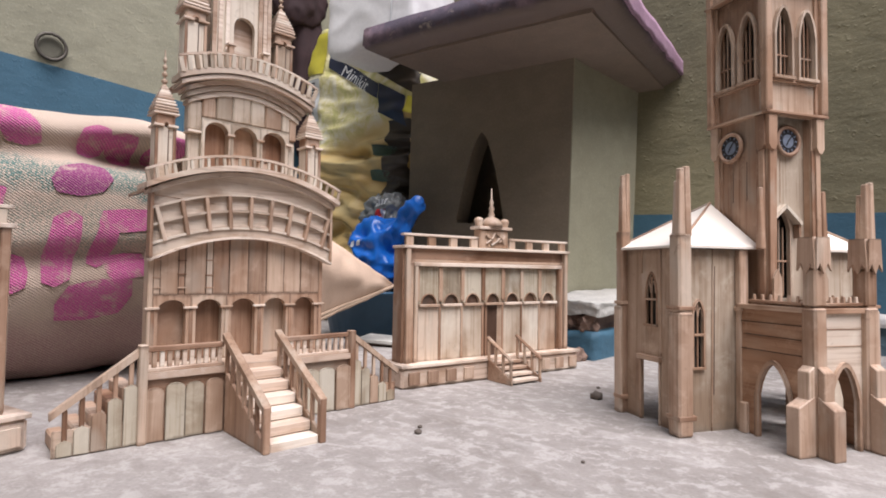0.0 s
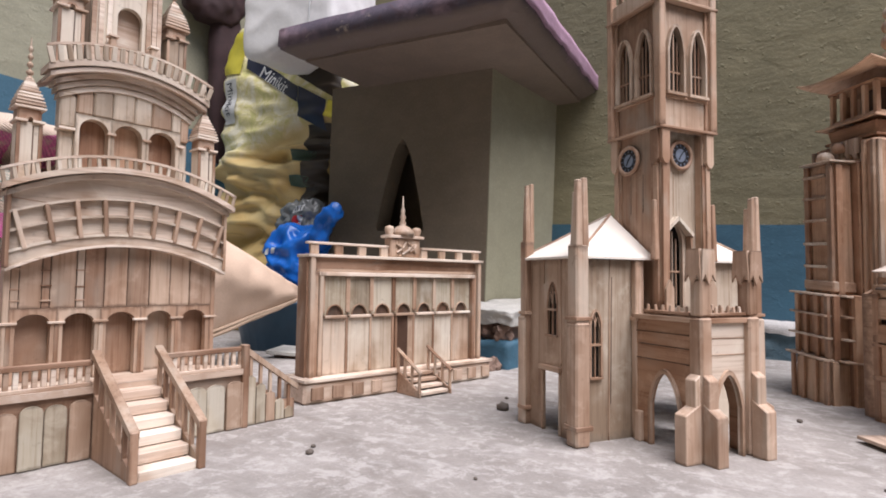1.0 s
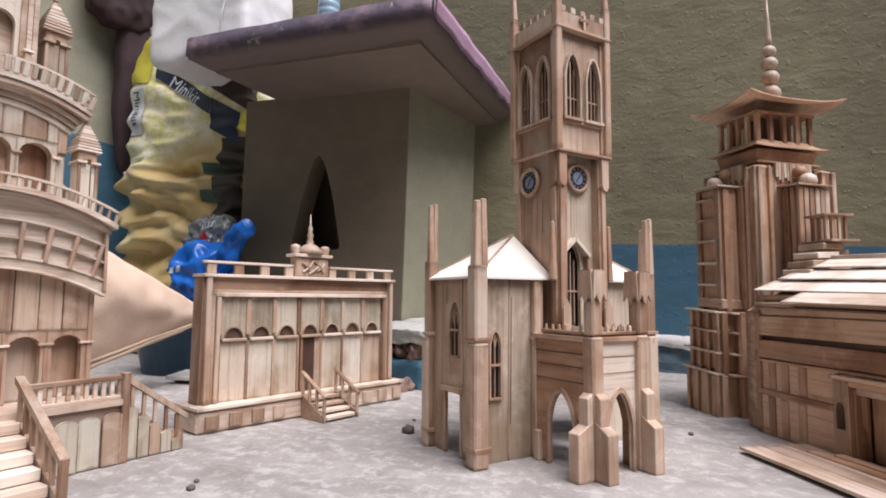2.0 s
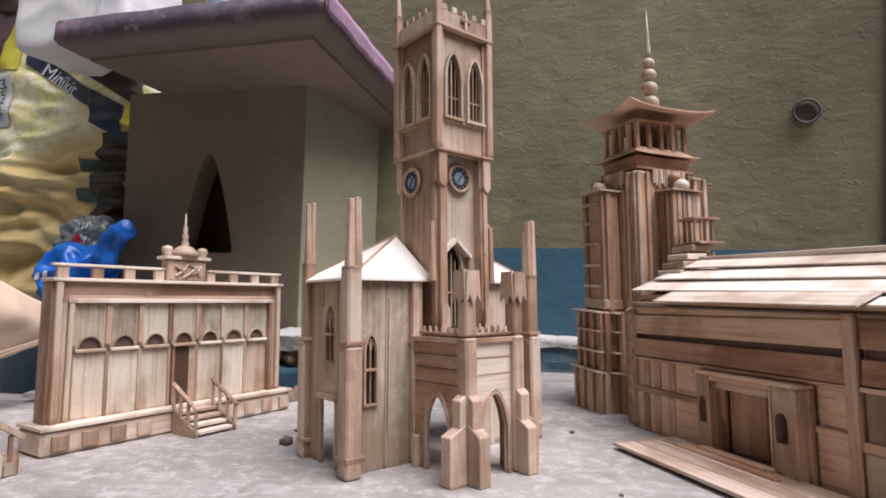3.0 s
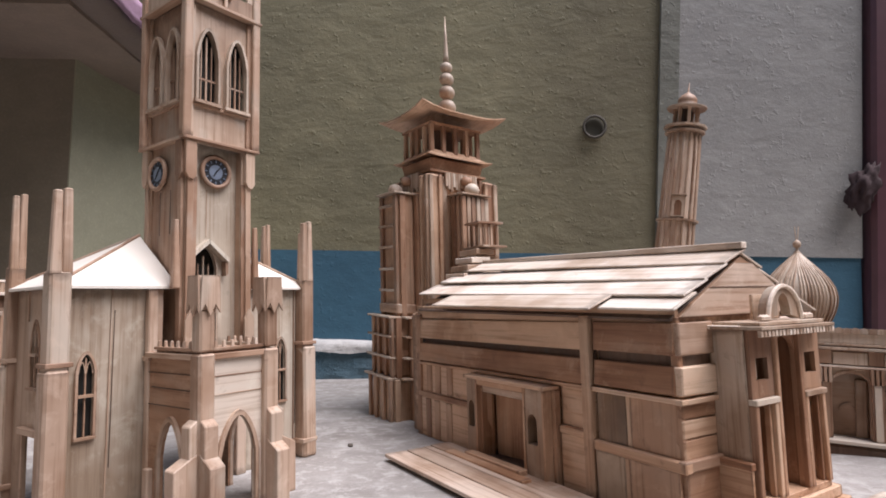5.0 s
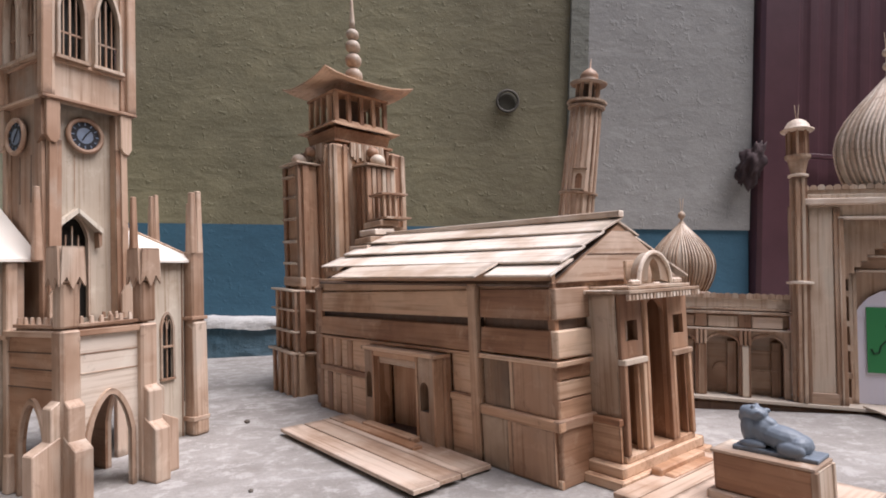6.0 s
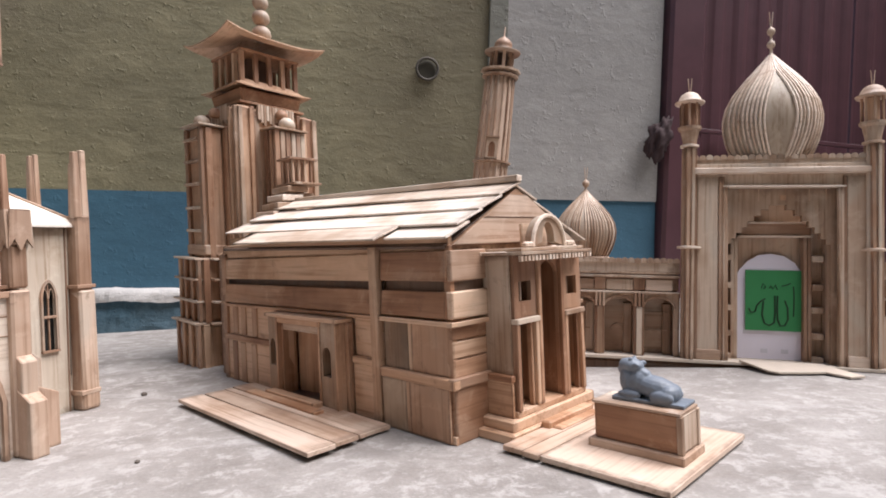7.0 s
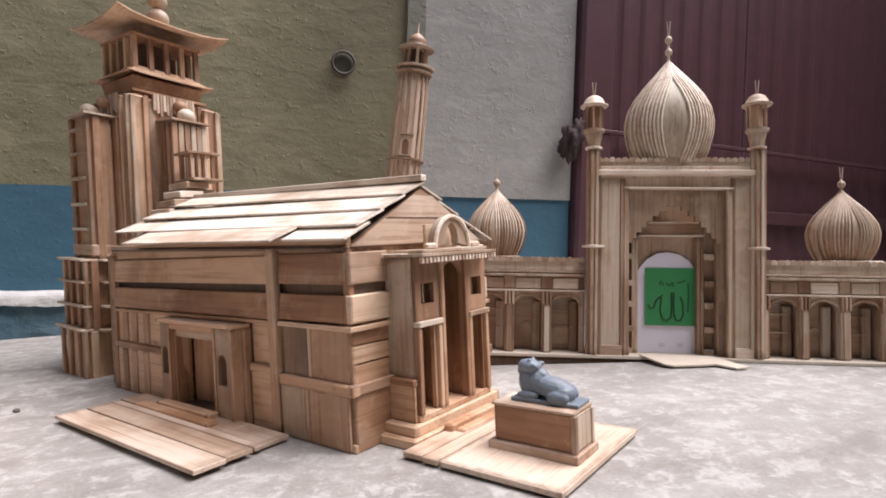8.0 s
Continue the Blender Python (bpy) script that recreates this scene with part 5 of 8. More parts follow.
for r in (0.024, 0.022, 0.020, 0.017):
    for i in range(9):
        a = math.pi * i / 8
        prof.append((max(0.004, r * math.sin(a)), z + r * 0.92 * (1 - math.cos(a))))
    z += r * 1.84 - 0.001
prof += [(0.008, z), (0.007, z + 0.02), (0.004, z + 0.07), (0.0, z + 0.140)]
lathe(bm, prof, 16, (TC.x + 0.012, TC.y + 0.016))
part("finial", bm, PZ, temple, "turned finial of stacked wooden balls", smooth=True)
# the hand-built tower stands a little out of square: its tiers dip away from the near corner
SKEW = Matrix.Identity(4)
SKEW[2][0] = SKEW[2][1] = -0.052
SKEW[2][3] = 0.052 * (TC.x + TC.y)
for ob in temple.children:
    if ob not in BEFORE_TOWER:
        ob.matrix_parent_inverse = SKEW
# link between the hall roof and the tower: small steps and a railed turret
for i in range(5):
    y0 = YC - 0.072 + i * 0.0135
    P(temple, "roof_step", 0.140, 0.222 - i * 0.003, y0, y0 + 0.050, 0.306 + i * 0.0185, 0.319 + i * 0.0185, RX if i % 2 else PZ, jit=2.0)
    P(temple, "roof_step_core", 0.140, 0.210 - i * 0.003, y0 + 0.008, YC + 0.055, 0.296 + i * 0.0185, 0.3058 + i * 0.0185, PZ, jit=0.5)
P(temple, "roof_step", 0.140, 0.222, YC - 0.008, YC + 0.060, 0.396, 0.4005, PZ)
for i in range(4):
    for x in (0.162, 0.198):
        P(temple, "rail_post", x - 0.003, x + 0.003, YC + 0.000 + i * 0.015, YC + 0.006 + i * 0.015, 0.400, 0.452, WZ)
P(temple, "turret_roof", 0.152, 0.208, YC - 0.010, YC + 0.062, 0.452, 0.457, WX)

# --- the domed gateway model ---
mosque = model("mosque_model", "domed mosque gateway model of pale stick wood with arcaded wings", 1.135, 1.176, -22.5)
mosque.matrix_world = FL @ pose(1.135, 1.176, 0.001, -3.2, 3.2, -22.5)
GX0, GX1, GXC = -0.147, 0.157, 0.005
RL, RR = -0.090, 0.108
P(mosque, "base_board", -0.62, 0.64, -0.014, 0.10, -0.0005, 0.0055, CARD, jit=0, label="off-white card base board")
# dark filler stands in for the shadow gap below the base board
P(mosque, "base_packing", -0.61, 0.63, -0.008, 0.09, -0.05, -0.0007, DARKW, jit=0, label="dark filler painted as the shadow gap under the base board")
# gate front built round a tall recess
q = [((GX0, 0.005), (RL, 0.005), (RL, 0.37), (GX0, 0.37)), ((RR, 0.005), (GX1, 0.005), (GX1, 0.37), (RR, 0.37)), ((RL, 0.333), (RR, 0.333), (RR, 0.37), (RL, 0.37))]
bm = bmesh.new()
sheet(bm, q, 0.010, front(0.0))
part("gate_front", bm, PZ, mosque)
for x0, x1 in ((GX0, RL), (RR, GX1)):
    cuts = (0.0, 0.14, 0.80, 1.0)
    for i in range(3):
        a, b = x0 + cuts[i] * (x1 - x0), x0 + cuts[i + 1] * (x1 - x0)
        P(mosque, "plank", a + 0.0006, b - 0.0006, -0.0025 - 0.002 * (i != 1), 0.0, 0.006, 0.352, PZ if i == 1 else WZ, jit=0.1)
    P(mosque, "foot_block", x0 + 0.006, x1 - 0.009, -0.008, -0.002, 0.006, 0.025, RX)
for x in (RL + 0.002, RR - 0.002):
    P(mosque, "recess_stick", x - 0.003, x + 0.003, -0.005, 0.010, 0.006, 0.333, WZ)
    P(mosque, "recess_stick", x - 0.006, x - 0.0032, -0.007, 0.002, 0.006, 0.335, PZ)
P(mosque, "recess_head", RL - 0.004, RR + 0.004, -0.008, 0.010, 0.331, 0.3345, RX)
# panel with a stepped, pointed head
steps = [(0.089, 0.226), (0.081, 0.236), (0.072, 0.247), (0.062, 0.258), (0.052, 0.269), (0.041, 0.280), (0.029, 0.291), (0.015, 0.300)]
q = [((RL, 0.005), (GXC - 0.089, 0.005), (GXC - 0.089, 0.333), (RL, 0.333)), ((GXC + 0.089, 0.005), (RR, 0.005), (RR, 0.333), (GXC + 0.089, 0.333))]
edges = [s for s, _ in steps] + [0.0]
for a, b, (_, zt) in zip(edges, edges[1:], steps):
    q.append(((GXC + b, zt), (GXC + a, zt), (GXC + a, 0.333), (GXC + b, 0.333)))
    q.append(((GXC - a, zt), (GXC - b, zt), (GXC - b, 0.333), (GXC - a, 0.333)))
bm = bmesh.new()
sheet(bm, q, 0.010, front(0.0105))
part("recess_panel", bm, PZ, mosque)
for x in (-0.062, -0.028, 0.018, 0.058, 0.086):
    P(mosque, "panel_seam", x - 0.0006, x + 0.0006, 0.0098, 0.0106, 0.306, 0.331, WZ, jit=0.2)
P(mosque, "crest_mark", GXC + 0.003, GXC + 0.013, 0.008, 0.0106, 0.309, 0.318, REDZ)
P(mosque, "recess_back", GXC - 0.092, GXC + 0.096, 0.052, 0.057, 0.006, 0.325, WZ)
P(mosque, "back_board", GXC - 0.060, GXC + 0.062, 0.046, 0.0518, 0.243, 0.320, REDZ)
P(mosque, "inner_head", GXC - 0.046, GXC + 0.058, 0.028, 0.046, 0.266, 0.2695, RX)
P(mosque, "inner_lintel", GXC - 0.062, GXC + 0.066, 0.034, 0.046, 0.2435, 0.266, WX)
P(mosque, "inner_head", GXC - 0.064, GXC + 0.066, 0.029, 0.046, 0.240, 0.2435, RX)
for x in (-0.068, -0.062, 0.059, 0.066):
    P(mosque, "inner_stick", x - 0.003, x + 0.003, 0.030, 0.048, 0.006, 0.240, WZ if abs(x) > 0.055 else PZ)
for z in (0.200, 0.146, 0.103, 0.054, 0.010):
    P(mosque, "cheek_block", 0.070, 0.090, 0.030, 0.046, z - 0.006, z + 0.006, PZ, jit=1.5)
    P(mosque, "cheek_block", -0.084, -0.066, 0.030, 0.046, z - 0.006, z + 0.006, PZ, jit=1.5)
P(mosque, "cheek_wall", 0.0942, 0.098, 0.021, 0.052, 0.006, 0.325, WZ)
P(mosque, "cheek_wall", -0.088, -0.0842, 0.021, 0.052, 0.006, 0.325, WZ)
# white door paper with its green card
P(mosque, "door_paper", -0.060, 0.060, 0.0445, 0.0455, 0.006, 0.172, PAPER, jit=0, label="white paper door panel")
bm = bmesh.new()
solid(bm, [(-0.060, 0.160), (0.060, 0.160), (0.056, 0.176), (0.045, 0.192), (0.026, 0.205), (0.004, 0.209), (-0.018, 0.206), (-0.038, 0.194), (-0.052, 0.177)], 0.001, front(0.0432))
part("paper_top", bm, PAPER, mosque)
bm = bmesh.new()
addbox(bm, -0.042, 0.056, 0.0410, 0.0420, 0.061, 0.177)
green = part("green_card", bm, GREENP, mosque, "green card with dark calligraphy")


def stroke(pts, r=0.0016):
    bm = bmesh.new()
    tube(bm, [(0.007 + x * 0.098, 0.0408, 0.119 + z * 0.1) for x, z in pts], r, 6)
    part("letter_stroke", bm, INK, green)


# the word on the card, right to left, with its small marks
stroke([(0.36, 0.28), (0.37, 0.13), (0.37, -0.02), (0.36, -0.30)], 0.0012)
stroke([(0.08, 0.09), (0.075, -0.15), (0.08, -0.36), (0.13, -0.48), (0.21, -0.47), (0.265, -0.36), (0.257, -0.13), (0.208, 0.0)])
stroke([(0.03, 0.09), (0.038, -0.21), (0.019, -0.42), (-0.068, -0.48), (-0.151, -0.44), (-0.197, -0.28), (-0.17, -0.02)])
stroke([(-0.14, 0.03), (-0.22, -0.02), (-0.29, -0.10), (-0.32, -0.22), (-0.40, -0.24), (-0.435, -0.16)])
stroke([(-0.21, 0.23), (-0.18, 0.32), (-0.13, 0.26), (-0.16, 0.22)], 0.0010)
stroke([(-0.07, 0.23), (-0.045, 0.28), (0.0, 0.215), (0.04, 0.30), (0.075, 0.21)], 0.0010)
stroke([(0.15, 0.28), (0.24, 0.30), (0.31, 0.34)], 0.0010)
for dx in (-0.014, 0.022):
    bm = bmesh.new()
    addbox(bm, 0.006 + dx - 0.006, 0.006 + dx + 0.006, 0.0440, 0.0444, 0.018, 0.026)
    part("faint_mark", bm, PENCIL, mosque)
# loose torn mat before the door
bm = bmesh.new()
solid(bm, [(-0.066, -0.008), (0.070, -0.008), (0.112, -0.070), (0.086, -0.080), (0.058, -0.058), (0.030, -0.066), (-0.022, -0.076), (-0.036, -0.068)], 0.003, lambda u, d, w: (u, w, 0.0070 + d + 0.13 * w))
part("threshold_card", bm, CARD, mosque, "torn pale card at the threshold")
# cornice and scalloped crest
P(mosque, "cornice", GX0 - 0.002, GX1 + 0.002, -0.012, 0.012, 0.357, 0.368, RX, jit=0.1)
P(mosque, "cornice", GX0, GX1, -0.005, 0.012, 0.3685, 0.376, PZ, jit=0.1)
P(mosque, "crest_board", GX0, GX1, -0.002, 0.002, 0.3765, 0.3885, PZ, jit=0)
for i in range(25):
    x = GX0 + 0.005 + i * (GX1 - GX0 - 0.010) / 24
    z = 0.3895 + rnd.uniform(-0.0008, 0.0008)
    bm = bmesh.new()
    solid(bm, [(x - 0.0058, 0.3845), (x + 0.0058, 0.3845), (x + 0.0058, z), (x + 0.0034, z + 0.0035), (x, z + 0.0045), (x - 0.0034, z + 0.0035), (x - 0.0058, z)], 0.004, front(-0.004))
    part("crest_stick", bm, PZ, mosque)
bm = bmesh.new()
addbox(bm, GX0, GX1, 0.058, 0.11, 0.006, 0.372)
addbox(bm, GX0, GX0 + 0.02, 0.0102, 0.058, 0.006, 0.372)
addbox(bm, GX1 - 0.02, GX1, 0.0102, 0.058, 0.006, 0.372)
part("gate_body", bm, WZ, mosque)


def onion(par, cx, cy, z0, h, r, gap, ribs, beads, spike):
    """A ribbed onion dome: a thin shell with bent sticks nested round a plain leaf, and a beaded spike."""
    shape = [(0.62, 0.0), (0.79, 0.10), (0.91, 0.21), (0.98, 0.32), (1.0, 0.42), (0.94, 0.54), (0.78, 0.66), (0.56, 0.77), (0.33, 0.87), (0.17, 0.94), (0.07, 0.985), (0.03, 1.0)]
    prof = []
    for (a0, b0), (a1, b1) in zip(shape, shape[1:]):
        prof += [(a0, b0), ((a0 + a1) / 2 * 1.004, (b0 + b1) / 2)]
    prof.append(shape[-1])
    bm = bmesh.new()
    lathe(bm, [(r * a * 0.970, z0 + h * b) for a, b in prof] + [(0.0, z0 + h)], 40, (cx, cy))
    dome = part("dome", bm, CHW if gap > 0.2 else PZ, par, "ribbed onion dome of bent sticks", smooth=True)
    runs = []
    for sg in (-1, 1):
        for k in range(ribs):
            run = []
            for _, b in prof:
                leaf = gap * max(0.0, math.sin(math.pi * min(1.0, (b + 0.10) / 0.92))) ** 0.8
                run.append(-math.pi / 2 - 0.12 + sg * math.asin(min(1.0, leaf + (1.0 - leaf) * (k + 0.15) / (ribs - 0.85))))
            runs.append(run)
        runs += [[math.pi / 2 + sg * (0.2 + 0.3 * k)] * len(prof) for k in range(4)]
    for run in runs:
        bm = bmesh.new()
        tube(bm, [(cx + r * p * math.cos(a), cy + r * p * math.sin(a), z0 + h * b) for (p, b), a in zip(prof, run)], r * rnd.uniform(0.021, 0.029), 5)
        part("rib", bm, RX if gap > 0.2 else PZ, dome)
    zt = z0 + h
    bm = bmesh.new()
    pr = [(0.010, zt - 0.012), (0.007, zt - 0.002), (0.0028, zt + 0.004)]
    for zb in beads:
        pr += [(0.0026, zt + zb - 0.008), (0.0062, zt + zb - 0.005), (0.0078, zt + zb), (0.0062, zt + zb + 0.005), (0.0026, zt + zb + 0.008)]
    lathe(bm, pr + [(0.0, zt + beads[-1] + 0.010)], 10, (cx, cy))
    part("finial", bm, PZ, dome, "beaded wooden finial", smooth=True)
    for s in (-1, 1):
        bm = bmesh.new()
        tube(bm, [(cx + s * 0.001, cy, zt + beads[-1] + 0.006), (cx + s * 0.0032, cy, zt + spike)], 0.0009, 5)
        part("finial_prong", bm, RX, dome)
    return dome


onion(mosque, 0.009, 0.060, 0.374, 0.230, 0.086, 0.30, 10, (0.022, 0.048), 0.088)
# corner minarets with little open kiosks
for cx in (GX0 - 0.006, GX1 + 0.001):
    cy = 0.000
    bm = bmesh.new()
    lathe(bm, [(0.011, 0.005), (0.011, 0.410)], 8, (cx, cy))
    shaft = part("minaret", bm, WZ, mosque)
    for k in range(8):
        a = 2 * math.pi * (k + 0.5) / 8
        P(mosque, "shaft_stick", cx + 0.0115 * math.cos(a) - 0.0028, cx + 0.0115 * math.cos(a) + 0.0028, cy + 0.0115 * math.sin(a) - 0.0028, cy + 0.0115 * math.sin(a) + 0.0028, 0.006, 0.408, WZ if k % 2 else PZ)
    for z, r in ((0.214, 0.022), (0.409, 0.017)):
        bm = bmesh.new()
        lathe(bm, [(0.012, z), (r, z + 0.001), (r, z + 0.0045), (0.012, z + 0.006)], 12, (cx, cy))
        part("collar", bm, RX, shaft)
    bm = bmesh.new()
    lathe(bm, [(0.012, 0.414), (0.0135, 0.424), (0.017, 0.440), (0.021, 0.444), (0.0215, 0.449), (0.016, 0.450)], 12, (cx, cy))
    part("bracket", bm, PZ, shaft)
    for k in range(7):
        a = 2 * math.pi * k / 7
        P(mosque, "kiosk_post", cx + 0.0165 * math.cos(a) - 0.002, cx + 0.0165 * math.cos(a) + 0.002, cy + 0.0165 * math.sin(a) - 0.002, cy + 0.0165 * math.sin(a) + 0.002, 0.449, 0.495, WZ)
    bm = bmesh.new()
    lathe(bm, [(0.011, 0.449), (0.011, 0.494)], 8, (cx, cy))
    part("kiosk_core", bm, REDZ, shaft)
    bm = bmesh.new()
    lathe(bm, [(0.026, 0.494), (0.0275, 0.497), (0.021, 0.500), (0.0195, 0.505), (0.015, 0.512), (0.008, 0.5165), (0.0, 0.518)], 16, (cx, cy))
    part("kiosk_dome", bm, RX, shaft, smooth=True)
    for s in (-1, 1):
        bm = bmesh.new()
        tube(bm, [(cx + s * 0.001, cy, 0.514), (cx + s * 0.0035, cy, 0.545)], 0.0009, 5)
        part("spike", bm, PZ, shaft)
# arcaded wings
for x0, x1, sg in ((-0.612, GX0 - 0.021, -1), (GX1 + 0.016, 0.617, 1)):
    n = 6
    w = (x1 - x0) / n
    for i in range(n):
        a, b = x0 + i * w, x0 + (i + 1) * w
        m = (a + b) / 2
        bm = bmesh.new()
        sheet(bm, arch_quads(a, b, 0.006, 0.130, m, w - 0.020, 0.0, 0.098, 0.117), 0.009, front(0.010))
        bay = part("bay", bm, PZ, mosque)
        bm = bmesh.new()
        arch_rim(bm, m, w - 0.020, 0.098, 0.117, "round", 0.004, -0.003, front(0.010))
        part("arch_rim", bm, WZ, bay)
        P(mosque, "bay_cheek", b - 0.003, b + 0.003, 0.0195, 0.046, 0.006, 0.130, WZ)
        P(mosque, "inner_pillar", b - 0.026, b - 0.010, 0.034, 0.044, 0.006, 0.106, PZ)
        if i % 3 != 1:
            for z in (0.052, 0.088):
                P(mosque, "bay_bar", m - 0.028, m + 0.020, 0.032, 0.036, z, z + 0.0022, PZ, jit=0.8)
        else:
            bm = bmesh.new()
            arch_rim(bm, m, 0.020, 0.050, 0.060, "round", 0.003, -0.004, front(0.0455))
            part("small_arch", bm, WX, bay)
        P(mosque, "column", a - 0.009, a + 0.009, 0.004, 0.0098, 0.006, 0.100, WZ)
        P(mosque, "column", a - 0.005, a + 0.005, 0.001, 0.0038, 0.006, 0.100, PZ)
        for dx in (-0.007, 0.0, 0.007):
            P(mosque, "capital_stick", a + dx - 0.0022, a + dx + 0.0022, 0.000, 0.0098, 0.100, 0.126, WZ)
        P(mosque, "frieze_panel", a + 0.012, b - 0.012, 0.006, 0.0105, 0.132, 0.153, RX if i % 2 else PZ)
        P(mosque, "frieze_block", a - 0.0105, a + 0.0105, 0.007, 0.0105, 0.132, 0.156, WZ)
    P(mosque, "wing_back", x0, x1, 0.046, 0.050, 0.006, 0.195, WX, jit=0)
    P(mosque, "wing_frieze", x0, x1, 0.0107, 0.0458, 0.1302, 0.180, WX, jit=0)
    P(mosque, "wing_cornice", x0 - 0.001, x1 + 0.001, 0.002, 0.034, 0.164, 0.168, PZ, jit=0)
    P(mosque, "wing_cornice", x0 - 0.001, x1 + 0.001, 0.000, 0.034, 0.1565, 0.1615, PZ, jit=0)
    P(mosque, "wing_cornice", x0 - 0.001, x1 + 0.001, 0.002, 0.0098, 0.1265, 0.130, RX, jit=0)
    P(mosque, "crest_board", x0, x1, 0.0052, 0.0092, 0.1682, 0.1895, PZ, jit=0)
    m = round((x1 - x0) / 0.0120)
    for i in range(m):
        x = x0 + (i + 0.5) * (x1 - x0) / m
        z = 0.1905 + rnd.uniform(-0.0008, 0.0008)
        bm = bmesh.new()
        solid(bm, [(x - 0.0057, 0.1855), (x + 0.0057, 0.1855), (x + 0.0057, z), (x + 0.0036, z + 0.0038), (x, z + 0.0050), (x - 0.0036, z + 0.0038), (x - 0.0057, z)], 0.003, front(0.0015))
        part("crest_stick", bm, PZ, mosque)
for cx in (-0.343, 0.374):
    onion(mosque, cx, 0.105, 0.190, 0.152, 0.0640, 0.10, 11, (0.016,), 0.052)
    P(mosque, "dome_seat", cx - 0.05, cx + 0.05, 0.051, 0.155, 0.176, 0.198, WX)
    P(mosque, "dome_seat_wall", cx - 0.05, cx + 0.05, 0.051, 0.152, 0.0055, 0.1755, WZ)
# the far minaret, leaning, behind the hall
minaret = model("minaret_model", "slim leaning minaret model of pale brown sticks with a domed top", 0.72, 1.56, -39)
minaret.matrix_world = FL @ pose(0.688, 1.720, 0.004, 0, 8.3, -18)
bm = bmesh.new()
lathe(bm, [(0.050, 0.0), (0.0365, 0.686)], 12)
shaft = part("shaft", bm, CWZ, minaret)
for k in range(16):
    a = 2 * math.pi * k / 16
    bm = bmesh.new()
    tube(bm, [(0.050 * math.cos(a), 0.050 * math.sin(a), 0.0), (0.037 * math.cos(a), 0.037 * math.sin(a), 0.685)], 0.0034, 6)
    part("shaft_stick", bm, CWZ, minaret)
for z, r in ((0.460, 0.0505), (0.685, 0.048), (0.698, 0.052)):
    bm = bmesh.new()
    lathe(bm, [(r - 0.012, z), (r, z + 0.002), (r, z + 0.007), (r - 0.012, z + 0.009)], 12)
    part("collar", bm, PZ, minaret)
bm = bmesh.new()
sheet(bm, arch_quads(-0.015, 0.015, 0.470, 0.522, 0.0, 0.017, 0.473, 0.500, 0.512), 0.008, front(-0.0485))
doorway = part("balcony_door", bm, PZ, minaret, "small arched doorway")
bm = bmesh.new()
addbox(bm, -0.010, 0.010, -0.0452, -0.0442, 0.473, 0.514)
part("door_leaf", bm, REDZ, doorway, "shaded door leaf")
P(minaret, "door_head", -0.018, 0.018, -0.052, -0.036, 0.5225, 0.5265, PZ)
for k in range(8):
    a = 2 * math.pi * (k + 0.3) / 8
    P(minaret, "kiosk_post", 0.028 * math.cos(a) - 0.004, 0.028 * math.cos(a) + 0.004, 0.028 * math.sin(a) - 0.004, 0.028 * math.sin(a) + 0.004, 0.705, 0.752, CWZ)
# dark core put in for the shade inside the kiosk
bm = bmesh.new()
lathe(bm, [(0.014, 0.705), (0.014, 0.752)], 10)
part("kiosk_core", bm, DARKW, minaret)
bm = bmesh.new()
lathe(bm, [(0.046, 0.750), (0.048, 0.754), (0.030, 0.760), (0.021, 0.763), (0.0235, 0.770), (0.0225, 0.778), (0.015, 0.787), (0.006, 0.793), (0.002, 0.797), (0.0014, 0.82), (0.0, 0.822)], 16)
part("kiosk_dome", bm, WX, minaret, smooth=True)

# --- the library front with its stair ---
library = model("library_model", "flat library facade model of stick wood with arched panels", -0.857, 0.873, 76)
P(library, "base_core", 0.0, 0.560, 0.003, 0.10, 0.0, 0.046, RX, jit=0)
P(library, "base_top", -0.002, 0.562, -0.002, 0.102, 0.046, 0.053, RX, jit=0)
for i in range(11):
    x = 0.016 + i * 0.0505
    if 0.215 < x + 0.015 < 0.352:
        continue
    P(library, "base_panel", x, x + 0.028, -0.0025, 0.003, 0.009, 0.036, CWZ, jit=0.8)
LY = 0.030
LX0, LX1 = 0.018, 0.535
bm = bmesh.new()
addbox(bm, LX0, LX1, LY + 0.006, LY + 0.040, 0.053, 0.316)
part("wall_core", bm, WZ, library)
PN = 7
px0, px1 = LX0 + 0.034, LX1 - 0.034
pw = (px1 - px0) / PN
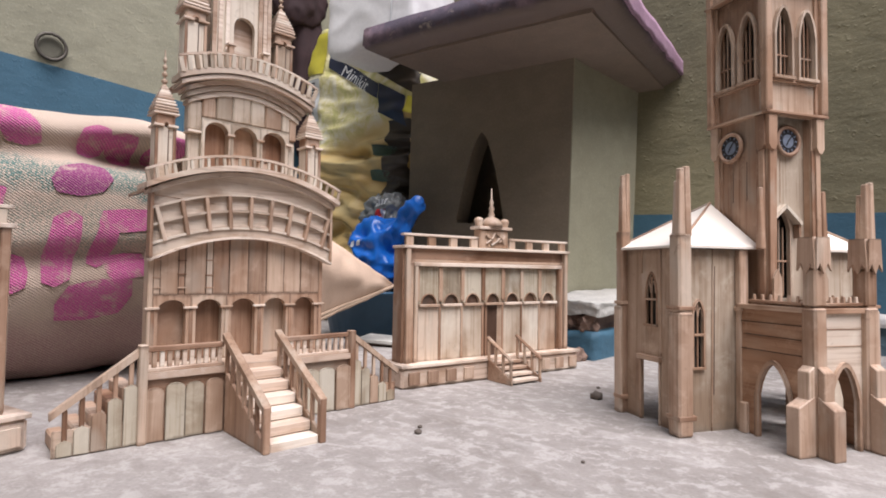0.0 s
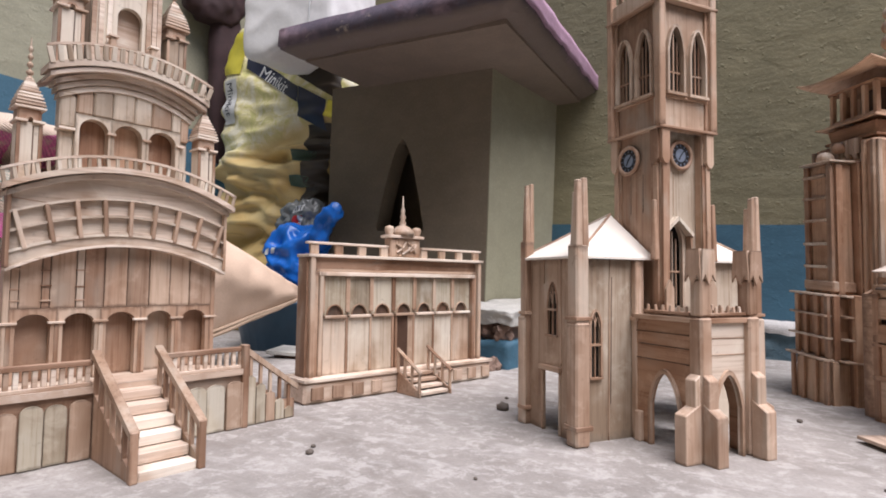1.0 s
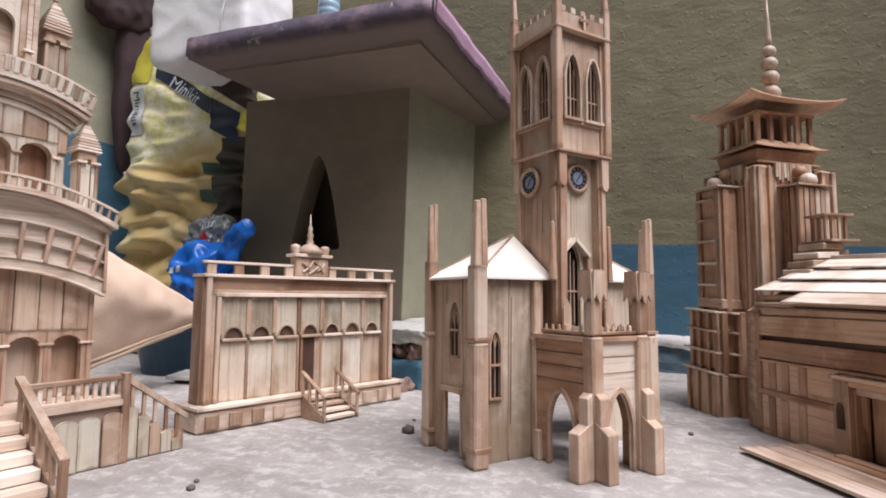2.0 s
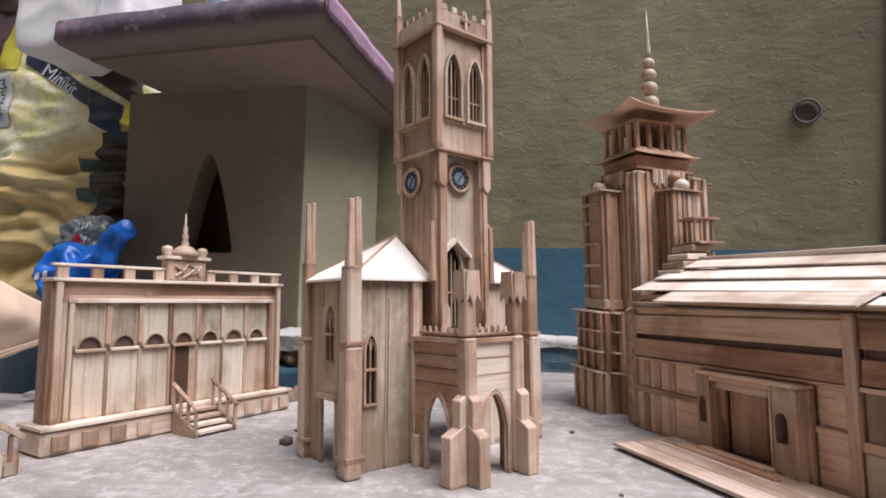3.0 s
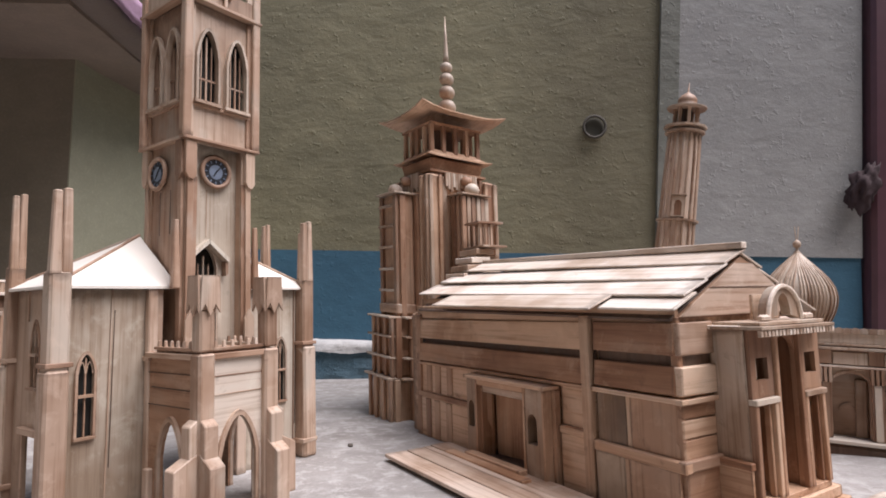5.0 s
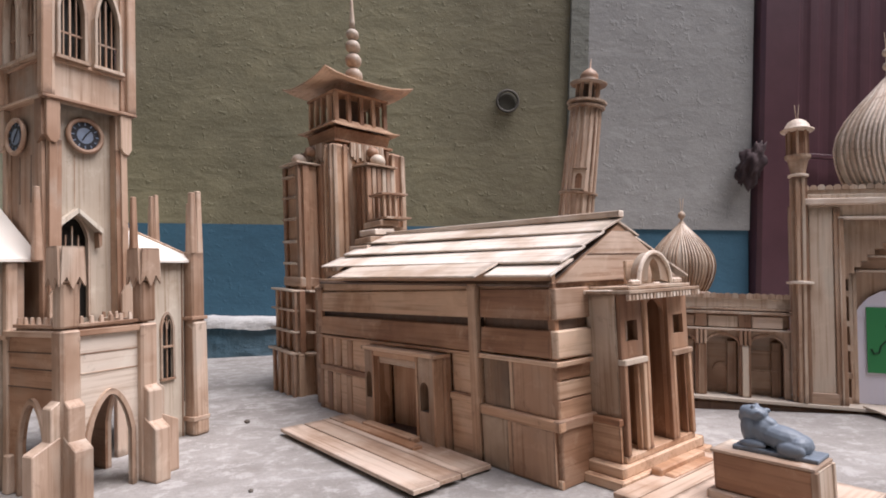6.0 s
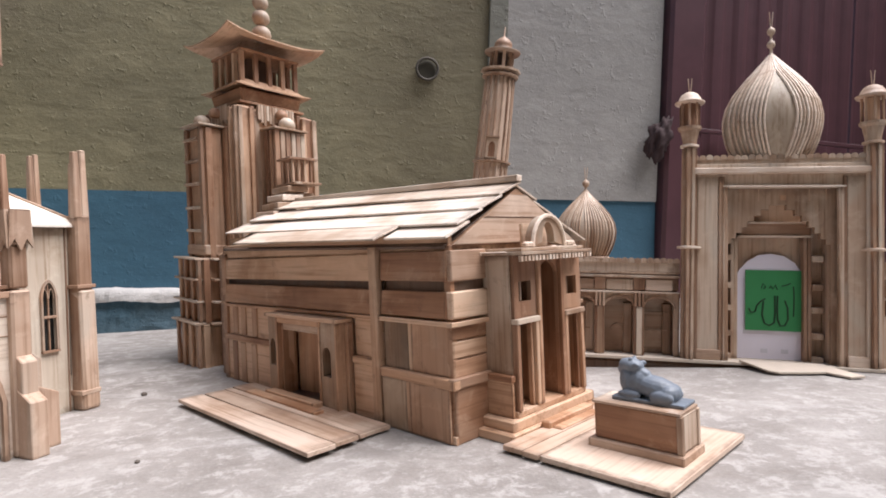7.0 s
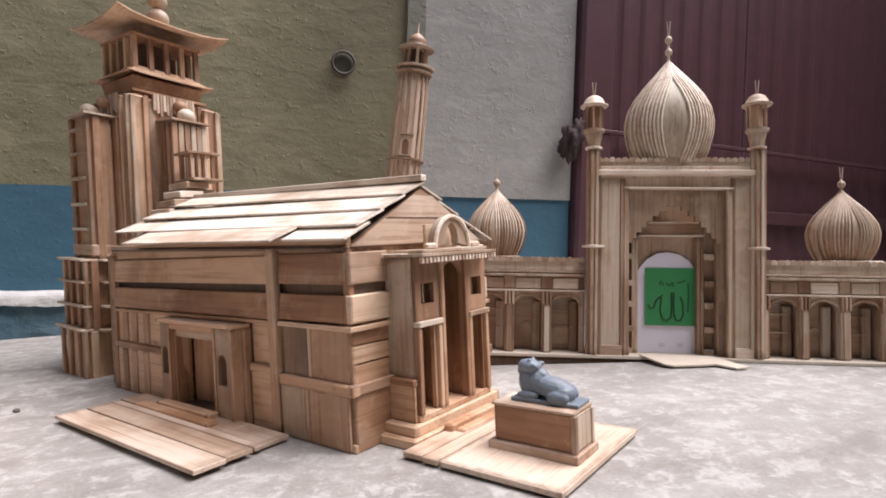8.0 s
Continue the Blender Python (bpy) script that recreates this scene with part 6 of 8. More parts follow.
for i in range(PN):
    a, b = px0 + i * pw, px0 + (i + 1) * pw
    m = (a + b) / 2
    bm = bmesh.new()
    aw = pw * 0.62
    sheet(bm, arch_quads(a, b, 0.184, 0.271, m, aw, 0.0, 0.1842, 0.206), 0.006, front(LY))
    up = part("arched_panel", bm, GRZ, library)
    bm = bmesh.new()
    arch_rim(bm, m, aw * 0.98, 0.1845, 0.206, "round", 0.002, -0.003, front(LY))
    part("arch_rim", bm, WZ, up)
    # dark sheet painted as the shade under the arch
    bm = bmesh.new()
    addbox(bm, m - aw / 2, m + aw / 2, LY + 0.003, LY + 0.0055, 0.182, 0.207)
    part("arch_shade", bm, DARKW, up, "dark sheet painted as the arch's shade")
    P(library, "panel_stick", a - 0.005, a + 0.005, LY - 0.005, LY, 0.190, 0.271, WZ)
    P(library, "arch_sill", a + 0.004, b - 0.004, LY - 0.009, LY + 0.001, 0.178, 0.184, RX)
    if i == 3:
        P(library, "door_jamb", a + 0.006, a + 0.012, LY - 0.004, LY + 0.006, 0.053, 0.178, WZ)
        # dark sheet painted as the shade of the open doorway
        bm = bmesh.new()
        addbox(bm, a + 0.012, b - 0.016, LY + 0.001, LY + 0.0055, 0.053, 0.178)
        part("door_recess", bm, DARKW, library, "dark sheet painted as the shade of an open doorway")
        P(library, "door_panel", b - 0.018, b - 0.003, LY - 0.001, LY + 0.006, 0.053, 0.178, PZ)
    else:
        P(library, "wall_panel", a + 0.003, b - 0.003, LY, LY + 0.006, 0.053, 0.178, CHW if i % 3 else PZ)
    P(library, "panel_stick", a - 0.003, a + 0.003, LY - 0.002, LY + 0.006, 0.053, 0.178, WZ)
for x0, x1, d in ((LX0, LX0 + 0.012, 0.012), (LX0 + 0.014, LX0 + 0.022, 0.006), (LX0 + 0.023, LX0 + 0.032, 0.010), (LX1 - 0.012, LX1, 0.012), (LX1 - 0.022, LX1 - 0.014, 0.006), (LX1 - 0.032, LX1 - 0.023, 0.010)):
    P(library, "corner_stick", x0, x1, LY - d, LY + 0.006, 0.053, 0.316 if d > 0.011 else 0.280, WZ)
for s in (LX0 - 0.002, LX1 + 0.002):
    P(library, "side_wall", s - 0.003, s + 0.003, LY, LY + 0.040, 0.053, 0.318, WZ)
P(library, "head_rail", LX0 + 0.022, LX1 - 0.022, LY - 0.012, LY + 0.004, 0.271, 0.280, RX)
P(library, "head_rail", LX0 + 0.014, LX1 - 0.014, LY - 0.005, LY + 0.006, 0.281, 0.287, WX)
P(library, "frieze", LX0 + 0.012, LX1 - 0.012, LY - 0.002, LY + 0.006, 0.287, 0.312, WX)
P(library, "cornice", LX0 - 0.006, LX1 + 0.006, LY - 0.014, LY + 0.044, 0.3125, 0.319, RX)
for i in range(9):
    x = LX0 + 0.012 + i * (LX1 - LX0 - 0.024) / 8
    if abs(x - 0.2765) < 0.03:
        continue
    P(library, "parapet_block", x - 0.010, x + 0.010, LY - 0.004, LY + 0.006, 0.319, 0.341, PZ)
P(library, "parapet_rail", LX0 - 0.006, 0.226, LY - 0.006, LY + 0.008, 0.341, 0.346, RX)
P(library, "parapet_rail", 0.327, LX1 + 0.006, LY - 0.006, LY + 0.008, 0.341, 0.346, RX)
ex = 0.2765
P(library, "crest_block", ex - 0.046, ex + 0.046, LY - 0.006, LY + 0.022, 0.319, 0.366, WZ)
for k, (x0, z0, x1, z1) in enumerate(((-0.028, 0.330, 0.0, 0.358), (-0.012, 0.326, 0.022, 0.352), (0.030, 0.330, 0.002, 0.358), (-0.030, 0.352, -0.010, 0.334), (0.012, 0.334, 0.030, 0.352), (-0.006, 0.330, 0.010, 0.345))):
    bm = bmesh.new()
    tube(bm, [(ex + x0, LY - 0.008, z0), (ex + (x0 + x1) / 2 + 0.004, LY - 0.010, (z0 + z1) / 2), (ex + x1, LY - 0.008, z1)], 0.003, 6)
    part("carved_scroll", bm, PZ, library)
P(library, "crest_top", ex - 0.054, ex + 0.054, LY - 0.012, LY + 0.026, 0.366, 0.373, RX)
for s in (-1, 1):
    bm = bmesh.new()
    lathe(bm, [(0.012, 0.373), (0.009, 0.378), (0.012, 0.386), (0.010, 0.394), (0.0, 0.397)], 10, (ex + s * 0.042, LY + 0.006))
    part("urn", bm, PZ, library, smooth=True)
bm = bmesh.new()
lathe(bm, [(0.030, 0.373), (0.028, 0.384), (0.018, 0.394), (0.007, 0.400), (0.009, 0.405), (0.005, 0.412), (0.008, 0.420), (0.004, 0.428), (0.006, 0.436), (0.0025, 0.445), (0.001, 0.472)], 14, (ex, LY + 0.008))
part("crest_finial", bm, PZ, library, smooth=True)
# stair
sx0, sx1 = 0.240, 0.332
for i in range(4):
    z = 0.046 - i * 0.0115
    y1 = -0.002 - i * 0.020
    P(library, "tread", sx0 + 0.006, sx1 - 0.006, y1 - 0.022, y1, z - 0.007, z, RX, jit=0.6)
for x in (sx0, sx1):
    bm = bmesh.new()
    solid(bm, [(0.0, 0.0), (-0.086, 0.0), (-0.086, 0.010), (0.0, 0.052)], 0.004, side(x - 0.002))
    part("stringer", bm, WX, library)
    for y, zz in ((-0.082, 0.008), (-0.055, 0.02), (-0.028, 0.033), (-0.002, 0.046)):
        P(library, "rail_post", x - 0.003, x + 0.003, y - 0.003, y + 0.003, zz, zz + 0.048, WZ)
    bm = bmesh.new()
    tube(bm, [(x, -0.088, 0.054), (x, 0.002, 0.102)], 0.0042, 6)
    part("hand_rail", bm, WX, library)
copy_thing(library, FL @ pose(-0.8495, -0.3275, 0, 0, 0, 100))

# --- the many-spired temple with curved cornices ---
palace = model("spired_temple_model", "two-storey spired temple model with curved cornices and front stair", -0.86, 0.34, 83)


def arc_band(par, name, x0, x1, y, zl, zm, h, depth, mat, n=20, overx=0.0):
    """A board bent upwards in the middle, as wide as the front."""
    bm = bmesh.new()
    pts = []
    for i in range(n + 1):
        s = -1 + 2 * i / n
        pts.append((x0 + (x1 - x0) * i / n, zl + (zm - zl) * (1 - s * s)))
    sheet(bm, [((a[0], a[1]), (b[0], b[1]), (b[0], b[1] + h), (a[0], a[1] + h)) for a, b in zip(pts, pts[1:])], depth, front(y))
    return part(name, bm, mat, par)


def arc_z(x, x0, x1, zl, zm):
    s = -1 + 2 * (x - x0) / (x1 - x0)
    return zl + (zm - zl) * (1 - s * s)


def wall_box(name, x0, x1, y0, y1, z0, z1, inset, mat):
    """A body whose sides draw in towards the back."""
    bm = bmesh.new()
    solid(bm, [(x0, y0), (x1, y0), (x1 - inset, y1), (x0 + inset, y1)], z1 - z0, lambda u, d, w: (u, w, z0 + d))
    return part(name, bm, mat, palace)


# platform
wall_box("platform", 0.0, 0.36, 0.004, 0.25, 0.0, 0.094, 0.085, WX)
wall_box("platform_top", -0.004, 0.364, -0.003, 0.253, 0.0942, 0.104, 0.085, RX)
for x0, x1 in ((0.002, 0.118), (0.222, 0.358)):
    n = 4
    w = (x1 - x0) / n
    for i in range(n):
        bm = bmesh.new()
        a, b = x0 + i * w + 0.001, x0 + (i + 1) * w - 0.001
        m, h = (a + b) / 2, 0.083 + rnd.uniform(-0.003, 0.003)
        pts = [(a, 0.002), (b, 0.002), (b, h - 0.008)] + [(m + (b - a) / 2 * math.cos(t * math.pi / 6), h - 0.008 + 0.009 * math.sin(t * math.pi / 6)) for t in range(1, 6)] + [(a, h - 0.008)]
        solid(bm, pts, 0.004, front(0.0 - 0.0035 * (i % 2)))
        part("round_top_stick", bm, PZ if i % 3 == 0 else GRZ, palace)
    P(palace, "rail_top", x0 - 0.004, x1 + 0.002, 0.004, 0.014, 0.134, 0.142, WX)
    P(palace, "rail_foot", x0 - 0.004, x1 + 0.002, 0.004, 0.014, 0.104, 0.110, RX)
    n = 11
    for i in range(n):
        x = x0 + 0.004 + i * (x1 - x0 - 0.008) / (n - 1)
        P(palace, "baluster", x - 0.0032, x + 0.0032, 0.006, 0.012, 0.110, 0.134, RX, jit=1.2)
P(palace, "corner_post", -0.006, 0.006, -0.004, 0.012, 0.0, 0.146, WZ)
P(palace, "corner_post", 0.354, 0.366, -0.004, 0.012, 0.0, 0.146, WZ)
# front stair, flaring a little
for i in range(6):
    z = 0.096 - i * 0.0165
    y1 = 0.0 - i * 0.0250
    P(palace, "tread", 0.128, 0.206, y1 - 0.0265, y1, z - 0.0165, z, RX, jit=0.3)
for x in (0.122, 0.211):
    bm = bmesh.new()
    solid(bm, [(0.0, 0.0), (-0.151, 0.0), (-0.151, 0.012), (0.0, 0.096)], 0.005, side(x - 0.0025))
    part("stringer", bm, WZ, palace)
    for i in range(7):
        y = -0.004 - i * 0.0235
        z = 0.094 - i * 0.0135
        P(palace, "rail_post", x - 0.003, x + 0.003, y - 0.003, y + 0.003, z - 0.004, z + 0.05, WZ)
    bm = bmesh.new()
    solid(bm, [(0.004, 0.146), (-0.155, 0.056), (-0.155, 0.066), (0.004, 0.156)], 0.012, side(x - 0.006))
    part("hand_rail", bm, PZ, palace)
    P(palace, "newel", x - 0.005, x + 0.005, -0.157, -0.146, 0.0, 0.066, WZ)
# side stairs left and right
for x0, sg in ((0.0, -1), (0.36, 1)):
    for i in range(5):
        a, b = x0 + sg * (0.004 + i * 0.020), x0 + sg * (0.024 + i * 0.020)
        P(palace, "side_tread", min(a, b), max(a, b), 0.012, 0.10, 0.0, 0.086 - i * 0.016, WX)
        bm = bmesh.new()
        m, h = (a + b) / 2, 0.090 - i * 0.0165
        solid(bm, [(m - 0.009, 0.002), (m + 0.009, 0.002), (m + 0.009, h - 0.006), (m, h), (m - 0.009, h - 0.006)], 0.004, front(0.003))
        part("round_top_stick", bm, PZ if i % 3 == 2 else GRZ, palace)
        P(palace, "rail_post", m - 0.003, m + 0.003, 0.004, 0.010, 0.086 - i * 0.016, 0.128 - i * 0.016, WZ)
    bm = bmesh.new()
    solid(bm, [(x0, 0.132), (x0 + sg * 0.112, 0.052), (x0 + sg * 0.112, 0.062), (x0, 0.144)], 0.012, front(0.001))
    part("hand_rail", bm, PZ, palace)
    P(palace, "side_stringer", min(x0, x0 + sg * 0.108), max(x0, x0 + sg * 0.108), 0.007, 0.012, 0.0, 0.036, WX)

# lower storey: arcade, boarded wall, curved cornice with its lattice
BX0_, BX1_, BY = 0.022, 0.338, 0.080
CX0, CX1, CY = 0.020, 0.346, 0.062


wall_box("lower_body", BX0_ + 0.004, BX1_ - 0.004, BY + 0.026, BY + 0.16, 0.104, 0.40, 0.05, WZ)
n = 5
w = (BX1_ - BX0_ - 0.016) / n
for i in range(n):
    a, b = BX0_ + 0.008 + i * w, BX0_ + 0.008 + (i + 1) * w
    m = (a + b) / 2
    bm = bmesh.new()
    sheet(bm, arch_quads(a, b, 0.104, 0.215, m, w - 0.016, 0.104, 0.190, 0.207), 0.014, front(BY))
    part("arcade_bay", bm, WZ, palace)
    P(palace, "arcade_back", a + 0.002, b - 0.002, BY + 0.0235, BY + 0.0258, 0.104, 0.214, WZ)
    P(palace, "capital", a - 0.012, a + 0.010, BY - 0.004, BY + 0.004, 0.192, 0.1955, RX)
    P(palace, "column_stick", a - 0.003, a + 0.003, BY - 0.002, BY + 0.002, 0.104, 0.190, WZ)
P(palace, "capital", BX1_ - 0.020, BX1_ + 0.003, BY - 0.004, BY + 0.004, 0.192, 0.1955, RX)
for x0, x1 in ((BX0_, BX0_ + 0.0078), (BX1_ - 0.0078, BX1_)):
    P(palace, "corner_stick", x0, x1, BY - 0.001, BY + 0.026, 0.104, 0.290, WZ)
cuts = [0.0]
while cuts[-1] < 0.95:
    cuts.append(cuts[-1] + rnd.choice((0.035, 0.095, 0.115, 0.12)))
cuts[-1] = 1.0
for k, (a, b) in enumerate(zip(cuts, cuts[1:])):
    xa, xb = BX0_ + 0.008 + a * (BX1_ - BX0_ - 0.016), BX0_ + 0.008 + b * (BX1_ - BX0_ - 0.016)
    d = rnd.uniform(0.0, 0.002)
    za, zb = (arc_z(x, CX0, CX1, 0.280, 0.322) for x in (xa, xb))
    bm = bmesh.new()
    solid(bm, [(xa + 0.0006, 0.2155), (xb - 0.0006, 0.2155), (xb - 0.0006, zb), ((xa + xb) / 2, (za + zb) / 2 + 0.001), (xa + 0.0006, za)], 0.012 - d, front(BY + d))
    part("upper_board", bm, CWZ if k % 3 == 1 else WZ, palace)
    if b - a < 0.05:
        for j in range(3):
            z = 0.226 + j * rnd.uniform(0.016, 0.024)
            P(palace, "ladder_bar", xa - 0.002, xb + 0.002, BY - 0.0008, BY + d + 0.001, z, z + 0.0022, WZ)
arc_band(palace, "curved_wall", CX0 + 0.002, CX1 - 0.002, CY + 0.010, 0.276, 0.318, 0.118, 0.008, CHX)
arc_band(palace, "curved_moulding", CX0 - 0.001, CX1 + 0.001, CY - 0.002, 0.270, 0.313, 0.004, 0.020, RX)
arc_band(palace, "curved_moulding", CX0, CX1, CY + 0.003, 0.274, 0.317, 0.020, 0.007, CHX)
for k, zz in enumerate((0.292, 0.322, 0.350)):
    arc_band(palace, "lattice_rail", CX0 + 0.001, CX1 - 0.001, CY + 0.001 - 0.001 * (k != 1), zz + 0.004, zz + 0.038, 0.0040, 0.009, CHX)
for i in range(9):
    x = CX0 + 0.014 + i * (CX1 - CX0 - 0.028) / 8
    z = arc_z(x, CX0, CX1, 0.296, 0.330)
    s = -1 + 2 * (x - CX0) / (CX1 - CX0)
    P(palace, "lattice_post", x - 0.003, x + 0.003, CY - 0.002, CY + 0.009, z, z + 0.058, CWZ, rot=(0, 16 * s, 0))
for s in (CX0 - 0.002, CX1 - 0.003):
    P(palace, "end_stick", s, s + 0.005, CY, CY + 0.020, 0.276, 0.392, WZ)
P(palace, "wall_seam", CX0 + 0.004, CX0 + 0.100, CY + 0.0092, CY + 0.011, 0.374, 0.3752, WX, rot=(0, 4, 0))
arc_band(palace, "curved_cornice", CX0 - 0.004, CX1 + 0.004, CY - 0.004, 0.378, 0.422, 0.008, 0.04, CHX)
arc_band(palace, "curved_cornice", CX0 - 0.012, CX1 + 0.010, CY - 0.014, 0.386, 0.431, 0.009, 0.06, RX)
arc_band(palace, "curved_rail", CX0 - 0.014, CX1 + 0.012, CY - 0.013, 0.413, 0.454, 0.004, 0.006, RX)
for i in range(27):
    x = CX0 - 0.010 + i * (CX1 - CX0 + 0.018) / 26
    z = arc_z(x, CX0 - 0.012, CX1 + 0.010, 0.394, 0.438)
    P(palace, "rail_stick", x - 0.0024, x + 0.0024, CY - 0.012, CY - 0.007, z, z + 0.019, CHW, rot=(0, 10 * (2 * i / 26 - 1), 0), jit=3)
bm = bmesh.new()
pts = [(CX0 + (CX1 - CX0) * i / 14, arc_z(CX0 + (CX1 - CX0) * i / 14, CX0, CX1, 0.386, 0.424)) for i in range(15)]
sheet(bm, [(a, b, (b[0], b[1] + 0.006), (a[0], a[1] + 0.006)) for a, b in zip(pts, pts[1:])], 0.11, front(CY + 0.046))
part("lower_roof", bm, WX, palace)


def spire(cx, cy, z0, s, tall, bulge=1.0):
    """A square turret with an arched front, a pyramid of stacked flat rings and a beaded tip."""
    h = 0.0185 * s
    P(palace, "turret", cx - h, cx + h, cy - h, cy + h, z0, z0 + tall, CHW)
    for dx in (-0.0165, 0.0165):
        P(palace, "turret_post", cx + dx * s - 0.0025, cx + dx * s + 0.0025, cy - h - 0.003, cy - h, z0, z0 + tall - 0.004, WZ)
    P(palace, "turret_seam", cx + 0.004, cx + 0.0056, cy - h - 0.0012, cy - h, z0, z0 + tall - 0.006, DARKW)
    for dx in (-0.013, 0.013):
        P(palace, "turret_eave", cx + dx * s - 0.0095 * s, cx + dx * s + 0.0095 * s, cy - h - 0.006, cy + h, z0 + tall - 0.002, z0 + tall + 0.002, RX)
    P(palace, "turret_neck", cx - h * 0.98, cx + h * 0.98, cy - h * 0.98, cy + h * 0.98, z0 + tall + 0.002, z0 + tall + 0.020, WZ)
    bm = bmesh.new()
    arch_rim(bm, cx, 0.010 * s, z0 + tall - 0.002, z0 + tall + 0.006, "round", 0.0035, -0.004, front(cy - h))
    part("turret_arch", bm, WX, palace)
    nr = 9
    zb = z0 + tall + 0.020
    for i in range(nr):
        t = i / nr
        r = 0.0240 * s * (1 - t * 0.80) * (1 + 0.16 * bulge * math.sin(math.pi * t))
        za = zb + 0.058 * s * t
        P(palace, "spire_ring", cx - r, cx + r, cy - r, cy + r, za, za + 0.0036 * s, RX, jit=0.8)
        P(palace, "spire_core", cx - r * 0.80, cx + r * 0.80, cy - r * 0.80, cy + r * 0.80, za + 0.0034 * s, za + 0.0068 * s, CHX, jit=0.5)
    zt = zb + 0.060 * s
    prof = [(0.006, zt - 0.002), (0.002, zt + 0.004)]
    for k in range(4):
        z = zt + 0.008 + k * 0.0125
        r = 0.0052 - 0.0007 * k
        prof += [(0.0016, z - 0.005), (r, z - 0.001), (r, z + 0.002), (0.0016, z + 0.005)]
    bm = bmesh.new()
    lathe(bm, prof + [(0.0008, zt + 0.064)], 9, (cx, cy))
    part("beaded_tip", bm, PZ, palace)


spire(0.049, 0.125, 0.405, 0.86, 0.096)
spire(0.327, 0.125, 0.402, 0.86, 0.104)
# upper storey
UX0, UX1, UY = 0.094, 0.306, 0.140
wall_box("upper_body", UX0 + 0.004, UX1 - 0.004, UY + 0.026, UY + 0.11, 0.40, 0.62, 0.035, WZ)
bays = ((0.118, 0.172, 0.146, 0.044), (0.172, 0.230, 0.200, 0.046), (0.230, 0.290, 0.258, 0.048))
for i, (a, b, m, aw) in enumerate(bays):
    bm = bmesh.new()
    sheet(bm, arch_quads(a, b, 0.415, 0.536, m, aw, 0.415, 0.510, 0.531), 0.020, front(UY))
    part("upper_bay", bm, CHW, palace)
    P(palace, "bay_back", a, b, UY + 0.0235, UY + 0.0258, 0.415, 0.537, REDZ)
    P(palace, "capital", b - 0.007, b + 0.007, UY - 0.004, UY + 0.006, 0.508, 0.512, RX)
    if i < 2:
        P(palace, "half_column", b - 0.010, b + 0.010, UY - 0.016, UY - 0.002, 0.415, 0.466, CWZ)
        P(palace, "column_cap", b - 0.016, b + 0.013, UY - 0.019, UY - 0.001, 0.466, 0.4695, RX)
P(palace, "side_panel", 0.098, 0.1178, UY + 0.010, UY + 0.024, 0.415, 0.506, CHW)
P(palace, "side_lintel", 0.094, 0.1178, UY - 0.002, UY + 0.026, 0.506, 0.510, RX)
P(palace, "side_board", 0.0945, 0.1178, UY, UY + 0.026, 0.5102, 0.565, CHW)
P(palace, "side_panel", 0.2902, 0.305, UY + 0.006, UY + 0.024, 0.415, 0.520, CHW)
P(palace, "side_board", 0.2902, 0.305, UY, UY + 0.026, 0.5202, 0.565, WZ)
x = 0.1182
while x < 0.288:
    b = min(x + rnd.uniform(0.020, 0.036), 0.290)
    P(palace, "upper_board", x + 0.0004, b - 0.0004, UY - rnd.uniform(0.0, 0.0012), UY + 0.022, 0.5365, 0.600, CHW if rnd.random() < 0.6 else PZ)
    x = b
VX0, VX1, VY = UX0 - 0.014, UX1 + 0.014, UY - 0.020
arc_band(palace, "upper_moulding", UX0 - 0.002, UX1 + 0.002, UY - 0.004, 0.556, 0.586, 0.009, 0.030, CHX)
arc_band(palace, "upper_moulding", UX0 - 0.006, UX1 + 0.006, UY - 0.009, 0.565, 0.596, 0.009, 0.036, CHX)
arc_band(palace, "upper_moulding", UX0 - 0.010, UX1 + 0.010, UY - 0.015, 0.574, 0.606, 0.008, 0.042, CHX)
arc_band(palace, "upper_cornice", VX0 - 0.006, VX1 + 0.006, VY - 0.006, 0.582, 0.614, 0.007, 0.056, RX)
arc_band(palace, "upper_cornice", VX0 - 0.010, VX1 + 0.010, VY - 0.010, 0.5905, 0.6225, 0.011, 0.05, CHX)
arc_band(palace, "upper_rail", VX0 - 0.014, VX1 + 0.014, VY - 0.014, 0.626, 0.654, 0.004, 0.006, RX)
for i in range(21):
    x = VX0 - 0.008 + i * (VX1 - VX0 + 0.016) / 20
    z = arc_z(x, VX0 - 0.010, VX1 + 0.010, 0.600, 0.632)
    P(palace, "rail_stick", x - 0.0038, x + 0.0038, VY - 0.013, VY - 0.008, z, z + 0.025, CHW, rot=(8, 14 * (i / 10 - 1), 0), jit=3)
bm = bmesh.new()
pts = [(VX0 + (VX1 - VX0) * i / 12, arc_z(VX0 + (VX1 - VX0) * i / 12, VX0, VX1, 0.592, 0.620)) for i in range(13)]
sheet(bm, [(a, b, (b[0], b[1] + 0.005), (a[0], a[1] + 0.005)) for a, b in zip(pts, pts[1:])], 0.09, front(VY + 0.038))
part("upper_roof", bm, WX, palace)
spire(0.112, 0.190, 0.608, 1.05, 0.115)
spire(0.293, 0.200, 0.608, 1.0, 0.122)
# the central tower
KX, KY = 0.200, 0.172
bm = bmesh.new()
sheet(bm, arch_quads(KX - 0.056, KX + 0.056, 0.622, 0.83, KX + 0.005, 0.042, 0.622, 0.735, 0.757), 0.012, front(KY))
part("central_tower", bm, CHW, palace)
P(palace, "niche_back", KX - 0.020, KX + 0.030, KY + 0.018, KY + 0.021, 0.622, 0.765, RX)
bm = bmesh.new()
addbox(bm, KX - 0.054, KX + 0.054, KY + 0.022, KY + 0.07, 0.60, 0.83)
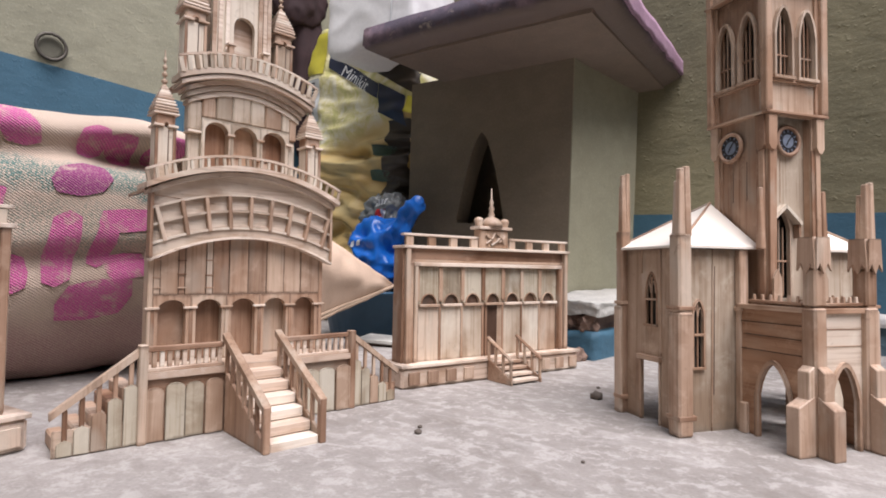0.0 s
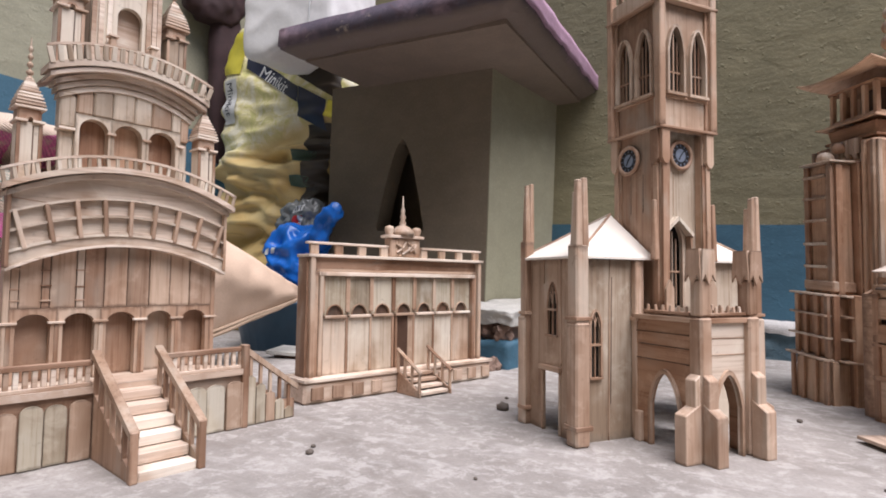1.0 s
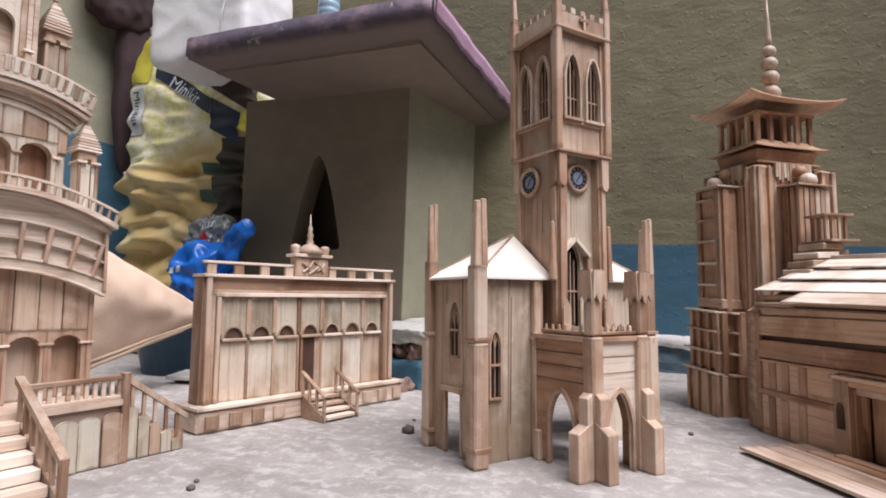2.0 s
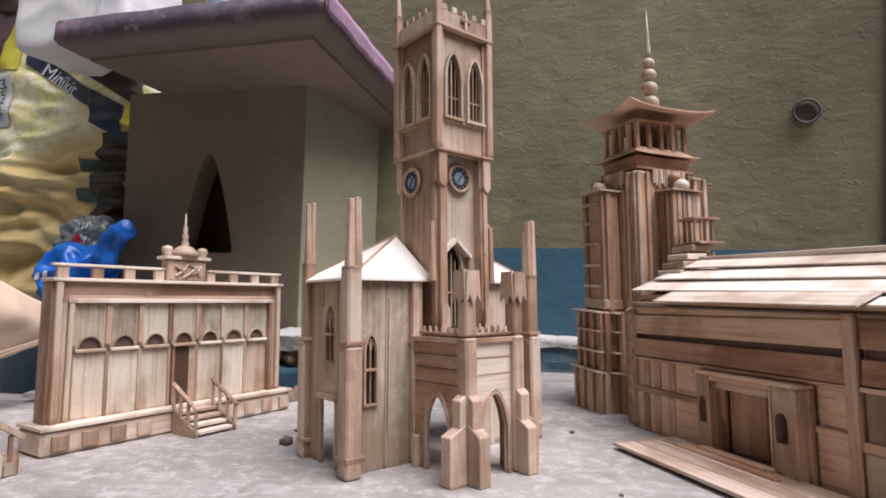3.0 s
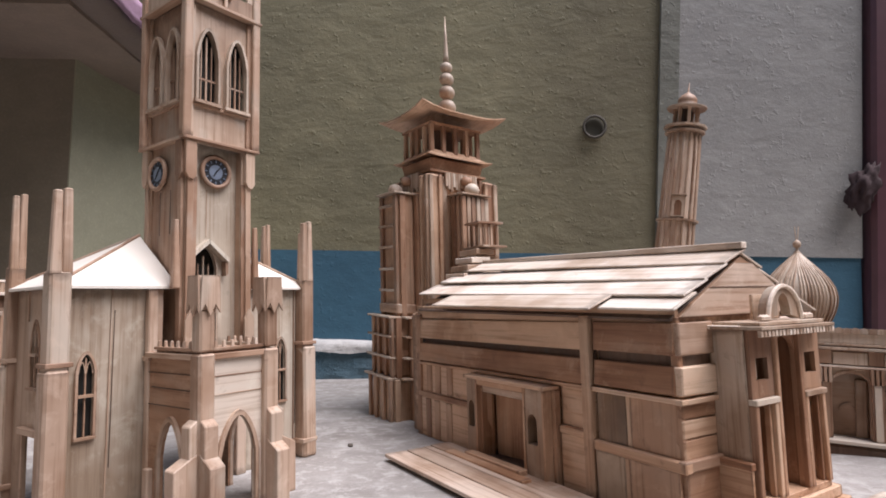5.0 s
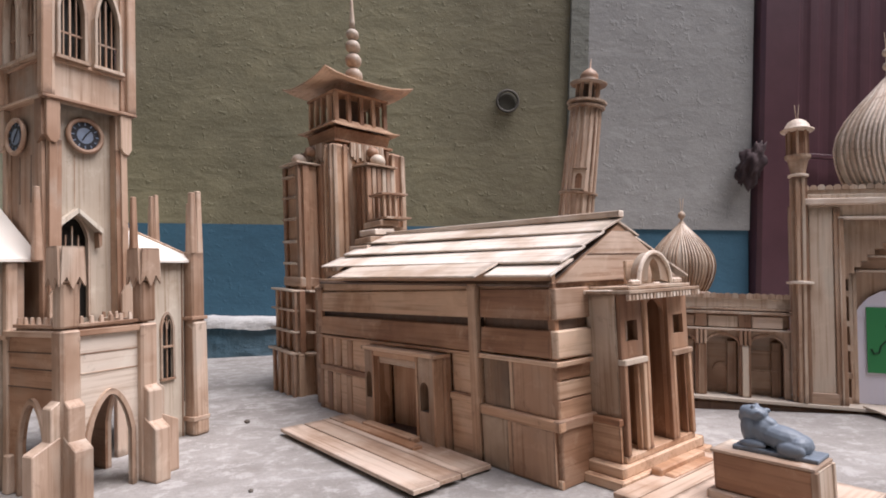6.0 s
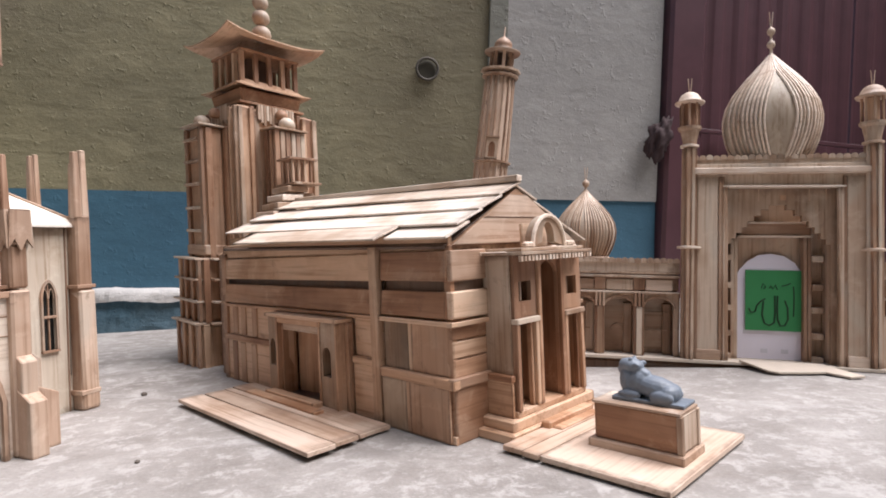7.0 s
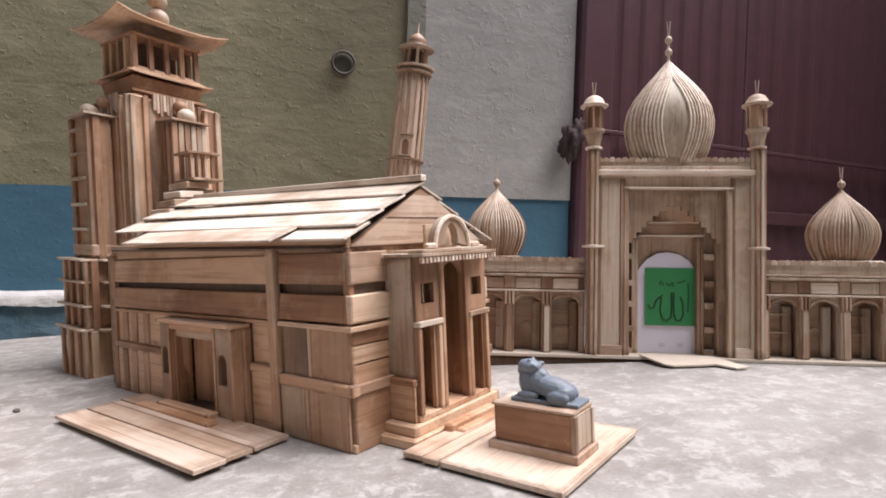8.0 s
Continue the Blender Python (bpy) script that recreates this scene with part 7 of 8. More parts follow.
part("tower_body", bm, PZ, palace)
for dx in (-0.054, -0.043, -0.030, 0.036, 0.046, 0.055):
    P(palace, "tower_stick", KX + dx - 0.004, KX + dx + 0.004, KY - 0.008 + abs(dx) * 0.08, KY, 0.622, 0.83, RX)
for dx in (-0.028, 0.040):
    P(palace, "newel", KX + dx - 0.005, KX + dx + 0.005, KY - 0.024, KY - 0.012, 0.622, 0.686, WZ)
    P(palace, "newel_cap", KX + dx - 0.008, KX + dx + 0.008, KY - 0.027, KY - 0.009, 0.686, 0.690, RX)
P(palace, "tower_eave", KX - 0.066, KX + 0.066, KY - 0.014, KY + 0.08, 0.8302, 0.838, WX)
for i in range(12):
    t = i / 12
    r = 0.056 * (1 - t * 0.8)
    P(palace, "spire_ring", KX - r, KX + r, KY + 0.030 - r * 0.7, KY + 0.030 + r * 0.7, 0.838 + 0.11 * t, 0.843 + 0.11 * t, RX)
    P(palace, "spire_core", KX - r * 0.82, KX + r * 0.82, KY + 0.030 - r * 0.58, KY + 0.030 + r * 0.58, 0.8428 + 0.11 * t, 0.8476 + 0.11 * t, WX)

# --- the stone bull on its plinth, before the hall's porch ---
plinth = thing("statue_plinth", "low box plinth of reddish wood on the temple forecourt", "plinth", FL @ pose(0.6965, 0.8515, 0.0088, 0, 0, -55))
P(plinth, "plinth_base", -0.061, 0.050, -0.041, 0.016, 0.0, 0.010, APRX)
bm = bmesh.new()
addbox(bm, -0.055, 0.044, -0.035, 0.010, 0.010, 0.0505)
bmesh.ops.bevel(bm, geom=bm.edges[:], offset=0.0015, segments=1, affect="EDGES")
part("plinth_box", bm, REDX, plinth)
P(plinth, "plinth_top", -0.0565, 0.0455, -0.0365, 0.0115, 0.0505, 0.0535, RX)
P(plinth, "side_panel", 0.0445, 0.0465, -0.029, 0.005, 0.012, 0.050, PZ)
P(plinth, "corner_stick", 0.0415, 0.0475, -0.0372, -0.0305, 0.010, 0.0503, PZ)
P(plinth, "corner_stick", 0.0415, 0.0475, 0.006, 0.0122, 0.010, 0.0503, PZ)


def blob(bm, c, r, rot=(0, 0, 0), n=14):
    res = bmesh.ops.create_uvsphere(bm, u_segments=n, v_segments=n // 2 + 2, radius=1.0)
    m = Matrix.LocRotScale(c, Euler([radians(a) for a in rot]), r)
    bmesh.ops.transform(bm, matrix=m, verts=res["verts"])


bm = bmesh.new()
addbox(bm, -0.041, 0.047, -0.018, 0.018, 0.0, 0.0045)
blob(bm, (0.008, 0.0, 0.017), (0.030, 0.0165, 0.0140), (0, 10, 0))
blob(bm, (0.025, 0.0, 0.013), (0.013, 0.018, 0.0115))
blob(bm, (-0.012, 0.0, 0.022), (0.016, 0.0145, 0.016), (0, 18, 0))
blob(bm, (-0.024, 0.0, 0.022), (0.0130, 0.0135, 0.021), (0, -4, 0))
blob(bm, (-0.021, 0.0, 0.0415), (0.0150, 0.0120, 0.0085), (0, 8, 0))
blob(bm, (-0.0300, 0.0, 0.0400), (0.0075, 0.0095, 0.0090), (0, -12, 0))
blob(bm, (-0.0335, 0.0, 0.0355), (0.0055, 0.0070, 0.0065))
blob(bm, (-0.006, 0.0, 0.0325), (0.0095, 0.0080, 0.0060), (0, 20, 0))
for s_ in (-1, 1):
    blob(bm, (-0.0120, s_ * 0.0095, 0.0430), (0.0050, 0.0030, 0.0034), (0, -8, s_ * 20))
    blob(bm, (-0.0200, s_ * 0.0055, 0.0490), (0.0026, 0.0026, 0.0030))
    blob(bm, (-0.020, s_ * 0.013, 0.008), (0.015, 0.005, 0.005))
    blob(bm, (0.020, s_ * 0.015, 0.009), (0.015, 0.006, 0.008))
ob = part("bull_statue", bm, STONE, None, smooth=True)
rm = ob.modifiers.new("merge", "REMESH")
rm.mode, rm.voxel_size, rm.use_smooth_shade = "VOXEL", 0.0011, True
ob.matrix_world = FL @ pose(0.6965, 0.8515, 0.0088, 0, 0, -55) @ pose(-0.001, -0.0045, 0.0536, 0, 0, 2) @ Matrix.Scale(0.93, 4)
tagged(ob, "small grey stone statue of a seated bull on the plinth", "statue")

from mathutils.bvhtree import BVHTree

# ---- the heap of sacks by the side wall, plinth, rubble, bits on the floor ----
def jute(name, tint=None):
    """Coarse twill jute; tint gives the ink of a printed patch."""
    k = Mat(name, 0.9)
    v = k.map((1, 1, 1))
    ribs = []
    for ang, sc in ((35, 66.0), (-52, 88.0)):
        mp = k.n("ShaderNodeMapping", Rotation=(radians(ang), 0, 0))
        k.link(k.coord.outputs["Object"], mp.inputs["Vector"])
        wv = k.n("ShaderNodeTexWave", Scale=sc, Distortion=2.0, Detail=2.0)
        wv.bands_direction = "Z"
        wv.inputs["Detail Scale"].default_value = 3.0
        k.link(mp.outputs["Vector"], wv.inputs["Vector"])
        ribs.append(wv.outputs["Fac"])
    weave = k.math("MULTIPLY", ribs[0], k.math("ADD", k.math("MULTIPLY", ribs[1], 0.6), 0.4))
    thread = k.noise(k.map((60, 300, 300)), 1.0, 2.0, 0.5)
    big = k.noise(v, 6.0, 4.0, 0.6)
    base = k.mix(big, (0.60, 0.46, 0.36), (0.76, 0.63, 0.52))
    if tint:
        worn = k.ramp(k.noise(v, 30.0, 5.0, 0.7), [(0.34, (0.25,)), (0.48, (1,))])
        base = k.mix(k.math("MULTIPLY", worn, k.ramp(thread, [(0.30, (0.5,)), (0.50, (0.92,))])), base, tint)
    else:
        # a teal dye stain soaked in along a band, and a purple one under it
        sep = k.n("ShaderNodeSeparateXYZ")
        k.link(k.coord.outputs["Object"], sep.inputs["Vector"])
        h = k.math("ADD", sep.outputs["Z"], k.math("MULTIPLY", k.noise(v, 5.0, 5.0, 0.65), 0.22))
        band = k.ramp(h, [(0.425, (0,)), (0.45, (1,)), (0.50, (1,)), (0.535, (0,))])
        base = k.mix(k.math("MULTIPLY", band, k.ramp(thread, [(0.36, (0,)), (0.58, (0.85,))])), base, (0.045, 0.20, 0.19))
        low = k.ramp(h, [(0.16, (0.7,)), (0.22, (0,))])
        base = k.mix(k.math("MULTIPLY", low, thread), base, (0.30, 0.06, 0.15))
        mid = k.ramp(h, [(0.30, (0,)), (0.34, (0.5,)), (0.40, (0.5,)), (0.425, (0,))])
        base = k.mix(k.math("MULTIPLY", mid, k.ramp(thread, [(0.45, (0,)), (0.60, (1,))])), base, (0.08, 0.22, 0.18))
    k.color(k.mix(k.ramp(weave, [(0.05, (0.45,)), (0.4, (0,))]), base, k.mix(0.5, base, (0.10, 0.06, 0.04), "MULTIPLY")))
    k.bump(k.math("ADD", weave, k.math("MULTIPLY", thread, 0.4)), 0.8, 0.004)
    return k.m


JUTE = jute("printed_jute")
PINKJ = jute("pink_printed_jute", (0.68, 0.12, 0.38))
PURPJ = jute("purple_printed_jute", (0.30, 0.03, 0.20))
FLAPJ = simple("slack_plain_jute", (0.60, 0.45, 0.34), 0.9, 0.0, 0.14, 240.0, 0.5)
FADED = simple("faded_green_print", (0.05, 0.09, 0.06), 0.5)
CLOUDY = simple("cloudy_plastic", (0.17, 0.185, 0.185), 0.18, 0.0, 0.5, 40.0, 0.6)
PLAINJ = simple("plain_jute", (0.46, 0.345, 0.25), 0.9, 0.0, 0.25, 200.0, 0.5)


def gold():
    k = Mat("golden_plastic_sack", 0.24)
    v = k.map((1, 1, 1))
    big = k.noise(k.map((2, 2, 4)), 1.5, 2.0, 0.5)
    sep = k.n("ShaderNodeSeparateXYZ")
    k.link(k.coord.outputs["Object"], sep.inputs["Vector"])
    c = k.ramp(big, [(0.32, (0.46, 0.30, 0.10)), (0.5, (0.60, 0.43, 0.175)), (0.68, (0.72, 0.58, 0.29))])
    # the printed upper end: pale with leafy green and yellow blots
    leaf = k.noise(k.map((9, 9, 9)), 1.0, 4.0, 0.7, 1.0)
    pale = k.ramp(leaf, [(0.40, (0.80, 0.77, 0.60)), (0.52, (0.74, 0.68, 0.36)), (0.64, (0.60, 0.58, 0.24))])
    edge = k.math("ADD", sep.outputs["Z"], k.math("MULTIPLY", k.math("ADD", sep.outputs["X"], k.math("MULTIPLY", big, 0.25)), -0.28))
    k.color(k.mix(k.ramp(edge, [(0.86, (0,)), (0.93, (1,))]), c, pale))
    k.bump(k.noise(k.map((9, 9, 16)), 1.0, 4.0, 0.55, 0.8), 0.35, 0.02)
    return k.m


GOLD = gold()
BLUEP = simple("blue_plastic_film", (0.01, 0.13, 0.52), 0.3, 0.0, 0.35, 25.0, 0.6)
WHITEP = simple("white_woven_plastic", (0.79, 0.79, 0.78), 0.55, 0.0, 0.1, 60.0, 0.3)
YELLOW = simple("yellow_print", (0.50, 0.45, 0.05), 0.45, 0.0, 0.15)
# brown-black for the shade painted onto the rice sack
SIDEP = simple("shade_brown_film", (0.035, 0.024, 0.014), 0.5, 0.0, 0.6, 14.0, 0.3)
NAVY = simple("navy_print", (0.012, 0.018, 0.045), 0.4)
MAROONC = simple("dark_maroon_cloth", (0.035, 0.016, 0.018), 0.85, 0.0, 0.5, 20.0, 0.5)
REDP = simple("red_print", (0.45, 0.02, 0.02), 0.5)
PALEP = simple("pale_print", (0.6, 0.62, 0.62), 0.5)
RUBBLE = simple("broken_brick_rubble", (0.20, 0.135, 0.105), 0.95, 0.0, 0.4, 40.0, 0.6)


def sack_mesh(size, lumps, seed, nu=56, nv=30, square=0.55, folds=0.0, fold_n=7, ridge=0.0, ridge_k=(6, 6, 14), calm=9.0):
    """A filled sack: a rounded pillow with sags and creases, standing on z = 0."""
    bm = bmesh.new()
    rows = []
    off = Vector((seed * 3.1, seed * 1.7, seed * 0.9))

    def rim(c, d):
        return (abs(c) ** (2 / square) + abs(d) ** (2 / square)) ** (-square / 2)

    for j in range(nv + 1):
        b = -math.pi / 2 + math.pi * j / nv
        row = []
        kb = rim(math.cos(b), math.sin(b))
        for i in range(nu):
            a = 2 * math.pi * i / nu
            ka = rim(math.cos(a), math.sin(a))
            p = Vector((kb * math.cos(b) * ka * math.cos(a), kb * math.cos(b) * ka * math.sin(a), kb * math.sin(b)))
            q = Vector((p.x * size[0] / 2, p.y * size[1] / 2, (p.z + 1) * size[2] / 2))
            d = noise.noise(q * 4.5 + off) * lumps + noise.noise(q * 11 + off) * lumps * 0.4
            loose = min(1.0, max(0.26, (calm - q.z) / 0.16))
            if folds:
                d += loose * folds * (abs(math.sin(q.z / size[2] * fold_n * math.pi + 2.2 * noise.noise(q * 4 + off) + q.x * 4)) - 0.6)
            if ridge:
                g = Vector((q.x * ridge_k[0] + q.z * 2.0, q.y * ridge_k[1], q.z * ridge_k[2])) + off
                d += loose * ridge * ((1 - 2.4 * abs(noise.noise(g))) + 0.5 * (1 - 2.4 * abs(noise.noise(g * 2.1))) - 0.6)
            q += p.normalized() * d
            q.z = max(q.z, 0.0)
            row.append(bm.verts.new(q))
        rows.append(row)
    for a, b in zip(rows, rows[1:]):
        for i in range(nu):
            bm.faces.new((a[i], a[(i + 1) % nu], b[(i + 1) % nu], b[i]))
    bmesh.ops.remove_doubles(bm, verts=bm.verts, dist=1e-5)
    return bm


def W(x, y, z=None, rz=0.0, rx=0.0, ry=0.0):
    """A pose standing on the sloping floor under world place x, y."""
    zz = -(UP.x * x + UP.y * y) / UP.z if z is None else z
    return pose(x, y, zz, rx, ry, rz)


def sack(name, label, m, bm, mat, category="sack"):
    t = thing(name, label, category, m)
    part("sack_body", bm, mat, t, smooth=True)
    return t


def tree_of(ob):
    bm = bmesh.new()
    bm.from_mesh(ob.data)
    t = BVHTree.FromBMesh(bm)
    bm.free()
    return t


def decal(par, tree, a0, a1, z0, z1, mat, name, axis, lean=0.0, rise=0.0, round_=0.0, n=12, m=10, lift=0.003):
    """A printed patch lying on a sack's skin: laid on along x or y, a0..a1 wide and z0..z1 high."""
    bm = bmesh.new()
    grid = []
    for i in range(n + 1):
        row = []
        for j in range(m + 1):
            u, w = 2 * i / n - 1, 2 * j / m - 1
            if round_:
                k = 1 - round_ * 0.29 * min(abs(u), abs(w))
                u, w = u * k, w * k
            a = (a0 + a1) / 2 + u * (a1 - a0) / 2 + lean * w * (z1 - z0) / 2
            z = (z0 + z1) / 2 + w * (z1 - z0) / 2 + rise * u * (a1 - a0) / 2
            o, d = (Vector((2, a, z)), Vector((-1, 0, 0))) if axis == "x" else (Vector((a, -2, z)), Vector((0, 1, 0)))
            hit, nor, _, _ = tree.ray_cast(o, d)
            row.append(bm.verts.new(hit - d * lift) if hit else None)
        grid.append(row)
    for i in range(n):
        for j in range(m):
            f = (grid[i][j], grid[i + 1][j], grid[i + 1][j + 1], grid[i][j + 1])
            if all(f):
                bm.faces.new(f)
    return part(name, bm, mat, par, smooth=True)


def lettering(par, tree, text, x, z, size, turn, lift, mat=None):
    """Printed letters laid on a sack's front, starting at x, z and running at an angle."""
    cu = bpy.data.curves.new("letters", "FONT")
    cu.body, cu.size, cu.resolution_u = text, size, 3
    tmp = bpy.data.objects.new("letters", cu)
    bm = bmesh.new()
    me = bpy.data.meshes.new_from_object(tmp)
    bm.from_mesh(me)
    bpy.data.objects.remove(tmp)
    bpy.data.curves.remove(cu)
    bpy.data.meshes.remove(me)
    c, s = math.cos(radians(turn)), math.sin(radians(turn))
    for v in bm.verts:
        a, h = x + c * v.co.x - s * v.co.y, z + s * v.co.x + c * v.co.y
        hit = tree.ray_cast(Vector((a, -2, h)), Vector((0, 1, 0)))[0]
        v.co = (a, (hit.y if hit else 0.0) - lift, h)
    return part("printed_word", bm, mat or PALEP, par)


# the big printed jute sack lying on the floor, its slack end drooping
jx, jy, jz = -1.575, 0.42, 0.0
jute_1 = thing("jute_sack", "bulging jute sack with pink printing and a slack flap end", "sack", pose(jx, jy, jz))
jbm = sack_mesh((0.46, 1.16, 0.535), 0.026, 1, 110, 70, 0.52)
for v in jbm.verts:
    if v.co.x > 0:
        zc = 0.405 + 0.03 * math.sin(v.co.y * 3.0 + 1.2)
        fold = min(1.0, max(0.0, (v.co.y + 0.06) / 0.20))
        v.co.x -= (0.048 + 0.085 * fold * fold * (3 - 2 * fold)) * math.exp(-((v.co.z - zc) / 0.034) ** 2) * min(1.0, v.co.x * 8)
        zc = 0.205 + 0.05 * v.co.y
        v.co.x -= 0.034 * math.exp(-((v.co.z - zc) / 0.026) ** 2)
        v.co.x -= 0.115 * (max(0.0, 0.21 - v.co.z) / 0.21) ** 1.3
    if v.co.z < 0.19:
        # the heavy lower part settles on the sloping floor
        fz = -(UP.x * (v.co.x + jx) + UP.y * (v.co.y + jy)) / UP.z
        v.co.z = 0.19 - (0.19 - v.co.z) / 0.19 * (0.19 - fz)
body = part("sack_body", jbm, JUTE, jute_1, smooth=True)
tree = tree_of(body)
for a0, a1, z0, z1, mat, lean, rnd_ in (
        (-0.158, -0.100, 0.440, 0.507, PINKJ, -0.4, 0.7), (-0.014, 0.038, 0.432, 0.490, PINKJ, 0.1, 0.8), (0.050, 0.103, 0.424, 0.480, PINKJ, -0.2, 0.7), (0.14, 0.22, 0.43, 0.49, PINKJ, 0.2, 0.8),
        (-0.073, 0.031, 0.342, 0.402, PURPJ, 0.2, 0.9), (-0.080, -0.034, 0.150, 0.297, PINKJ, 0.12, 0.6), (-0.053, 0.077, 0.072, 0.152, PINKJ, 0.2, 0.6), (0.005, 0.038, 0.190, 0.282, PINKJ, 0.2, 0.7),
        (0.016, 0.104, 0.268, 0.307, PINKJ, 0.1, 0.4), (0.034, 0.103, 0.164, 0.208, PINKJ, -0.1, 0.5), (0.112, 0.17, 0.235, 0.325, PINKJ, 0.1, 0.6), (-0.160, -0.120, 0.140, 0.205, PINKJ, 0.0, 0.8), (-0.21, -0.168, 0.26, 0.34, PINKJ, 0.3, 0.6), (-0.35, -0.25, 0.15, 0.33, PINKJ, 0.1, 0.6)):
    decal(jute_1, tree, a0 - 0.008, a1 + 0.008, z0 - 0.007, z1 + 0.007, mat, "printed_shape", "x", lean, 0.08, rnd_)
bm = bmesh.new()
cols = []
NS, NT = 26, 14
for i in range(NS + 1):
    s_ = i / NS
    y = 0.50 + 0.45 * s_
    zt, zb = 0.345 - 0.24 * s_, -0.030 + 0.130 * s_
    col = []
    for j in range(NT + 1):
        w_ = j / NT
        q = Vector((0.175 + 0.055 * math.sin(math.pi * w_) * (1 - s_) - 0.01 * (1 - w_), y, zb + (zt - zb) * w_))
        q.x += 0.022 * noise.noise(q * 7) + 0.010 * noise.noise(q * 21) + 0.010 * math.sin(w_ * 9 + s_ * 5) * (1 - s_)
        col.append(bm.verts.new(q))
    cols.append(col)
for i in range(NS):
    for j in range(NT):
        bm.faces.new((cols[i][j], cols[i + 1][j], cols[i + 1][j + 1], cols[i][j + 1]))
r = bmesh.ops.extrude_face_region(bm, geom=bm.faces[:])
for g in r["geom"]:
    if isinstance(g, bmesh.types.BMVert):
        g.co.x -= 0.012 + 0.20 * max(0.0, 0.95 - g.co.y) / 0.45
part("slack_flap", bm, FLAPJ, jute_1, "slack plain jute corner with a stitched hem", smooth=True)
for k in range(2):
    bm = bmesh.new()
    tube(bm, [(0.182 + 0.012 * noise.noise(Vector((0.17, 0.50 + 0.45 * i / 20, 0)) * 9), 0.50 + 0.45 * i / 20, -0.018 + 0.016 * k + (0.130 - 0.016 * k) * i / 20) for i in range(21)], 0.005, 6)
    part("hem", bm, PLAINJ, jute_1, "stitched hem", True)

def bar(par, x0, x1, z0, z1, y, mat, name="print_bar", ry=0.0):
    bm = bmesh.new()
    addbox(bm, x0, x1, y - 0.002, y, z0, z1)
    bmesh.ops.rotate(bm, verts=bm.verts, cent=((x0 + x1) / 2, y, (z0 + z1) / 2), matrix=Matrix.Rotation(radians(ry), 3, "Y"))
    return part(name, bm, mat, par)


gb = thing("rice_sack", "tall crumpled golden plastic rice sack with printed bands", "sack", W(-2.215, 1.93, None, 4))
gbody = part("sack_body", sack_mesh((0.80, 0.25, 1.54), 0.012, 9, 150, 230, 0.36, 0.026, 10, 0.064, (2.4, 2.4, 8.0), 1.0), GOLD, gb, smooth=True)
tree = tree_of(gbody)
nav = decal(gb, tree, -0.172, 0.188, 1.195, 1.268, NAVY, "navy_band", "y", 0.0, -0.573, n=30, lift=0.008)
lettering(nav, tree, "Minikit", -0.085, 1.248, 0.082, -30, 0.0125)
# dark patch painted as the shadow under the slab
dk = decal(gb, tree, 0.190, 0.345, 0.990, 1.130, NAVY, "dark_band", "y", 0.0, -0.5, n=20, lift=0.008)
decal(gb, tree, -0.375, -0.205, 1.285, 1.50, YELLOW, "yellow_band", "y", 0.1, -0.1, lift=0.006)
wh = decal(gb, tree, -0.345, -0.245, 1.035, 1.255, PALEP, "white_label", "y", 0.05, 0.0, lift=0.008)
lettering(wh, tree, "Minikit", -0.315, 1.242, 0.062, -90, 0.0115, NAVY)
# near-black patch painted as the shade of the gap above the band
decal(gb, tree, 0.0, 0.399, 1.205, 1.42, SIDEP, "dark_fold", "y", 0.0, -0.573, n=40, m=40, lift=0.004)
decal(dk, tree, 0.350, 0.395, 1.010, 1.085, YELLOW, "yellow_tag", "y", 0.2, -0.3, lift=0.011)
# dark patch painted as the block's shade on the sack's right side
decal(gb, tree, 0.265, 0.396, 0.300, 0.985, SIDEP, "side_panel", "y", -0.06, 0.0, n=40, m=150, lift=0.006)
for z in (0.74, 0.62):
    decal(gb, tree, 0.165, 0.30, z + 0.075, z + 0.13, FADED, "faded_print", "y", 0.1, -0.1, 0.5, lift=0.006)

bl = thing("plastic_bag", "crumpled bright blue plastic bag with white and red print", "bag", W(-1.745, 1.60, 0.045))
part("bag_body", sack_mesh((0.27, 0.18, 0.29), 0.03, 17, 90, 80, 0.75, 0.0, 6, 0.034, (9, 9, 9)), BLUEP, bl, smooth=True)
knot = part("bag_ear", sack_mesh((0.085, 0.06, 0.24), 0.015, 19, 40, 40, 0.9, 0.0, 3, 0.016, (12, 12, 12)), BLUEP, bl, smooth=True)
knot.matrix_local = pose(0.10, -0.02, 0.20, 0, 38, 0)
tree = tree_of(bl.children[0])
for i in range(4):
    decal(bl, tree, -0.11 + i * 0.03, -0.092 + i * 0.03, 0.17 + i * 0.008, 0.195 + i * 0.008, PALEP, "print_bar", "y", 0.3, 0.3, n=4, m=4)
clear = thing("plastic_bag", "clear crinkled plastic bag with faint print on the blue one", "bag", W(-1.80, 1.68, 0.27))
part("bag_body", sack_mesh((0.22, 0.13, 0.19), 0.02, 23, 80, 60, 0.6, 0.0, 4, 0.022, (14, 14, 20)), CLOUDY, clear, smooth=True)
tree = tree_of(clear.children[0])
for i in range(4):
    decal(clear, tree, 0.012 + i * 0.016, 0.022 + i * 0.016, 0.136 + 0.003 * i, 0.160 + 0.003 * i, PALEP, "print_bar", "y", 0.2, 0.1, n=4, m=4)
decal(clear, tree, 0.005, 0.052, 0.030, 0.125, REDP, "red_print", "y", 0.35, 0.0)
decal(clear, tree, 0.040, 0.072, 0.090, 0.122, PALEP, "white_print", "y", 0.2, -0.3, lift=0.005)
# white woven sack lying on the slab, its end hanging over the slab's side
wbm = sack_mesh((0.50, 0.28, 0.40), 0.004, 27, 120, 60, 0.16, 0.0, 3, 0.004, (5, 5, 7))
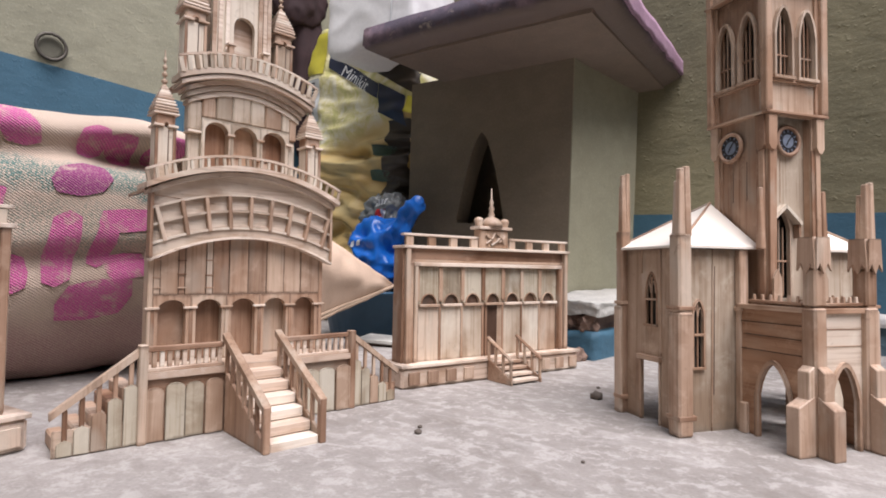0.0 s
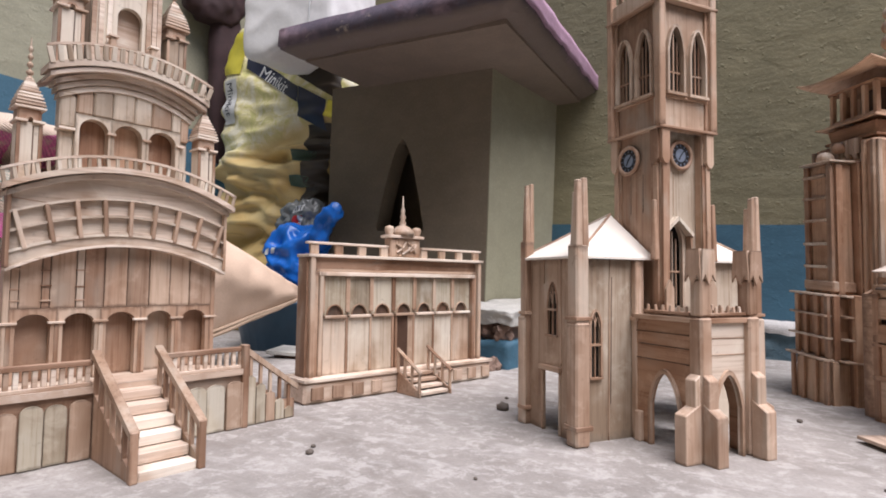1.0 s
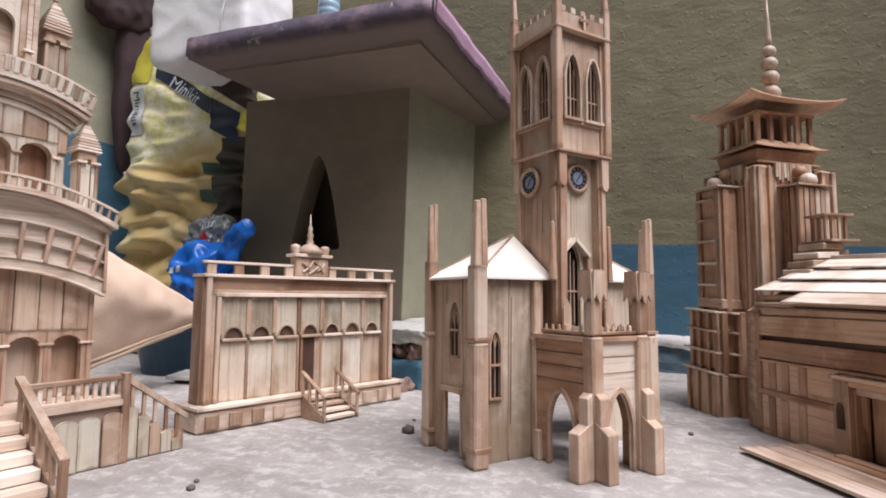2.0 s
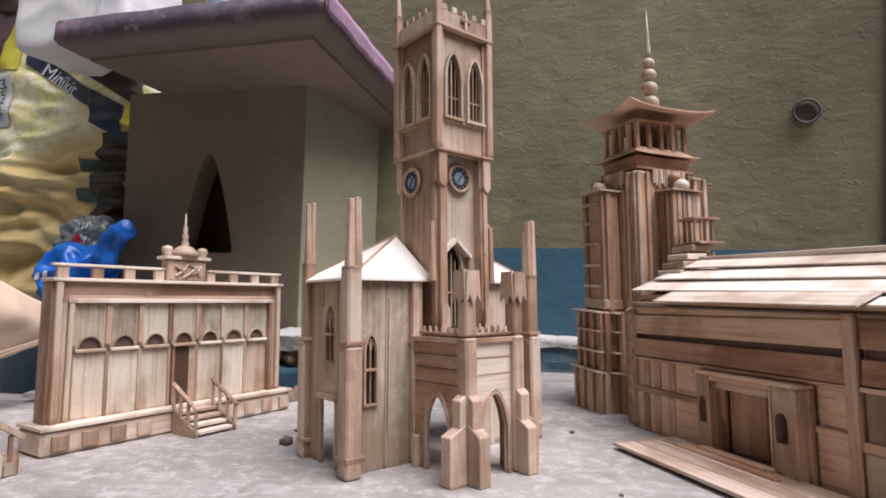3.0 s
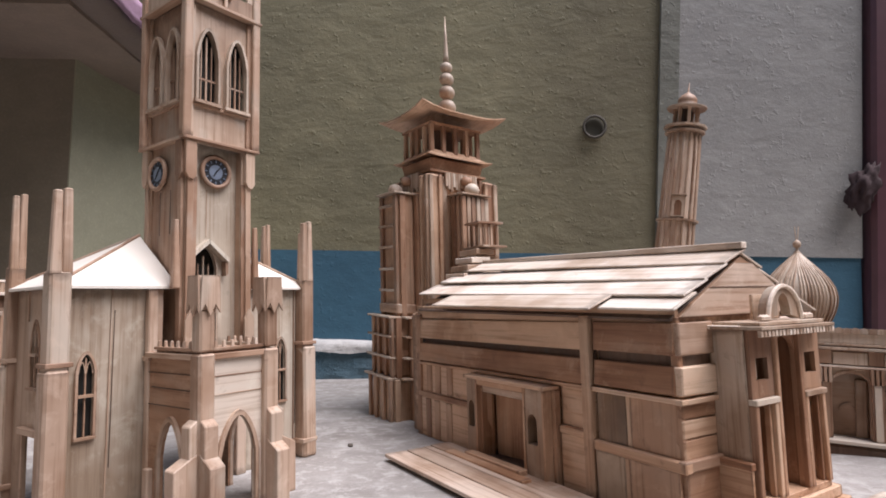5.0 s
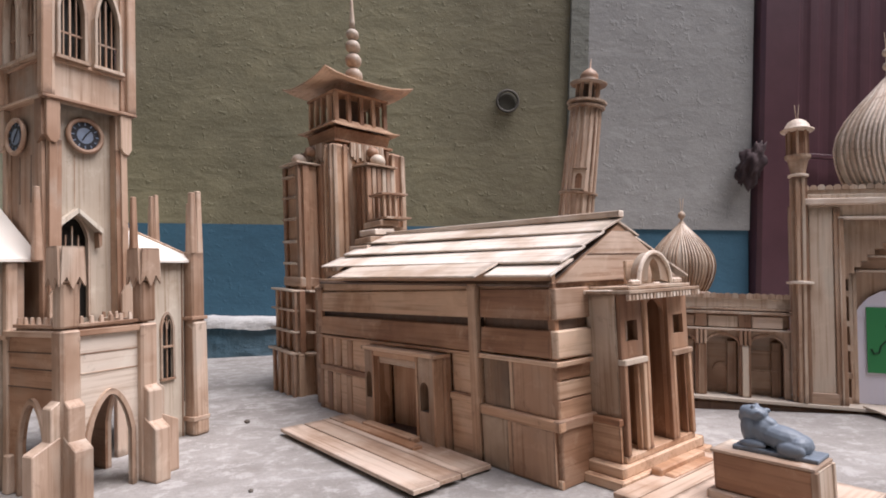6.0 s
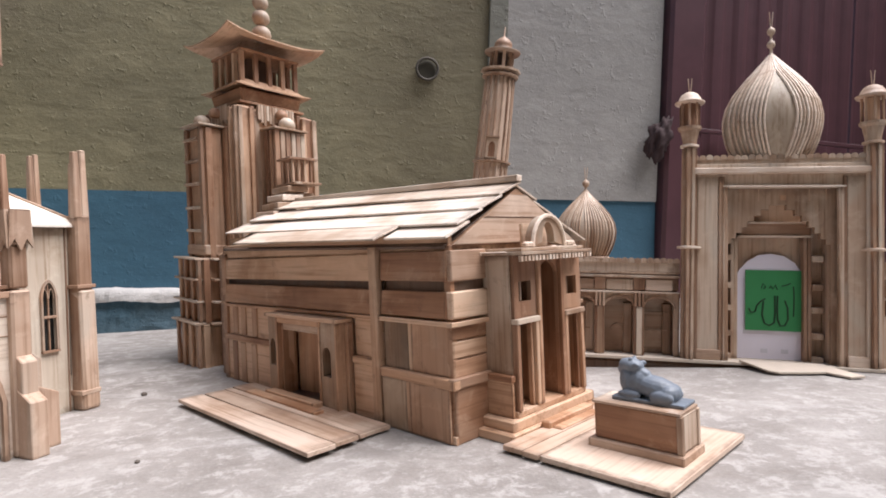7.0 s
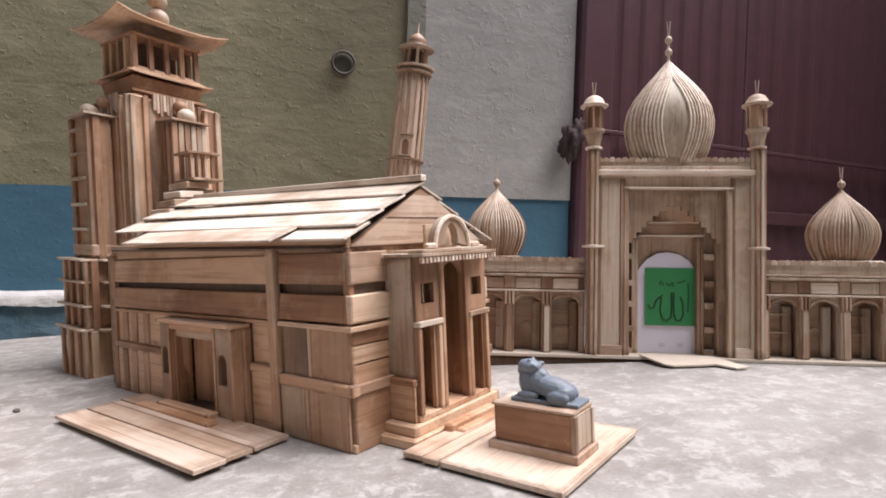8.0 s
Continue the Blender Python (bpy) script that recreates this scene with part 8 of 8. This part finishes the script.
for v in wbm.verts:
    if v.co.x < -0.04:
        v.co.z -= min(0.035, (-0.04 - v.co.x) * 0.5) * (1.0 - v.co.z / 0.8)
        v.co.z += (v.co.x + 0.04) * -0.10
wb = thing("woven_sack", "white woven plastic sack lying over the slab's end", "sack", pose(-1.79, 1.66, 1.062, 0, 0, 4))
part("sack_body", wbm, WHITEP, wb, smooth=True)
bm = bmesh.new()
tube(bm, [(0.13 + 0.02 * math.sin(i * 0.2), -0.145 + 0.004 * math.sin(i), 0.03 + 0.33 * i / 16) for i in range(17)], 0.003, 6)
part("seam", bm, PALEP, wb)
bottle = thing("plastic_bottle", "pale blue ribbed plastic bottle standing on the slab", "bottle", pose(-1.192, 1.60, 1.053))
bm = bmesh.new()
pr = [(0.0, 0.0), (0.030, 0.0), (0.0365, 0.006)]
for i in range(6):
    z = 0.018 + i * 0.024
    pr += [(0.0375, z), (0.0375, z + 0.014), (0.0350, z + 0.019)]
lathe(bm, pr + [(0.037, 0.170), (0.030, 0.205), (0.014, 0.228), (0.013, 0.240), (0.0, 0.241)], 24)
part("bottle_body", bm, simple("pale_blue_plastic", (0.30, 0.42, 0.52), 0.2, 0.0, 0.15, 20.0), bottle, smooth=True)
bm = bmesh.new()
lathe(bm, [(0.0, 0.234), (0.0155, 0.234), (0.0155, 0.252), (0.0, 0.253)], 18)
part("bottle_cap", bm, BLUEP, bottle, "blue screw cap")
mb = thing("cloth_bundle", "dark maroon cloth bundle hanging on the side wall", "bundle", pose(-2.70, 1.80, 0.58))
part("bundle_body", sack_mesh((0.14, 0.36, 0.46), 0.03, 31, 70, 60, 0.7, 0.0, 4, 0.03, (5, 6, 4)), MAROONC, mb, smooth=True).matrix_local = pose(0, 0, 0.86)
# dark strip added in place of the shadow in the wall corner
part("hanging_end", sack_mesh((0.10, 0.17, 0.95), 0.010, 33, 60, 60, 0.6, 0.0, 4, 0.012, (3, 5, 1)), MAROONC, mb, "added dark strip standing in for the shaded wall corner", smooth=True).matrix_local = pose(-0.01, 0.09, 0.12)
hook = part("hook", (lambda b_: (tube(b_, [(-0.11, 0.0, 1.24), (-0.05, 0.0, 1.27), (0.0, 0.0, 1.21)], 0.006), b_)[1])(bmesh.new()), IRON, mb)
basin = thing("plastic_basin", "dark blue plastic basin behind the sagging sack", "basin", W(-1.70, 1.54))
bm = bmesh.new()
lathe(bm, [(0.17, 0.0), (0.21, 0.18), (0.22, 0.185), (0.218, 0.19), (0.202, 0.18), (0.165, 0.155), (0.0, 0.155)], 32)
part("basin_body", bm, simple("blue_basin_plastic", (0.015, 0.06, 0.11), 0.35), basin, smooth=True)
bm = bmesh.new()
tube(bm, [(0.218 * math.cos(i * math.pi / 16), 0.218 * math.sin(i * math.pi / 16), 0.188) for i in range(32)], 0.006, 6, True)
part("rolled_rim", bm, simple("blue_rim_plastic", (0.02, 0.08, 0.15), 0.3), basin, smooth=True)
board = thing("marble_board", "thin white board lying behind the models", "board", W(-1.40, 1.36, None, 22))
P(board, "board_slab", -0.12, 0.09, -0.05, 0.07, 0.012, 0.024, LEDGE, jit=0)
P(board, "board_rest", -0.10, 0.07, -0.03, 0.05, 0.0, 0.012, DARKW, jit=0)

# blue plinth beside the block with a white mortar top and a broken end
pl = thing("block_plinth", "low blue painted plinth with an eroded white mortar top", "plinth", pose(0, 0, 0), kind="structure")


def rough_block(x0, x1, y0, y1, z0, z1, wob, seed, n=14):
    """A hand-laid block whose faces wander."""
    bm = bmesh.new()
    addbox(bm, x0, x1, y0, y1, z0, z1)
    bmesh.ops.subdivide_edges(bm, edges=bm.edges[:], cuts=n, use_grid_fill=True)
    for v in bm.verts:
        p = v.co * 16 + Vector((seed, 0, 0))
        v.co += Vector((noise.noise(p), noise.noise(p + Vector((9, 0, 0))), 0.7 * noise.noise(p + Vector((0, 9, 0))))) * wob
        v.co += Vector((noise.noise(p * 3.1), noise.noise(p * 3.1 + Vector((4, 0, 0))), noise.noise(p * 3.1 + Vector((0, 4, 0))))) * wob * 0.4
    return bm


part("plinth_body", rough_block(-0.995, -0.750, 1.565, 2.366, -0.3, 0.006, 0.012, 3.0), BLUE, pl, smooth=True)
part("plinth_core", rough_block(-0.990, -0.775, 1.610, 2.366, 0.0, 0.060, 0.010, 5.0), RUBBLE, pl, "bare broken masonry under the mortar", smooth=True)
part("plinth_cap", rough_block(-1.000, -0.738, 1.550, 2.364, 0.056, 0.094, 0.014, 7.0, 22), LEDGE, pl, "worn white mortar top", smooth=True)
for i in range(30):
    bm = bmesh.new()
    s = rnd.uniform(0.010, 0.026)
    bmesh.ops.create_icosphere(bm, subdivisions=2, radius=s)
    for v in bm.verts:
        v.co *= 1 + 0.8 * noise.noise(v.co * 45 + Vector((i, 0, 0)))
    on_ledge = i % 3 != 0
    x, y = rnd.uniform(-0.93, -0.78), rnd.uniform(1.572, 1.612) if on_ledge else rnd.uniform(1.50, 1.55)
    z = 0.006 + s * 0.6 + (0.018 if i % 2 else 0.0) if on_ledge else -(UP.x * x + UP.y * y) / UP.z + s * 0.6
    st = part("rubble_stone", bm, RUBBLE, None)
    st.matrix_world = pose(x, y, z, 0, 0, i * 40)
    tagged(st, "broken brown brick rubble piece by the plinth", "stone", "rubble by the plinth")
# pebbles and crumbs on the floor
for x, y, s in ((-0.515, 1.101, 0.013), (-0.009, 1.362, 0.005), (-0.609, 0.663, 0.006), (-0.56, 1.20, 0.004), (-0.63, 0.69, 0.004), (0.1, 1.0, 0.003), (0.15, 0.82, 0.003), (-0.35, 0.72, 0.003)):
    bm = bmesh.new()
    bmesh.ops.create_icosphere(bm, subdivisions=2, radius=s)
    for v in bm.verts:
        v.co *= 1 + 0.4 * noise.noise(v.co * 120 + Vector((x, y, 0)))
        v.co.z *= 0.7
    st = part("pebble", bm, simple("dark_pebble", (0.12, 0.10, 0.085), 0.9), None, smooth=True)
    st.matrix_world = FL @ pose(x, y, s * 0.55)
    tagged(st, "small dark pebble lying on the concrete floor", "pebble", "pebbles on the floor")
